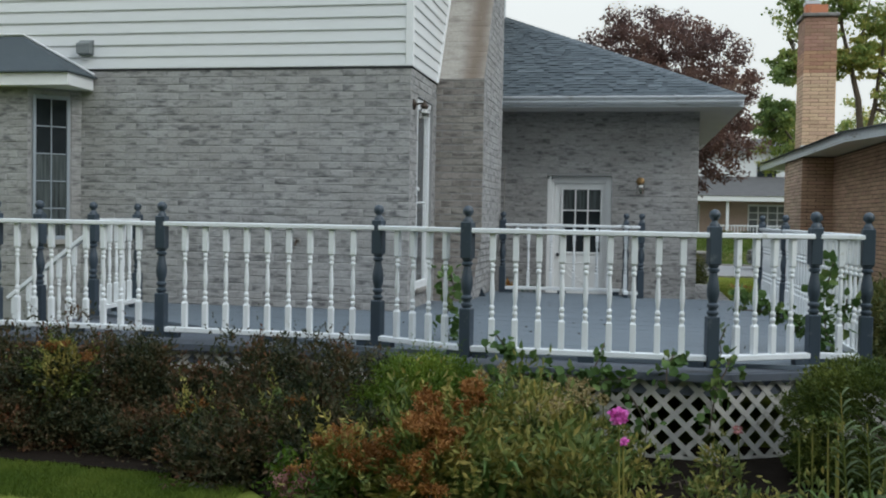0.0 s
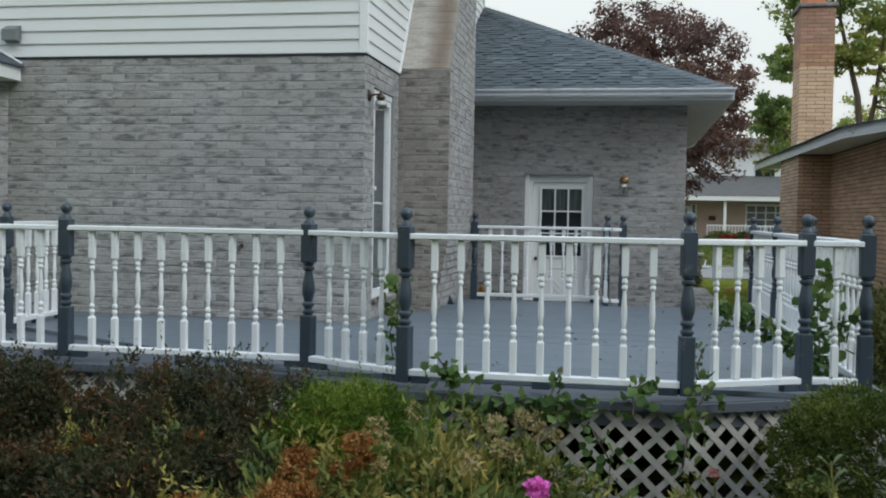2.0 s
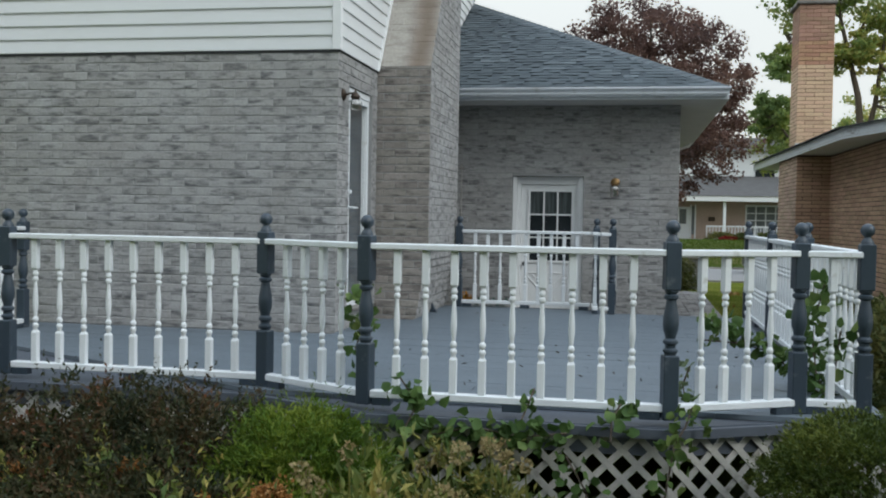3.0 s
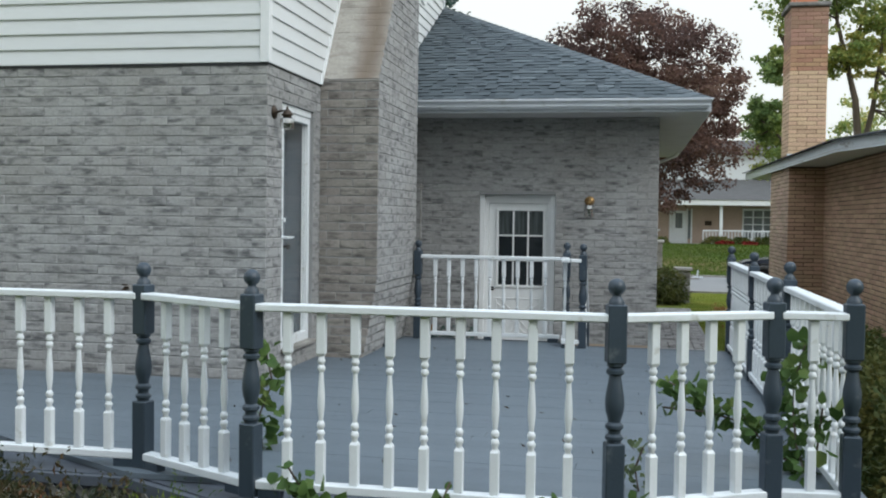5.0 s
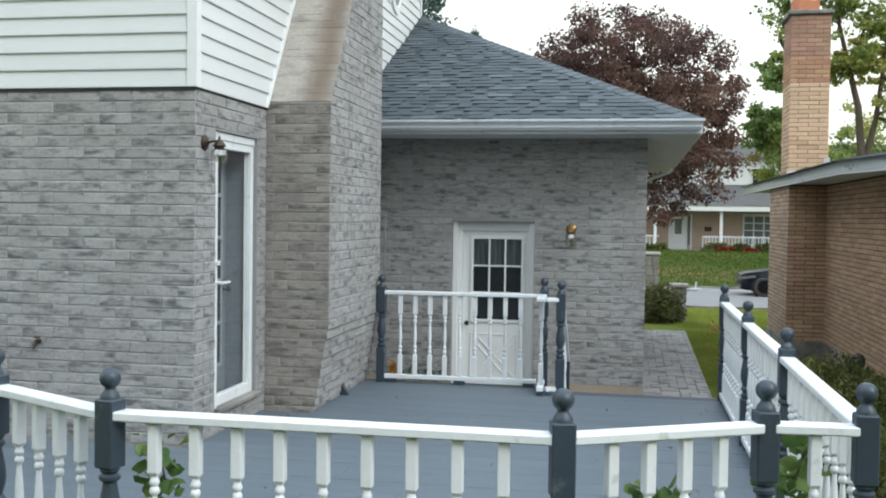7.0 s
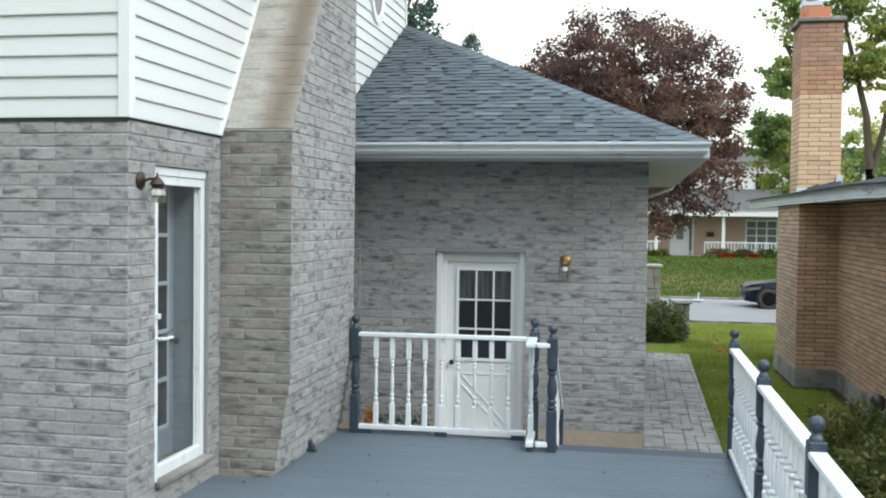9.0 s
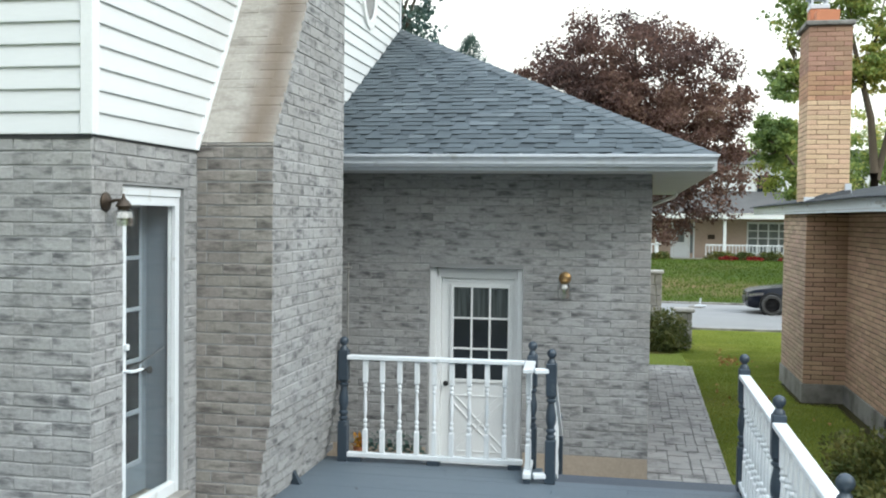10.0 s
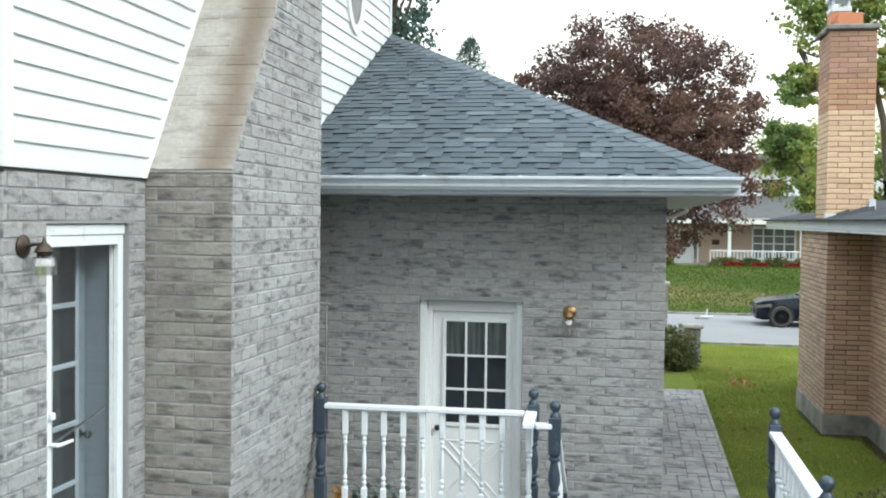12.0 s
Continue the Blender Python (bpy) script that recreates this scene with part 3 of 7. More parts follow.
# garage wall
GX, GY = 3.465, 4.7
GD = (1.17, 2.17, SLAB, 1.745)
m_garage = axes((GX, GY, 0), (-1, 0, 0), (0, -1, 0))
g_hole = (GX - GD[1], GX - GD[0], GD[2], GD[3])
w = part("wall", wall_core(Mesh(), m_garage, GX, SLAB - 0.4, 2.735, 0.2, [g_hole]), MORTAR, house, "grey-painted brick garage wall")
later.append(lambda w=w: brickwork(w, m_garage, SLAB + 0.25, 2.735, lambda z: (-0.006, GX), BRICK, [g_hole], seed=5))
part("footing", Mesh().box(-0.004, 0, SLAB - 0.1, g_hole[0] - 0.02, 0.012, SLAB + 0.245, m_garage), FOOTING, house, "tan weathered concrete footing")
foot = Mesh()
foot.box(g_hole[1] + 0.02, 0, SLAB - 0.1, GX, 0.012, SLAB + 0.245, m_garage)
part("footing", foot, FOOTING, house, "tan weathered concrete footing")
for x0, y0, z0, x1, y1, z1 in ((GX - 0.2, GY + 0.2, SLAB - 0.4, GX, 12.5, 2.735), (0, 12.3, SLAB - 0.4, GX - 0.2, 12.5, 2.735), (-7.0, 0.2, GROUND - 0.2, -6.8, 8.1, BRICK_TOP), (-6.8, 7.9, GROUND - 0.2, 0.0, 8.1, BRICK_TOP)):
    part("wall", Mesh().box(x0, y0, z0, x1, y1, z1), BRICK, house)

# upper storey: white lap siding
UP = 5.75
core = Mesh()
core.box(-7.0, 0.0, BRICK_TOP + 0.004, 0.0, 8.1, UP)
upper = part("wall", core, SIDING, house, "white horizontal lap siding")
LAP = 0.1385
n_board = int((UP - BRICK_TOP) / LAP)


def lap_board(m, length, z, lap=LAP):
    b = Mesh()
    sec = [(0.0, 0.0), (0.022, 0.0), (0.022, 0.012), (0.005, lap + 0.006), (0.0, lap + 0.006)]
    v = [m @ Vector((x, y, z + dz)) for x in (0, length) for y, dz in sec]
    b.add(v, [(0, 1, 2, 3, 4), (9, 8, 7, 6, 5)] + [(i, 5 + i, 5 + (i + 1) % 5, (i + 1) % 5) for i in range(5)])
    return b


m_side_up = axes((0, 8.02, 0), (0, -1, 0), (1, 0, 0))
for k in range(n_board):
    z = BRICK_TOP + 0.006 + k * LAP
    part("siding_board", lap_board(m_front @ Matrix.Translation((0.055, 0, 0)), 6.9, z), SIDING, upper)
    part("siding_board", lap_board(m_side_up, 7.96, z), SIDING, upper)
trim = Mesh()
trim.cbox(-0.055, -0.028, BRICK_TOP + 0.004, 0.028, 0.0, UP, 0.003)
trim.cbox(0.0, 0.0015, BRICK_TOP + 0.004, 0.026, 0.06, UP, 0.003)
part("corner_trim", trim, TRIM, upper, "white corner trim")
trim = Mesh()
trim.cbox(0.0, 8.02, BRICK_TOP + 0.3, 0.028, 8.12, UP, 0.003)
part("corner_trim", trim, GUTTER, upper, "grey corner trim")
# near-black colour paints in the shadow line below the siding
drip = Mesh()
drip.box(-7.0, -0.012, BRICK_TOP - 0.022, 0.012, 0.0, BRICK_TOP + 0.004)
drip.box(0.0, 0.0, BRICK_TOP - 0.006, 0.014, 8.1, BRICK_TOP + 0.004)
part("drip_edge", drip, DRIPSHADE, upper, "drip edge with the shadow line under the siding painted in")
cap = Mesh()
cap.add([(-7.4, -0.4, UP), (0.4, -0.4, UP), (0.4, 8.5, UP), (-7.4, 8.5, UP), (-3.5, 2.5, UP + 2), (-3.5, 5.5, UP + 2)],
        [(3, 2, 1, 0), (0, 1, 4), (1, 2, 5, 4), (2, 3, 5), (3, 0, 4, 5)])
part("roof", cap, SHINGLE, house, "slate-grey shingle roof")

# oval window high on the side wall
oval = Mesh()
vs, fs = [], []
seg = 28
for k in range(seg):
    a = 2 * math.pi * k / seg
    for r0, x0 in ((1.0, 0.0), (1.0, 0.045), (0.82, 0.05), (0.78, 0.02)):
        vs.append((x0, 6.4 + 0.36 * r0 * math.cos(a), 5.1 + 0.5 * r0 * math.sin(a)))
for k in range(seg):
    for j in range(3):
        fs.append((4 * k + j, 4 * ((k + 1) % seg) + j, 4 * ((k + 1) % seg) + j + 1, 4 * k + j + 1))
oval.add(vs, fs)
window_oval = part("window", oval, TRIM, house, "white oval window", smooth=40)
pane = Mesh()
pane.add([(0.024, 6.4 + 0.29 * math.cos(2 * math.pi * k / seg), 5.1 + 0.4 * math.sin(2 * math.pi * k / seg)) for k in range(seg)], [tuple(range(seg))])
part("pane", pane, PANE, window_oval)

# garage roof
EX, EY, EZ, RISE = 4.05, 4.05, 2.865, 0.4985
m_roof = Matrix(((-1, 0, 0, EX), (0, -0.4462, 0.8949, EY), (0, 0.8949, 0.4462, EZ), (0, 0, 0, 1)))
SLOPE = 4.05 / 0.8949
sheath = Mesh()
apex = EZ + 4.05 * RISE
sheath.add([(0, EY, EZ), (EX, EY, EZ), (0, 8.1, apex), (EX, 13.0, EZ), (0, 13.0, apex), (0, EY, EZ - 0.02), (EX, EY, EZ - 0.02), (EX, 13.0, EZ - 0.02), (0, 13.0, EZ - 0.02)],
           [(0, 1, 2), (1, 3, 4, 2), (5, 8, 7, 6), (0, 5, 6, 1), (1, 6, 7, 3), (3, 7, 8, 4)])
garage_roof = part("roof", sheath, SHINGLE, house, "slate-grey asphalt shingle hip roof")


def lay_shingles():
    """Laminated shingles: thick tabs of uneven width over a thinner, darker layer, some tabs paler."""
    rng = random.Random(8)
    tri = [(-0.02, -0.03), (4.05, -0.03), (4.05, SLOPE)]
    EXPO = 0.122
    far_tabs = {m_: Mesh() for m_ in (SHINGLE, SHINGLE_DARK, SHINGLE_LIGHT)}
    for r in range(38):
        z = r * EXPO - 0.03
        x = r * EXPO * 0.894 - rng.uniform(0, 0.25)
        thick = True
        while x < 4.05:
            wd = rng.choice((0.13, 0.16, 0.2, 0.24, 0.3)) if thick else rng.choice((0.08, 0.12, 0.16))
            dip = rng.uniform(-0.003, 0.003)
            poly = clip([(x, z + dip), (x + wd - 0.001, z + dip), (x + wd - 0.001, z + EXPO + 0.012), (x, z + EXPO + 0.012)], tri)
            x += wd
            mat = SHINGLE if thick else rng.choice((SHINGLE_DARK, SHINGLE))
            if thick and rng.random() < 0.16:
                mat = SHINGLE_LIGHT
            th = rng.uniform(0.011, 0.014) if thick else 0.005
            thick = not thick or rng.random() < 0.3
            if len(poly) < 3:
                continue
            lift = lambda q: 0.001 + 0.008 * (1 - (q - z) / (EXPO + 0.012))
            n = len(poly)
            # the butt is undercut, so that a line of shade lies under each course
            v = [m_roof @ Vector((px, lift(pz), pz + (0.014 if pz < z + 0.01 else 0))) for px, pz in poly] + [m_roof @ Vector((px, lift(pz) + th, pz)) for px, pz in poly]
            f = [tuple(range(n)), tuple(range(n, 2 * n))[::-1]] + [(i, n + i, n + (i + 1) % n, (i + 1) % n) for i in range(n)]
            if r < 11:
                part("shingle", Mesh().add(v, f), mat, garage_roof)
            else:
                far_tabs[mat].add(v, f)
    for mat, tabs in far_tabs.items():
        part("shingle_layer", tabs, mat, garage_roof, kind="stuff")
    # caps along the hip
    hip = Vector((-4.05, 4.05, 4.05 * RISE))
    L = hip.length
    d = hip.normalized()
    k, s0 = 0, 0.0
    while s0 < L:
        p = Vector((EX, EY, EZ + 0.012)) + d * s0
        q = p + d * 0.2
        a, b = Vector((-0.14, 0.0, 0.0)), Vector((0.0, 0.14, 0.0))
        za, zb = -0.012, -0.012
        up0, up1 = Vector((0, 0, 0.022)), Vector((0, 0, 0.014))
        v = [p + a + Vector((0, 0, za)) + up0, p + up0 * 1.6, p + b + Vector((0, 0, zb)) + up0, q + a + Vector((0, 0, za)) + up1, q + up1 * 1.6, q + b + Vector((0, 0, zb)) + up1]
        v += [t - Vector((0, 0, 0.02)) for t in v[:3]]
        c = Mesh().add(v, [(0, 1, 4, 3), (1, 2, 5, 4), (0, 6, 7, 1), (1, 7, 8, 2)])
        part("shingle", c, SHINGLE_CAP, garage_roof)
        s0 += 0.15


later.append(lay_shingles)

# fascia, gutter and soffit
part("fascia", Mesh().box(0.0, EY - 0.005, EZ - 0.125, EX, EY + 0.02, EZ - 0.012), GUTTER, house, "pale grey fascia board")
part("fascia", Mesh().box(EX - 0.02, EY + 0.022, EZ - 0.125, EX, 13.0, EZ - 0.012), GUTTER, house, "pale grey fascia board")
gut = Mesh()
sec = [(0.0, -0.108), (-0.056, -0.108), (-0.064, -0.088), (-0.08, -0.084), (-0.08, -0.072), (-0.07, -0.067), (-0.076, -0.052), (-0.09, -0.032), (-0.096, -0.026), (-0.112, -0.022), (-0.112, -0.003), (-0.104, 0.0), (-0.1, -0.008), (-0.09, -0.02), (-0.06, -0.085), (0.0, -0.095)]
n = len(sec)
# the end is mitred: the lip stands further out than the bottom
gut.add([(x if x < 1 else EX + 0.02 + 0.45 * z, EY - 0.006 + y, EZ + 0.026 + 1.06 * z) for x in (0.3, EX) for y, z in sec], [tuple(range(n))[::-1], tuple(range(n, 2 * n))] + [(i, (i + 1) % n, n + (i + 1) % n, n + i) for i in range(n)])
gutter = part("gutter", gut, GUTTER, house, "pale grey metal gutter")
for x in (1.35, 2.2, 3.05):
    part("gutter_clip", Mesh().cbox(x, EY - 0.112, EZ + 0.024, x + 0.025, EY - 0.02, EZ + 0.032, 0.003), TRIM, gutter)
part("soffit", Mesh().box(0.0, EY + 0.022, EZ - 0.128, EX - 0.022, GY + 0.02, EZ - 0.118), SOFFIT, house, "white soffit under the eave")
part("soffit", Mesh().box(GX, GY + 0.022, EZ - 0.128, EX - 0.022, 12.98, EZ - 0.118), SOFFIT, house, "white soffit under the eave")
pipe = Mesh()
pipe.tube([(EX - 0.06, 11.4, EZ - 0.14, 0.03), (EX - 0.1, 11.4, EZ - 0.2, 0.03), (GX + 0.06, 11.6, EZ - 0.36, 0.03), (GX + 0.032, 11.6, EZ - 0.46, 0.03), (GX + 0.032, 11.6, SLAB, 0.03)])
part("downspout", pipe, TRIM, house, smooth=40)

# ---- chimney ----
CW, CY0, CY1, KINK, SH_Y, SH_TOP = 0.608, 1.522, 3.372, 2.822, 2.46, 4.29
chim = Mesh()
prof = [(CY0, 0.75), (CY1, 0.75), (CY1, 7.0), (SH_Y, 7.0), (SH_Y, SH_TOP), (CY0, KINK)]
nn = len(prof)
chim.add([(x, y, z) for x in (0.0, CW) for y, z in prof], [tuple(range(nn)), tuple(range(nn, 2 * nn))[::-1]] + [(i, nn + i, nn + (i + 1) % nn, (i + 1) % nn) for i in range(nn)])
STEPS = 9
later_steps = []
for k in range(STEPS):
    z = 0.75 - (k + 1) * BH
    later_steps.append((z, CW - 0.015 * (k + 1)))
chimney = part("chimney", chim, MORTAR, house, "grey-painted brick chimney with a sloped shoulder and corbelled foot")


for z, wd in later_steps:
    part("corbel_course", Mesh().box(0.0, CY0, z + 0.002 if z > 0 else -0.7, wd, CY1, z + BH), MORTAR, chimney)


def chim_w(z):
    k = 0 if z >= 0.75 else min(STEPS, int((0.75 - z) / BH) + 1)
    return CW - 0.015 * k


m_cf = axes((CW, CY0, 0), (-1, 0, 0), (0, -1, 0))
later.append(lambda: brickwork(chimney, m_cf, 0.75 - 9 * BH, KINK, lambda z: (CW - chim_w(z) - 0.006, CW), BRICK_STAINED, near=lambda x, z: z > 0.5, seed=6))


def chimney_side():
    """The broad face, course by course where the foot steps in."""
    def y_front(z):
        return CY0 if z < KINK else min(SH_Y, CY0 + (z - KINK) * (SH_Y - CY0) / (SH_TOP - KINK))
    m = axes((CW, CY1, 0), (0, -1, 0), (1, 0, 0))
    brickwork(chimney, m, 0.75, 6.6, lambda z: (0.0, CY1 - y_front(z) + 0.004), BRICK, near=lambda x, z: z < 0.8, shift=0.06, seed=7)
    for k in range(STEPS):
        z = 0.75 - (k + 1) * BH
        m = axes((CW - 0.015 * (k + 1), CY1, 0), (0, -1, 0), (1, 0, 0))
        brickwork(chimney, m, z, z + BH, lambda q: (-0.133 * (k % 2), CY1 - CY0 + 0.006), BRICK, seed=20 + k, unit=(BL, BH, 0.017))


later.append(chimney_side)
th = math.atan2(SH_TOP - KINK, SH_Y - CY0)
m_sh = Matrix(((-1, 0, 0, CW), (0, -math.sin(th), math.cos(th), CY0), (0, math.cos(th), math.sin(th), KINK), (0, 0, 0, 1)))
later.append(lambda: brickwork(chimney, m_sh, 0.0, math.hypot(SH_TOP - KINK, SH_Y - CY0), lambda z: (-0.006, CW), WASH, near=None, seed=9))
jt = Mesh()
sl = (SH_TOP - KINK) / (SH_Y - CY0)
jt.add([(x, CY0 - dy + (z - KINK) / sl, z) for x in (0.0, 0.036) for dy in (0.035, 0.004) for z in (KINK - 0.06, SH_TOP)], [(0, 1, 3, 2), (4, 6, 7, 5), (0, 4, 5, 1), (2, 3, 7, 6), (0, 2, 6, 4), (1, 5, 7, 3)])
part("siding_trim", jt, TRIM, upper, "white trim along the chimney shoulder")
slabm = Mesh()
slabm.box(0.0, 0.0, 0.0, CW, 0.0035, math.hypot(SH_TOP - KINK, SH_Y - CY0), m_sh)
part("mortar_wash", slabm, WASH, chimney, "tan stained mortar wash")
part("wedge", Mesh().add([(CW - 0.135, 2.35, 0.0), (CW - 0.05, 2.35, 0.0), (CW - 0.11, 2.35, 0.11), (CW - 0.135, 2.41, 0.0), (CW - 0.05, 2.41, 0.0), (CW - 0.11, 2.41, 0.11)],
                         [(0, 1, 2), (3, 5, 4), (0, 3, 4, 1), (1, 4, 5, 2), (0, 2, 5, 3)]), POST, house, "slate-blue painted wooden wedge")

# ---- garage door ----
GYD = GY + 0.075  # the frame stands back in the brick opening
gd = part("door", Mesh().cbox(1.285, GYD + 0.075, SLAB + 0.02, 2.065, GYD + 0.118, 1.625, 0.003), DOORPAINT, house, "white door with nine panes above a crossbuck panel")
fr = Mesh()
fr.cbox(1.172, GYD - 0.022, SLAB, 1.235, GYD + 0.12, 1.745, 0.004)
fr.cbox(2.105, GYD - 0.022, SLAB, 2.168, GYD + 0.12, 1.745, 0.004)
fr.cbox(1.235, GYD + 0.03, SLAB, 1.283, GYD + 0.16, 1.655, 0.004)
fr.cbox(2.067, GYD + 0.03, SLAB, 2.105, GYD + 0.16, 1.655, 0.004)
fr.cbox(1.2355, GYD + 0.045, 1.63, 2.1045, GYD + 0.12, 1.745, 0.004)
fr.cbox(1.172, GYD - 0.04, SLAB - 0.03, 2.168, GYD + 0.16, SLAB + 0.018, 0.006)
part("door_frame", fr, TRIM, gd, "white door frame")
GL = (1.415, 2.0, 0.55, 1.53)
rim_ = Mesh()
gy = GYD + 0.074
rim_.cbox(GL[0] - 0.035, gy - 0.018, GL[2] - 0.035, GL[0], gy, GL[3] + 0.035, 0.004)
rim_.cbox(GL[1], gy - 0.018, GL[2] - 0.035, GL[1] + 0.035, gy, GL[3] + 0.035, 0.004)
rim_.cbox(GL[0], gy - 0.018, GL[2] - 0.035, GL[1], gy, GL[2], 0.004)
rim_.cbox(GL[0], gy - 0.018, GL[3], GL[1], gy, GL[3] + 0.035, 0.004)
part("glazing_frame", rim_, DOORPAINT, gd)
for i in range(3):
    for j in range(3):
        x0 = GL[0] + (GL[1] - GL[0]) * i / 3
        z0 = GL[2] + (GL[3] - GL[2]) * j / 3
        part("pane", Mesh().box(x0, gy - 0.004, z0, x0 + (GL[1] - GL[0]) / 3, gy - 0.001, z0 + (GL[3] - GL[2]) / 3), PANE_CURTAIN if j == 2 else PANE, gd, "dark window pane")
for i in (1, 2):
    x0 = GL[0] + (GL[1] - GL[0]) * i / 3
    part("muntin", Mesh().cbox(x0 - 0.011, gy - 0.016, GL[2], x0 + 0.011, gy - 0.0045, GL[3], 0.003), DOORPAINT, gd)
    z0 = GL[2] + (GL[3] - GL[2]) * i / 3
    part("muntin", Mesh().cbox(GL[0], gy - 0.0155, z0 - 0.011, GL[1], gy - 0.005, z0 + 0.011, 0.003), DOORPAINT, gd)
pz0, pz1, px0, px1 = SLAB + 0.2, 0.36, 1.40, 1.95
for x0, z0, x1, z1 in ((px0 - 0.02, pz0 - 0.02, px1 + 0.02, pz0), (px0 - 0.02, pz1, px1 + 0.02, pz1 + 0.02), (px0 - 0.02, pz0, px0, pz1), (px1, pz0, px1 + 0.02, pz1)):
    part("panel_moulding", Mesh().cbox(x0, gy - 0.008, z0, x1, gy + 0.001, z1, 0.003), DOORPAINT, gd)
ln = math.hypot(px1 - px0, pz1 - pz0)
for sgn in (1, -1):
    mm = Matrix.Translation(((px0 + px1) / 2, gy, (pz0 + pz1) / 2)) @ Matrix.Rotation(-sgn * math.atan2(pz1 - pz0, px1 - px0), 4, "Y")
    for off in (-0.035, 0.035):
        part("crossbuck", Mesh().cbox(-ln / 2 + 0.03, -0.009 - 0.001 * sgn, off - 0.01, ln / 2 - 0.03, 0.001, off + 0.01, 0.004, mm), DOORPAINT, gd)
knob = Mesh().lathe([(0.018, 0), (0.018, 0.006), (0.01, 0.012), (0.01, 0.03), (0.026, 0.042), (0.03, 0.055), (0.024, 0.068), (0.004, 0.073)], 14, Matrix.Translation((1.345, gy, 0.5)) @ Matrix.Rotation(radians(90), 4, "X"))
part("knob", knob, BLACK, gd, "dark round door knob", smooth=40)

# ---- patio door ----
pd = part("door", Mesh().cbox(-0.315, DOOR_Y0 + 0.05, DOOR_Z0 + 0.05, -0.272, DOOR_Y1 - 0.06, DOOR_Z1 - 0.06, 0.003), GREYDOOR, house, "grey patio door with tall panes behind a white storm door")
pf = Mesh()
pf.cbox(-0.33, DOOR_Y0, DOOR_Z0 + 0.04, -0.035, DOOR_Y0 + 0.045, DOOR_Z1, 0.003)
pf.cbox(-0.33, DOOR_Y1 - 0.05, DOOR_Z0 + 0.04, -0.1, DOOR_Y1, DOOR_Z1, 0.003)
pf.cbox(-0.33, DOOR_Y0 + 0.0455, DOOR_Z1 - 0.05, -0.1, DOOR_Y1 - 0.0505, DOOR_Z1, 0.003)
part("reveal", pf, GREYDOOR, pd)
so = Mesh()
so.cbox(-0.098, DOOR_Y1 - 0.075, DOOR_Z0 + 0.03, -0.03, DOOR_Y1 - 0.012, DOOR_Z1 - 0.07, 0.004)
so.cbox(-0.098, DOOR_Y0 + 0.046, DOOR_Z1 - 0.135, -0.03, DOOR_Y1 - 0.076, DOOR_Z1 - 0.07, 0.004)
so.cbox(-0.098, DOOR_Y0 + 0.0, DOOR_Z1 - 0.069, -0.02, DOOR_Y1 - 0.012, DOOR_Z1 - 0.005, 0.004)
so.cbox(-0.098, DOOR_Y0 + 0.046, DOOR_Z0 + 0.03, -0.03, DOOR_Y1 - 0.076, DOOR_Z0 + 0.115, 0.004)
so.cbox(-0.033, DOOR_Y0 + 0.0, DOOR_Z0 + 0.03, 0.002, DOOR_Y0 + 0.05, DOOR_Z1 - 0.07, 0.004)
part("storm_door_frame", so, WHITE, pd, "white storm door frame")
gl = Mesh().box(-0.066, DOOR_Y0 + 0.046, DOOR_Z0 + 0.115, -0.062, DOOR_Y1 - 0.076, DOOR_Z1 - 0.135)
gob = part("pane", gl, GLASS, pd, "clear storm door glass")
gob.visible_shadow = False
pane_y0, pane_y1 = DOOR_Y0 + 0.14, DOOR_Y1 - 0.17
for i in range(2):
    for j in range(5):
        a0 = pane_y0 + (pane_y1 - pane_y0) * i / 2 + 0.012
        b0 = DOOR_Z0 + 0.3 + 0.375 * j
        part("pane", Mesh().box(-0.271, a0, b0, -0.2685, a0 + (pane_y1 - pane_y0) / 2 - 0.024, b0 + 0.345), PANE, pd, "dark pane")
gr = Mesh()
gr.cbox(-0.272, pane_y0 - 0.02, DOOR_Z0 + 0.27, -0.26, pane_y0 + 0.011, DOOR_Z0 + 2.18, 0.003)
gr.cbox(-0.272, pane_y1 - 0.011, DOOR_Z0 + 0.27, -0.26, pane_y1 + 0.02, DOOR_Z0 + 2.18, 0.003)
gr.cbox(-0.272, (pane_y0 + pane_y1) / 2 - 0.015, DOOR_Z0 + 0.27, -0.25, (pane_y0 + pane_y1) / 2 + 0.015, DOOR_Z0 + 2.18, 0.003)
for j in range(6):
    b0 = DOOR_Z0 + 0.285 + 0.375 * j
    gr.cbox(-0.272, pane_y0, b0 - 0.015, -0.252, pane_y1, b0 + 0.015, 0.003)
part("glazing_bars", gr, GREYBAR, pd, "pale grey glazing bars")
pk = Mesh().lathe([(0.03, 0), (0.03, 0.006), (0.011, 0.014), (0.011, 0.04), (0.026, 0.05), (0.03, 0.064), (0.02, 0.078), (0.003, 0.08)], 14, Matrix.Translation((-0.272, DOOR_Y1 - 0.13, 1.12)) @ Matrix.Rotation(radians(90), 4, "Y"))
part("knob", pk, BLACK, pd, "black door knob", smooth=40)
hd = Mesh().tube([(-0.02, DOOR_Y0 + 0.025, 1.23, 0.012), (0.05, DOOR_Y0 + 0.025, 1.23, 0.012), (0.062, DOOR_Y0 + 0.05, 1.23, 0.011), (0.062, DOOR_Y0 + 0.16, 1.23, 0.009)])
part("handle", hd, WHITE, pd, "white lever handle", smooth=40)
part("latch", Mesh().cbox(-0.005, DOOR_Y0 + 0.01, 1.37, 0.03, DOOR_Y0 + 0.045, 1.41, 0.004), WHITE, pd)
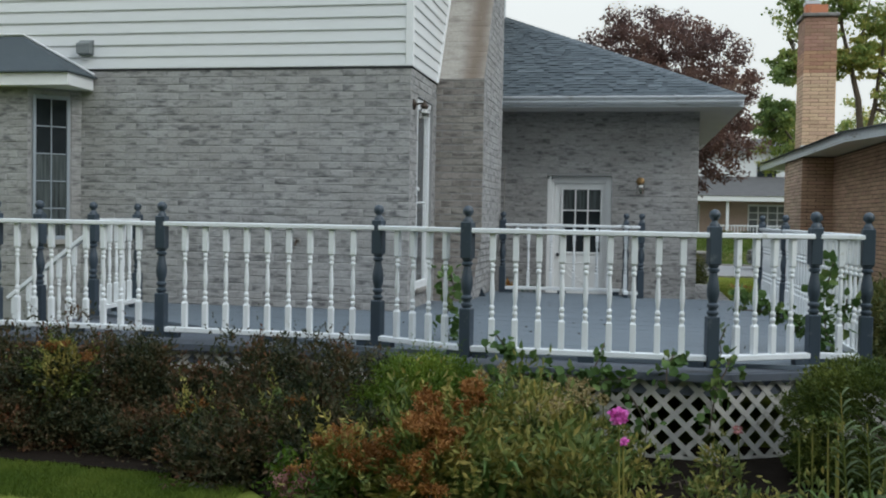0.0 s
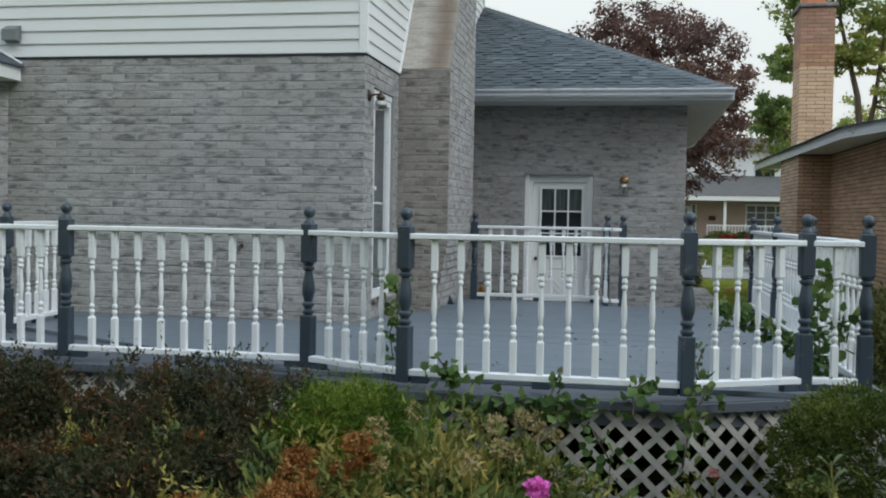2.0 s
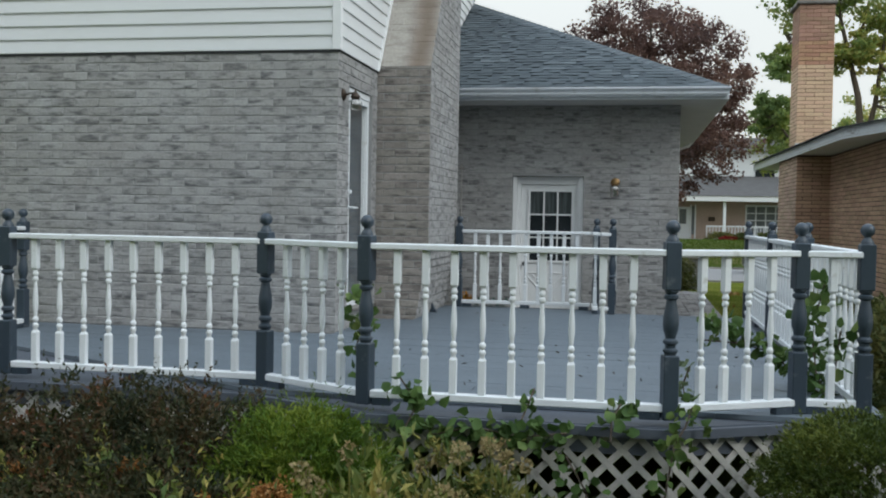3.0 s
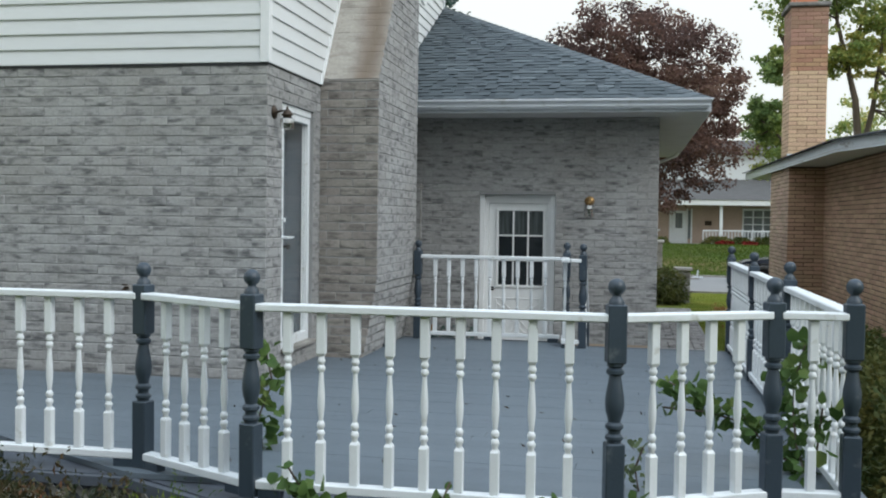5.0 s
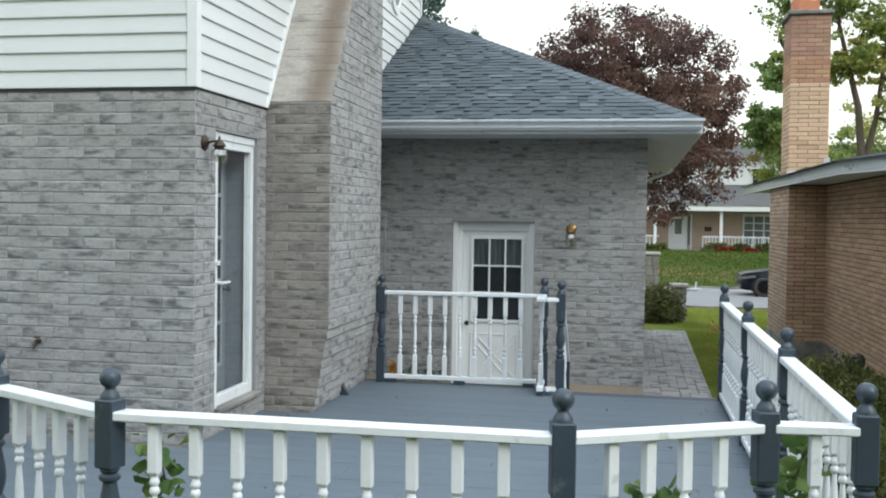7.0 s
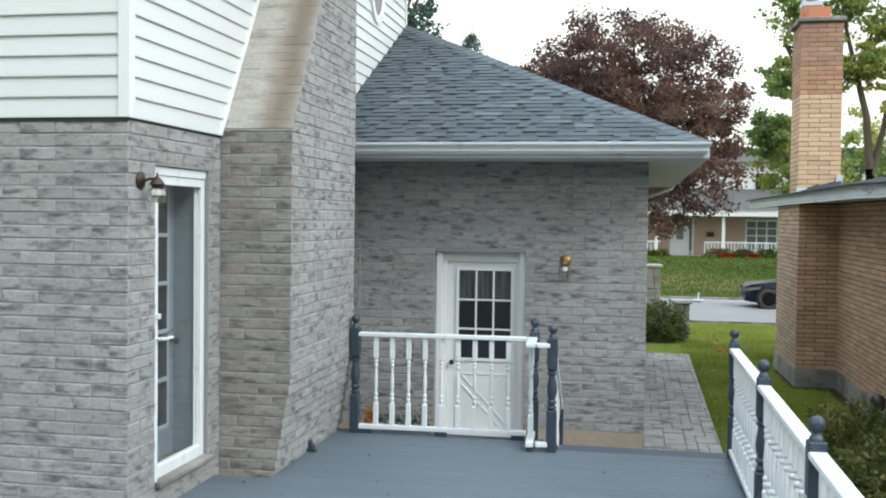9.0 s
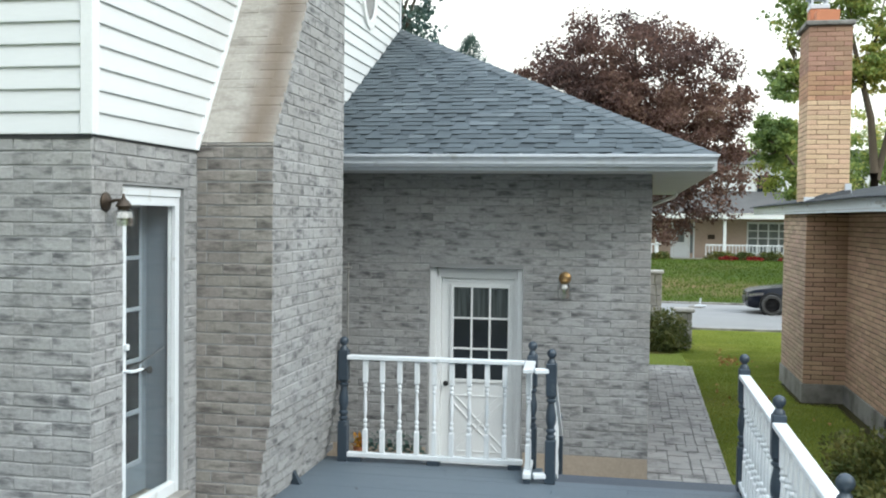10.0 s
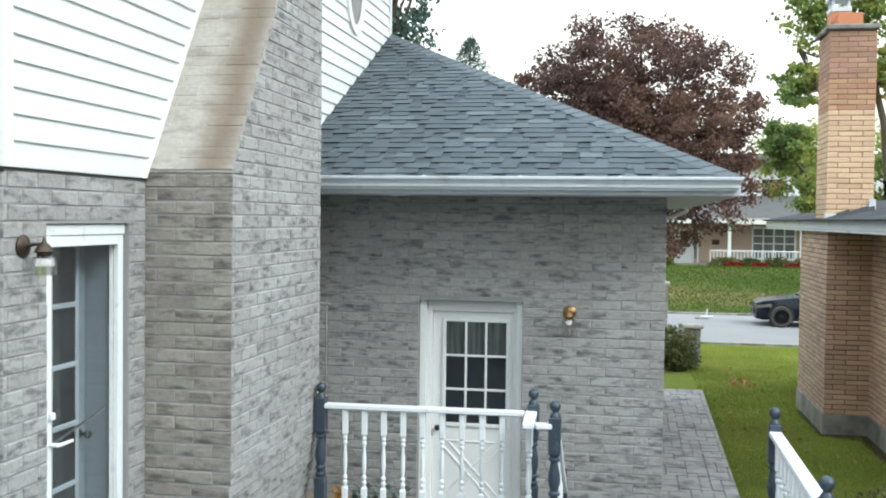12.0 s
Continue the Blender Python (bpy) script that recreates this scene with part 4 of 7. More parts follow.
part("closer", Mesh().tube([(-0.1, DOOR_Y0 + 0.06, 1.16, 0.008), (-0.11, DOOR_Y1 - 0.1, 1.29, 0.008)]), CHROME, pd, "pneumatic door closer", smooth=40)
part("sill", Mesh().cbox(-0.33, DOOR_Y0 - 0.0, DOOR_Z0 - 0.005, 0.05, DOOR_Y1 + 0.03, DOOR_Z0 + 0.029, 0.004), CONCRETE, pd, "grey door sill")

# ---- bay with the narrow window ----
bay_core = Mesh()
BY, BX, BC = -0.43, -4.475, -4.042
bay_core.prism([(-6.9, 0.0), (-6.9, BY), (BX, BY), (BC, -0.0)], GROUND - 0.1, 2.495)
bay = part("bay", bay_core, MORTAR, house, "brick bay with a narrow window under a small hip roof")
u = Vector((BC - BX, 0 - BY, 0))
m_bay = axes((BC, 0, 0), -u, (u.y, -u.x, 0))
later.append(lambda: brickwork(bay, m_bay, -0.01, 2.49, lambda z: (0.0, u.length), BRICK, [(0.12, 0.575, 0.66, 2.43)], seed=11))
m_bf = axes((BX, BY, 0), (-1, 0, 0), (0, -1, 0))
WX0, WX1, WZ0, WZ1 = 0.13, 0.52, 0.72, 2.42
later.append(lambda: brickwork(bay, m_bf, -0.01, 2.49, lambda z: (0.0, 2.0), BRICK, seed=12))
wf = Mesh()
for a, b, c, d in ((WX0 + 0.01, WX0 + 0.045, WZ0, WZ1), (WX1, WX1 + 0.035, WZ0, WZ1), (WX0 + 0.045, WX1, WZ1 - 0.045, WZ1), (WX0 + 0.045, WX1, WZ0, WZ0 + 0.045)):
    wf.cbox(a, 0.001, c, b, 0.03, d, 0.004, m_bay)
win = part("window", wf, GREYBAR, bay, "tall narrow window with pale bars")
bars = Mesh()
mid_x = (WX0 + 0.045 + WX1) / 2
bars.cbox(mid_x - 0.007, 0.004, WZ0 + 0.045, mid_x + 0.007, 0.016, WZ1 - 0.045, 0.003, m_bay)
for j in range(1, 5):
    zz = WZ0 + 0.045 + (WZ1 - WZ0 - 0.09) * j / 5
    bars.cbox(WX0 + 0.045, 0.0045, zz - 0.007, WX1, 0.0155, zz + 0.007, 0.003, m_bay)
part("muntin", bars, GREYBAR, win)
z_mid = WZ0 + 0.045 + (WZ1 - WZ0 - 0.09) * 3 / 5
part("pane", Mesh().box(WX0 + 0.045, 0.001, WZ0 + 0.045, WX1, 0.0035, z_mid, m_bay), PANE_CURTAIN, win, "dark pane with a pale curtain behind")
part("pane", Mesh().box(WX0 + 0.045, 0.001, z_mid, WX1, 0.0035, WZ1 - 0.045, m_bay), PANE, win, "dark pane")
part("sill", Mesh().cbox(WX0 - 0.03, 0.001, WZ0 - 0.06, WX1 + 0.07, 0.06, WZ0 - 0.001, 0.004, m_bay), CONCRETE, bay)
br = Mesh()
o0, o1, o2, o3 = (-7.0, -0.024), (-7.0, -0.6), (-3.86, -0.6), (-3.875, -0.024)
br.prism([o0, o1, o2, o3], 2.5, 2.64)
part("fascia", br, TRIM, bay, "white fascia of the bay roof")
rf = Mesh()
rf.add([(-7.0, -0.64, 2.642), (-3.83, -0.64, 2.642), (-3.83, -0.024, 2.642), (-7.0, -0.64, 2.66), (-3.83, -0.64, 2.66), (-3.83, -0.024, 2.66), (-4.8, -0.024, 3.16), (-7.0, -0.024, 3.16), (-7.0, -0.024, 2.642)],
       [(0, 1, 4, 3), (1, 2, 5, 4), (3, 4, 6, 7), (4, 5, 6), (0, 8, 2, 1), (8, 7, 6, 5, 2), (0, 3, 7, 8)])
part("flashing", Mesh().tube([(-3.86, -0.03, 2.69, 0.012), (-4.8, -0.03, 3.185, 0.012), (-7.0, -0.03, 3.185, 0.012)], 5), TRIM, bay)
part("roof", rf, SHINGLE, bay, "dark shingle roof of the bay")

# dryer vent on the siding, tap on the wall
vent = thing("dryer_vent", (-4.0, -0.03, 3.03), "grey plastic hooded vent on the white siding", "vent")
part("backplate", Mesh().cbox(-4.06, -0.034, 2.92, -3.87, -0.022, 3.1, 0.003), HOODGREY, vent)
part("hood", Mesh().add([(-4.045, -0.03, 3.095), (-3.885, -0.03, 3.095), (-3.88, -0.12, 3.05), (-4.05, -0.12, 3.05), (-4.05, -0.03, 2.925), (-3.88, -0.03, 2.925), (-3.88, -0.115, 2.935), (-4.05, -0.115, 2.935)],
                        [(0, 3, 2, 1), (3, 7, 6, 2), (0, 4, 7, 3), (1, 2, 6, 5), (4, 5, 6, 7), (0, 1, 5, 4)]), HOODGREY, vent)
tap = thing("garden_tap", (-1.3, 0, 0.76), "small brass garden tap on the brick wall", "tap")
part("valve", Mesh().tube([(-1.3, 0.0, 0.76, 0.016), (-1.3, -0.06, 0.76, 0.016), (-1.3, -0.085, 0.745, 0.014), (-1.3, -0.1, 0.71, 0.012)]), BRASS, tap, smooth=40)
part("handle", Mesh().lathe([(0.006, 0), (0.028, 0.004), (0.028, 0.012), (0.006, 0.016)], 10, Matrix.Translation((-1.3, -0.055, 0.785))), BRASS, tap, smooth=40)
part("bracket", Mesh().cbox(-1.335, -0.012, 0.735, -1.265, -0.001, 0.785, 0.003), CONCRETE, tap)

# ---- deck ----
deck = thing("deck", (1, -2, GROUND), "slate-blue painted wooden deck with an angled front and lattice skirt", "deck")
EDGE = [(-3.15, -3.2), (0.42, -3.2), (1.23, -3.625), (3.1, -3.625), (3.91, -3.2), (4.375, -3.2), (4.375, 2.97), (2.52, 2.97), (2.52, 3.4), (-3.15, 3.4)]
HULL = [(-3.15, -3.2), (0.42, -3.2), (1.23, -3.625), (3.1, -3.625), (3.91, -3.2), (4.375, -3.2), (4.375, 3.4), (-3.15, 3.4)]
W_PLANK = 0.141


def lay_planks():
    rng = random.Random(2)
    y = -3.66
    while y < 3.36:
        y1 = y + W_PLANK - 0.001
        runs = [(-3.15, 4.4)] if y1 < 0 else [(0.012 if y < CY0 - 0.15 or y > CY1 else CW - 0.14, 4.4 if y < 2.9 else 2.52)]
        for a, b in runs:
            x = a
            while x < b - 0.05:
                e = min(b, x + (rng.choice((2.4, 3.0, 3.6)) if x > a else rng.uniform(1.2, 3.6)))
                poly = clip([(x, y), (e - 0.003, y), (e - 0.003, y1), (x, y1)], HULL)
                if len(poly) >= 3:
                    dz = rng.uniform(-0.0006, 0.0006)
                    part("plank", Mesh().prism(poly, -0.03, dz), DECK, deck)
                x = e
        y += W_PLANK


later.append(lay_planks)
sub = Mesh()
sub.prism([(x * 0.985 + 0.02, y + (0.06 if y < 0 else -0.05)) for x, y in HULL], -0.2, -0.034)
part("deck_frame", sub, RIM, deck, "dark framing under the boards")
rim = Mesh()
for (ax, ay), (bx, by) in zip(EDGE[:6], EDGE[1:7]):
    d = Vector((bx - ax, by - ay, 0))
    m = axes((bx, by, 0), -d, (d.y, -d.x, 0))
    rim.box(-0.004, -0.03, -0.085, d.length + 0.004, 0.012, -0.032, m)
part("rim_board", rim, RIM, deck, "dark slate-blue rim board")
rb = Mesh()
rb.box(2.52, 2.955, -0.42, 4.36, 2.985, -0.032)
rb.box(0.5, 3.385, -0.42, 2.5, 3.415, -0.032)
part("rim_board", rb, RIM, deck)

# lattice skirt
LZ0, LZ1 = GROUND + 0.02, -0.087
for (ax, ay), (bx, by) in zip(EDGE[:6], EDGE[1:7]):
    d = Vector((bx - ax, by - ay, 0))
    L = d.length
    m = axes((bx, by, 0), -d, (d.y, -d.x, 0)) @ Matrix.Translation((0, -0.05, 0))
    panel = part("lattice_panel", Mesh().box(0, -0.03, LZ0 - 0.02, L, -0.006, LZ0 + 0.03, m), LATTICE, deck, "weathered white lattice panel")
    win_ = [(0.0, LZ0 + 0.03), (L, LZ0 + 0.03), (L, LZ1), (0.0, LZ1)]
    h = LZ1 - LZ0
    if ax > 4.3:
        continue
    for sgn, y0 in ((1, 0.0), (-1, -0.007)):
        x = -h + (0.03 if sgn > 0 else 0.11)
        while x < L + h:
            xa, xb = (x, x + h) if sgn > 0 else (x + h, x)
            wv = 0.028
            poly = clip([(xa - wv, LZ0), (xa + wv, LZ0), (xb + wv, LZ1), (xb - wv, LZ1)], win_)
            x += 0.17
            if len(poly) < 3:
                continue
            v = [m @ Vector((px, y0, pz)) for px, pz in poly] + [m @ Vector((px, y0 - 0.0065, pz)) for px, pz in poly]
            k = len(poly)
            s = Mesh().add(v, [tuple(range(k))[::-1], tuple(range(k, 2 * k))] + [(i, (i + 1) % k, k + (i + 1) % k, k + i) for i in range(k)])
            part("slat", s, LATTICE, panel)

# ---- railing posts ----
def railing_post():
    p = thing("railing_post", label="slate-blue turned wooden post with a ball finial", category="post", group="railing posts of the deck")
    s = Mesh()
    s.cbox(-0.045, -0.045, 0.0, 0.045, 0.045, 0.375, 0.006)
    s.cbox(-0.045, -0.045, 0.755, 0.045, 0.045, 1.035, 0.006)
    s.lathe([(0.034, 0.37), (0.034, 0.385), (0.043, 0.395), (0.043, 0.408), (0.03, 0.42), (0.031, 0.435), (0.044, 0.447), (0.043, 0.462), (0.03, 0.475), (0.034, 0.495), (0.043, 0.525), (0.0465, 0.56), (0.044, 0.6), (0.036, 0.645), (0.029, 0.685), (0.028, 0.695), (0.043, 0.708), (0.043, 0.722), (0.03, 0.733), (0.04, 0.744), (0.04, 0.757)], 18)
    ob = new("shaft", s.data("shaft", POST, 35))
    ob.parent = p
    f = Mesh()
    r = 0.0425
    prof = [(0.04, 1.03), (0.038, 1.045), (0.033, 1.058), (0.024, 1.068), (0.021, 1.076)] + [(max(0.002, r * math.sin(a)), 1.117 - r * math.cos(a)) for a in [0.55 + k * (math.pi - 0.55) / 9 for k in range(10)]]
    f.lathe(prof, 18)
    ob = new("finial", f.data("finial", POST, 50))
    ob.parent = p
    return p


POSTS = {"a0": (-3.05, -3.06), "a": (-1.472, -3.06), "b": (0.44, -3.06), "c": (1.25, -3.48), "d": (3.074, -3.475), "e": (3.85, -3.053), "f": (4.234, -3.02),
         "s2": (4.232, -0.98), "s3": (4.228, 1.03), "s4": (4.224, 3.03), "rl": (0.672, 3.245), "rr": (2.622, 2.892), "rm": (2.412, 3.37), "l1": (-2.89, -1.71), "l2": (-3.0, -0.58), "l0": (-2.9, -2.63)}
ANG = {"b": 13, "c": 13, "d": -13, "e": -13}
first = None
for key, (x, y) in POSTS.items():
    m = pose(x, y, 0.001, 0, 0, -ANG.get(key, 0) + {"a": 1.5, "s2": 2, "rl": -1}.get(key, 0))
    if first is None:
        first = railing_post()
        first.matrix_basis = m
    else:
        copy_thing(first, m)


def rail_baluster():
    s = Mesh()
    w = 0.0225
    for z0, z1, lo, hi in ((0.088, 0.312, 0, 1), (0.732, 0.952, 1, 0)):
        # square block whose turned end is rounded off
        s.cbox(-w, -w, z0 + 0.012 * lo, w, w, z1 - 0.012 * hi, 0.004)
        z = z1 if hi else z0
        s.prism([(-w, -w), (w, -w), (w, w), (-w, w)] if hi else [(-0.6 * w, -0.6 * w), (0.6 * w, -0.6 * w), (0.6 * w, 0.6 * w), (-0.6 * w, 0.6 * w)],
                min(z, z - 0.016 * hi + 0.0 * lo), z + 0.016 * lo,
                top=[(-0.6 * w, -0.6 * w), (0.6 * w, -0.6 * w), (0.6 * w, 0.6 * w), (-0.6 * w, 0.6 * w)] if hi else [(-w, -w), (w, -w), (w, w), (-w, w)])
    s.lathe([(0.015, 0.305), (0.015, 0.326), (0.0205, 0.336), (0.0215, 0.346), (0.018, 0.357), (0.0115, 0.364), (0.017, 0.371), (0.0205, 0.382), (0.0205, 0.392), (0.016, 0.402), (0.0115, 0.408), (0.014, 0.435), (0.0185, 0.475), (0.0195, 0.51), (0.0165, 0.57), (0.012, 0.63), (0.011, 0.652), (0.0175, 0.66), (0.021, 0.67), (0.018, 0.683), (0.0115, 0.69), (0.0175, 0.697), (0.021, 0.707), (0.018, 0.718), (0.015, 0.724), (0.015, 0.74)], 12)
    return s


BALUSTER = rail_baluster().data("baluster", WHITE, 35)


def railing(a, b, count, label="white wooden railing with turned balusters", first=None, gap=None):
    (ax, ay), (bx, by) = a, b
    d = Vector((bx - ax, by - ay, 0))
    L = d.length
    r = thing("railing", label=label, category="railing", group="railings of the deck")
    r.matrix_basis = axes((ax, ay, 0), d, (-d.y, d.x, 0))
    def own(name, mesh, mat=WHITE):
        ob = new(name, mesh.data(name, mat))
        ob.parent = r
    own("top_rail", Mesh().cbox(0.03, -0.045, 0.951, L - 0.03, 0.045, 0.99, 0.006))
    own("bottom_rail", Mesh().cbox(0.035, -0.035, 0.045, L - 0.035, 0.035, 0.089, 0.005))
    gap = gap or (L - 0.09) / (count + 1)
    first = first or 0.045 + gap
    for k in range(count):
        ob = new("baluster", BALUSTER)
        ob.parent = r
        ob.matrix_basis = pose(first + gap * k, 0, 0, 0, 0, random.uniform(-2, 2))
    for x in ([] if L < 0.3 else [0.11, L - 0.11] if L < 1 else [0.11, L / 2, L - 0.11]):
        own("foot_block", Mesh().cbox(x - 0.06, -0.03, -0.002, x + 0.06, 0.03, 0.046, 0.004), POST)
    return r


P = POSTS
railing(P["a0"], P["a"], 8)
railing(P["a"], P["b"], 9, first=0.215, gap=0.1856)
railing(P["b"], P["c"], 4)
railing(P["c"], P["d"], 9, first=0.195, gap=0.1765)
railing(P["d"], P["e"], 4)
railing(P["e"], P["f"], 1)
railing(P["f"], P["s2"], 10)
railing(P["s2"], P["s3"], 10)
railing(P["s3"], P["s4"], 10)
railing(P["rl"], (2.378, 3.3), 9)
railing((2.396, 3.375), (2.43, 2.775), 2, label="short white railing return at the top of the steps")
railing((2.446, 2.845), P["rr"], 0, label="short white rail between the return and a post")
railing(P["l1"], P["l2"], 5)
# ---- steps at the end of the deck ----
steps = thing("deck_steps", (-3.4, -2.15, GROUND), "slate-blue wooden steps down from the deck", "steps")
for k in range(3):
    part("tread", Mesh().cbox(-3.18 - 0.27 * (k + 1), -2.6, -0.19 * (k + 1), -3.16 - 0.27 * k, -1.74, -0.19 * (k + 1) + 0.035, 0.004), DECK, steps)
for y in (-2.62, -1.72):
    s = Mesh()
    s.add([(-3.16, y - 0.02, -0.06), (-3.16, y - 0.02, -0.34), (-4.05, y - 0.02, GROUND - 0.02), (-4.05, y - 0.02, GROUND + 0.12), (-3.16, y + 0.018, -0.06), (-3.16, y + 0.018, -0.34), (-4.05, y + 0.018, GROUND - 0.02), (-4.05, y + 0.018, GROUND + 0.12)],
          [(0, 3, 2, 1), (4, 5, 6, 7), (0, 1, 5, 4), (1, 2, 6, 5), (2, 3, 7, 6), (3, 0, 4, 7)])
    part("stringer", s, RIM, steps)
hr = thing("stair_railing", (-3.3, -1.71, 0), "white sloping stair railing with turned balusters", "railing")
ax0, az0, ax1, az1 = -2.93, 0.87, -3.85, 0.17
ang = math.atan2(az0 - az1, ax0 - ax1)
mm = Matrix.Translation((ax0, -1.71, az0)) @ Matrix.Rotation(math.pi, 4, "Z") @ Matrix.Rotation(ang, 4, "Y")
part("top_rail", Mesh().cbox(0, -0.04, -0.04, math.hypot(ax1 - ax0, az1 - az0), 0.04, 0.0, 0.005, mm), WHITE, hr)
for k in range(5):
    x = ax0 - 0.17 * (k + 1)
    ob = new("baluster", BALUSTER)
    ob.parent = hr
    ob.matrix_parent_inverse = Matrix.Translation(hr.location).inverted()
    ob.matrix_basis = pose(x, -1.71, az0 - 0.17 * (k + 1) * math.tan(ang) - 0.975)

hr = thing("stair_railing", (2.62, 3.4, SLAB), "white stair railing going down behind the end post", "railing")
for z0, z1 in ((0.87, 0.25), (0.12, -0.28)):
    d = Vector((0, 0.86, z1 - z0))
    part("rail", Mesh().cbox(0, -0.04, -0.04, d.length, 0.04, 0.0, 0.005, Matrix.Translation((2.628, 2.94, z0)) @ Matrix.Rotation(radians(90), 4, "Z") @ Matrix.Rotation(math.atan2(z0 - z1, 0.86), 4, "Y")), WHITE, hr)
for k in range(4):
    y = 3.06 + 0.17 * k
    z = 0.83 - 0.72 * (y - 2.94)
    part("baluster", Mesh().lathe([(0.016, z - 0.72), (0.019, z - 0.6), (0.012, z - 0.52), (0.02, z - 0.4), (0.012, z - 0.25), (0.019, z - 0.2), (0.016, z)], 10, Matrix.Translation((2.628, y, 0))), WHITE, hr, smooth=40)
part("post", Mesh().cbox(2.575, 3.8, SLAB - 0.01, 2.665, 3.89, 0.3, 0.006).lathe([(0.04, 0.298), (0.022, 0.34), (0.042, 0.38), (0.03, 0.42), (0.004, 0.43)], 14, Matrix.Translation((2.62, 3.845, 0))), POST, hr, "slate-blue post at the foot of the steps")

# ---- wall lamps ----
def wall_lamp(origin, out, label, metal=BRASS, drop=0.15):
    """A brass wall lamp with a ribbed glass shade hanging from an arm."""
    o, n = Vector(origin), Vector(out)
    lamp = thing("wall_lamp", origin, label, "lamp", "wall lamps")
    m = Matrix.Translation(o) @ n.to_track_quat("Z", "Y").to_matrix().to_4x4()
    part("backplate", Mesh().lathe([(0.062, 0.0), (0.062, 0.008), (0.05, 0.018), (0.03, 0.028), (0.012, 0.034)], 20, m), metal, lamp, smooth=40)
    up = Vector((0, 0, 1))
    pts = [o + n * 0.03, o + n * 0.07 + up * 0.012, o + n * 0.11 + up * 0.012]
    part("arm", Mesh().tube([(*p, 0.01) for p in pts]), metal, lamp, smooth=40)
    c = Matrix.Translation(o + n * 0.125)
    part("cap", Mesh().lathe([(0.05, -0.03), (0.052, -0.024), (0.034, 0.004), (0.022, 0.016), (0.012, 0.026), (0.006, 0.05), (0.001, 0.056)], 18, c), metal, lamp, smooth=40)
    part("collar", Mesh().lathe([(0.036, -0.05), (0.038, -0.046), (0.038, -0.029)], 18, c), metal, lamp, smooth=40)
    ribs = Mesh()
    for r0, z0, r1, z1 in ((0.037, -0.045, 0.06, -0.06), (0.06, -0.06, 0.067, -0.1), (0.067, -0.1, 0.063, -drop)):
        ribs.lathe([(r0, z0), (r1, z1)], 24, c, cap=False)
    gl_ = part("shade", ribs, GLASS_THIN, lamp, "clear bell glass shade", smooth=50)
    gl_.visible_shadow = False
    part("bulb", Mesh().lathe([(0.012, -0.045), (0.013, -0.055), (0.026, -0.077), (0.028, -0.09), (0.02, -0.105), (0.003, -0.112)], 14, c), FROSTED, lamp, "unlit frosted bulb", smooth=50)


wall_lamp((0.006, 0.165, 2.345), (1, 0, 0), "brass wall lamp with a clear glass shade beside the patio door")
wall_lamp((2.605, GY - 0.006, 1.665), (0, -1, 0), "small brass wall lamp with glass shade on garage wall", POLISHED, 0.2)

# ---- pots and plants behind the small railing ----
def pot_plant(x, y, z, r, h, mat, n, size, label, seed):
    p = thing("potted_plant", (x, y, z), label, "plant", "pots behind the railing")
    part("pot", Mesh().lathe([(r * 0.7, 0), (r * 0.95, h * 0.85), (r, h * 0.85), (r, h), (r * 0.88, h), (r * 0.86, h * 0.9)], 16, Matrix.Translation((x, y, z))), TERRACOTTA if seed != 3 else BLACK, p, smooth=40)
    rng = np.random.default_rng(seed)
    d = rng.normal(0, 1, (n, 3))
    d /= np.linalg.norm(d, axis=1, keepdims=True)
    q = np.array((x, y, z + h + r * 0.9)) + d * r * rng.uniform(0.4, 1.5, (n, 1)) * [1, 1, 1.2]
    leaves("foliage", q, d, size, mat, p, 0.7, 0.0, seed, kind="stuff")


pot_plant(0.69, 3.72, SLAB, 0.055, 0.45, L_YELLOWFLOWER, 70, 0.045, "terracotta pot of orange flowers by the railing post", 1)
for k, x in enumerate((0.72, 0.92, 1.1)):
    pot_plant(x, 4.35, SLAB, 0.1, 0.2, L_SPRUCE, 60, 0.06, "dark pot of reddish leaves at the garage wall", 3)

# pipe with brackets on the far side of the chimney
pp = thing("vent_pipe", (0.655, 3.42, 0), "thin white pipe standing behind the chimney", "pipe")
part("pipe", Mesh().tube([(0.655, 3.42, -0.4, 0.008), (0.655, 3.42, 1.84, 0.007)]), CONCRETE, pp, smooth=40)
for z in (1.78, 0.7):
    part("bracket", Mesh().cbox(0.61, 3.41, z, 0.685, 3.43, z + 0.018, 0.003), CONCRETE, pp)

# black garden lamp at the neighbour's footing
gl0 = thing("garden_lamp", (6.1, 5.9, -0.6), "small black garden lamp beside the brick wall", "lamp")
part("stake", Mesh().tube([(6.1, 5.9, -0.62, 0.02), (6.1, 5.9, -0.02, 0.02)]), BLACK, gl0, smooth=40)
part("head", Mesh().lathe([(0.05, -0.03), (0.085, 0.02), (0.09, 0.1), (0.06, 0.15), (0.01, 0.17)], 16, Matrix.Translation((6.1, 5.9, 0))), BLACK, gl0, smooth=40)
# ---- stone path and slab behind the deck ----
PATH_X0, PATH_Y1 = GX + 0.01, 13.3
slab = Mesh()
slab.box(0.3, 3.42, SLAB - 0.25, GX - 0.003, GY - 0.015, SLAB - 0.012)
slab.prism([(PATH_X0, 2.99), (4.32, 2.99), (4.4, PATH_Y1), (PATH_X0, PATH_Y1)], SLAB - 0.25, SLAB - 0.012)
path = solid("path", slab, STONEJOINT, "grey stamped stone path beside the garage", "path", kind="structure")


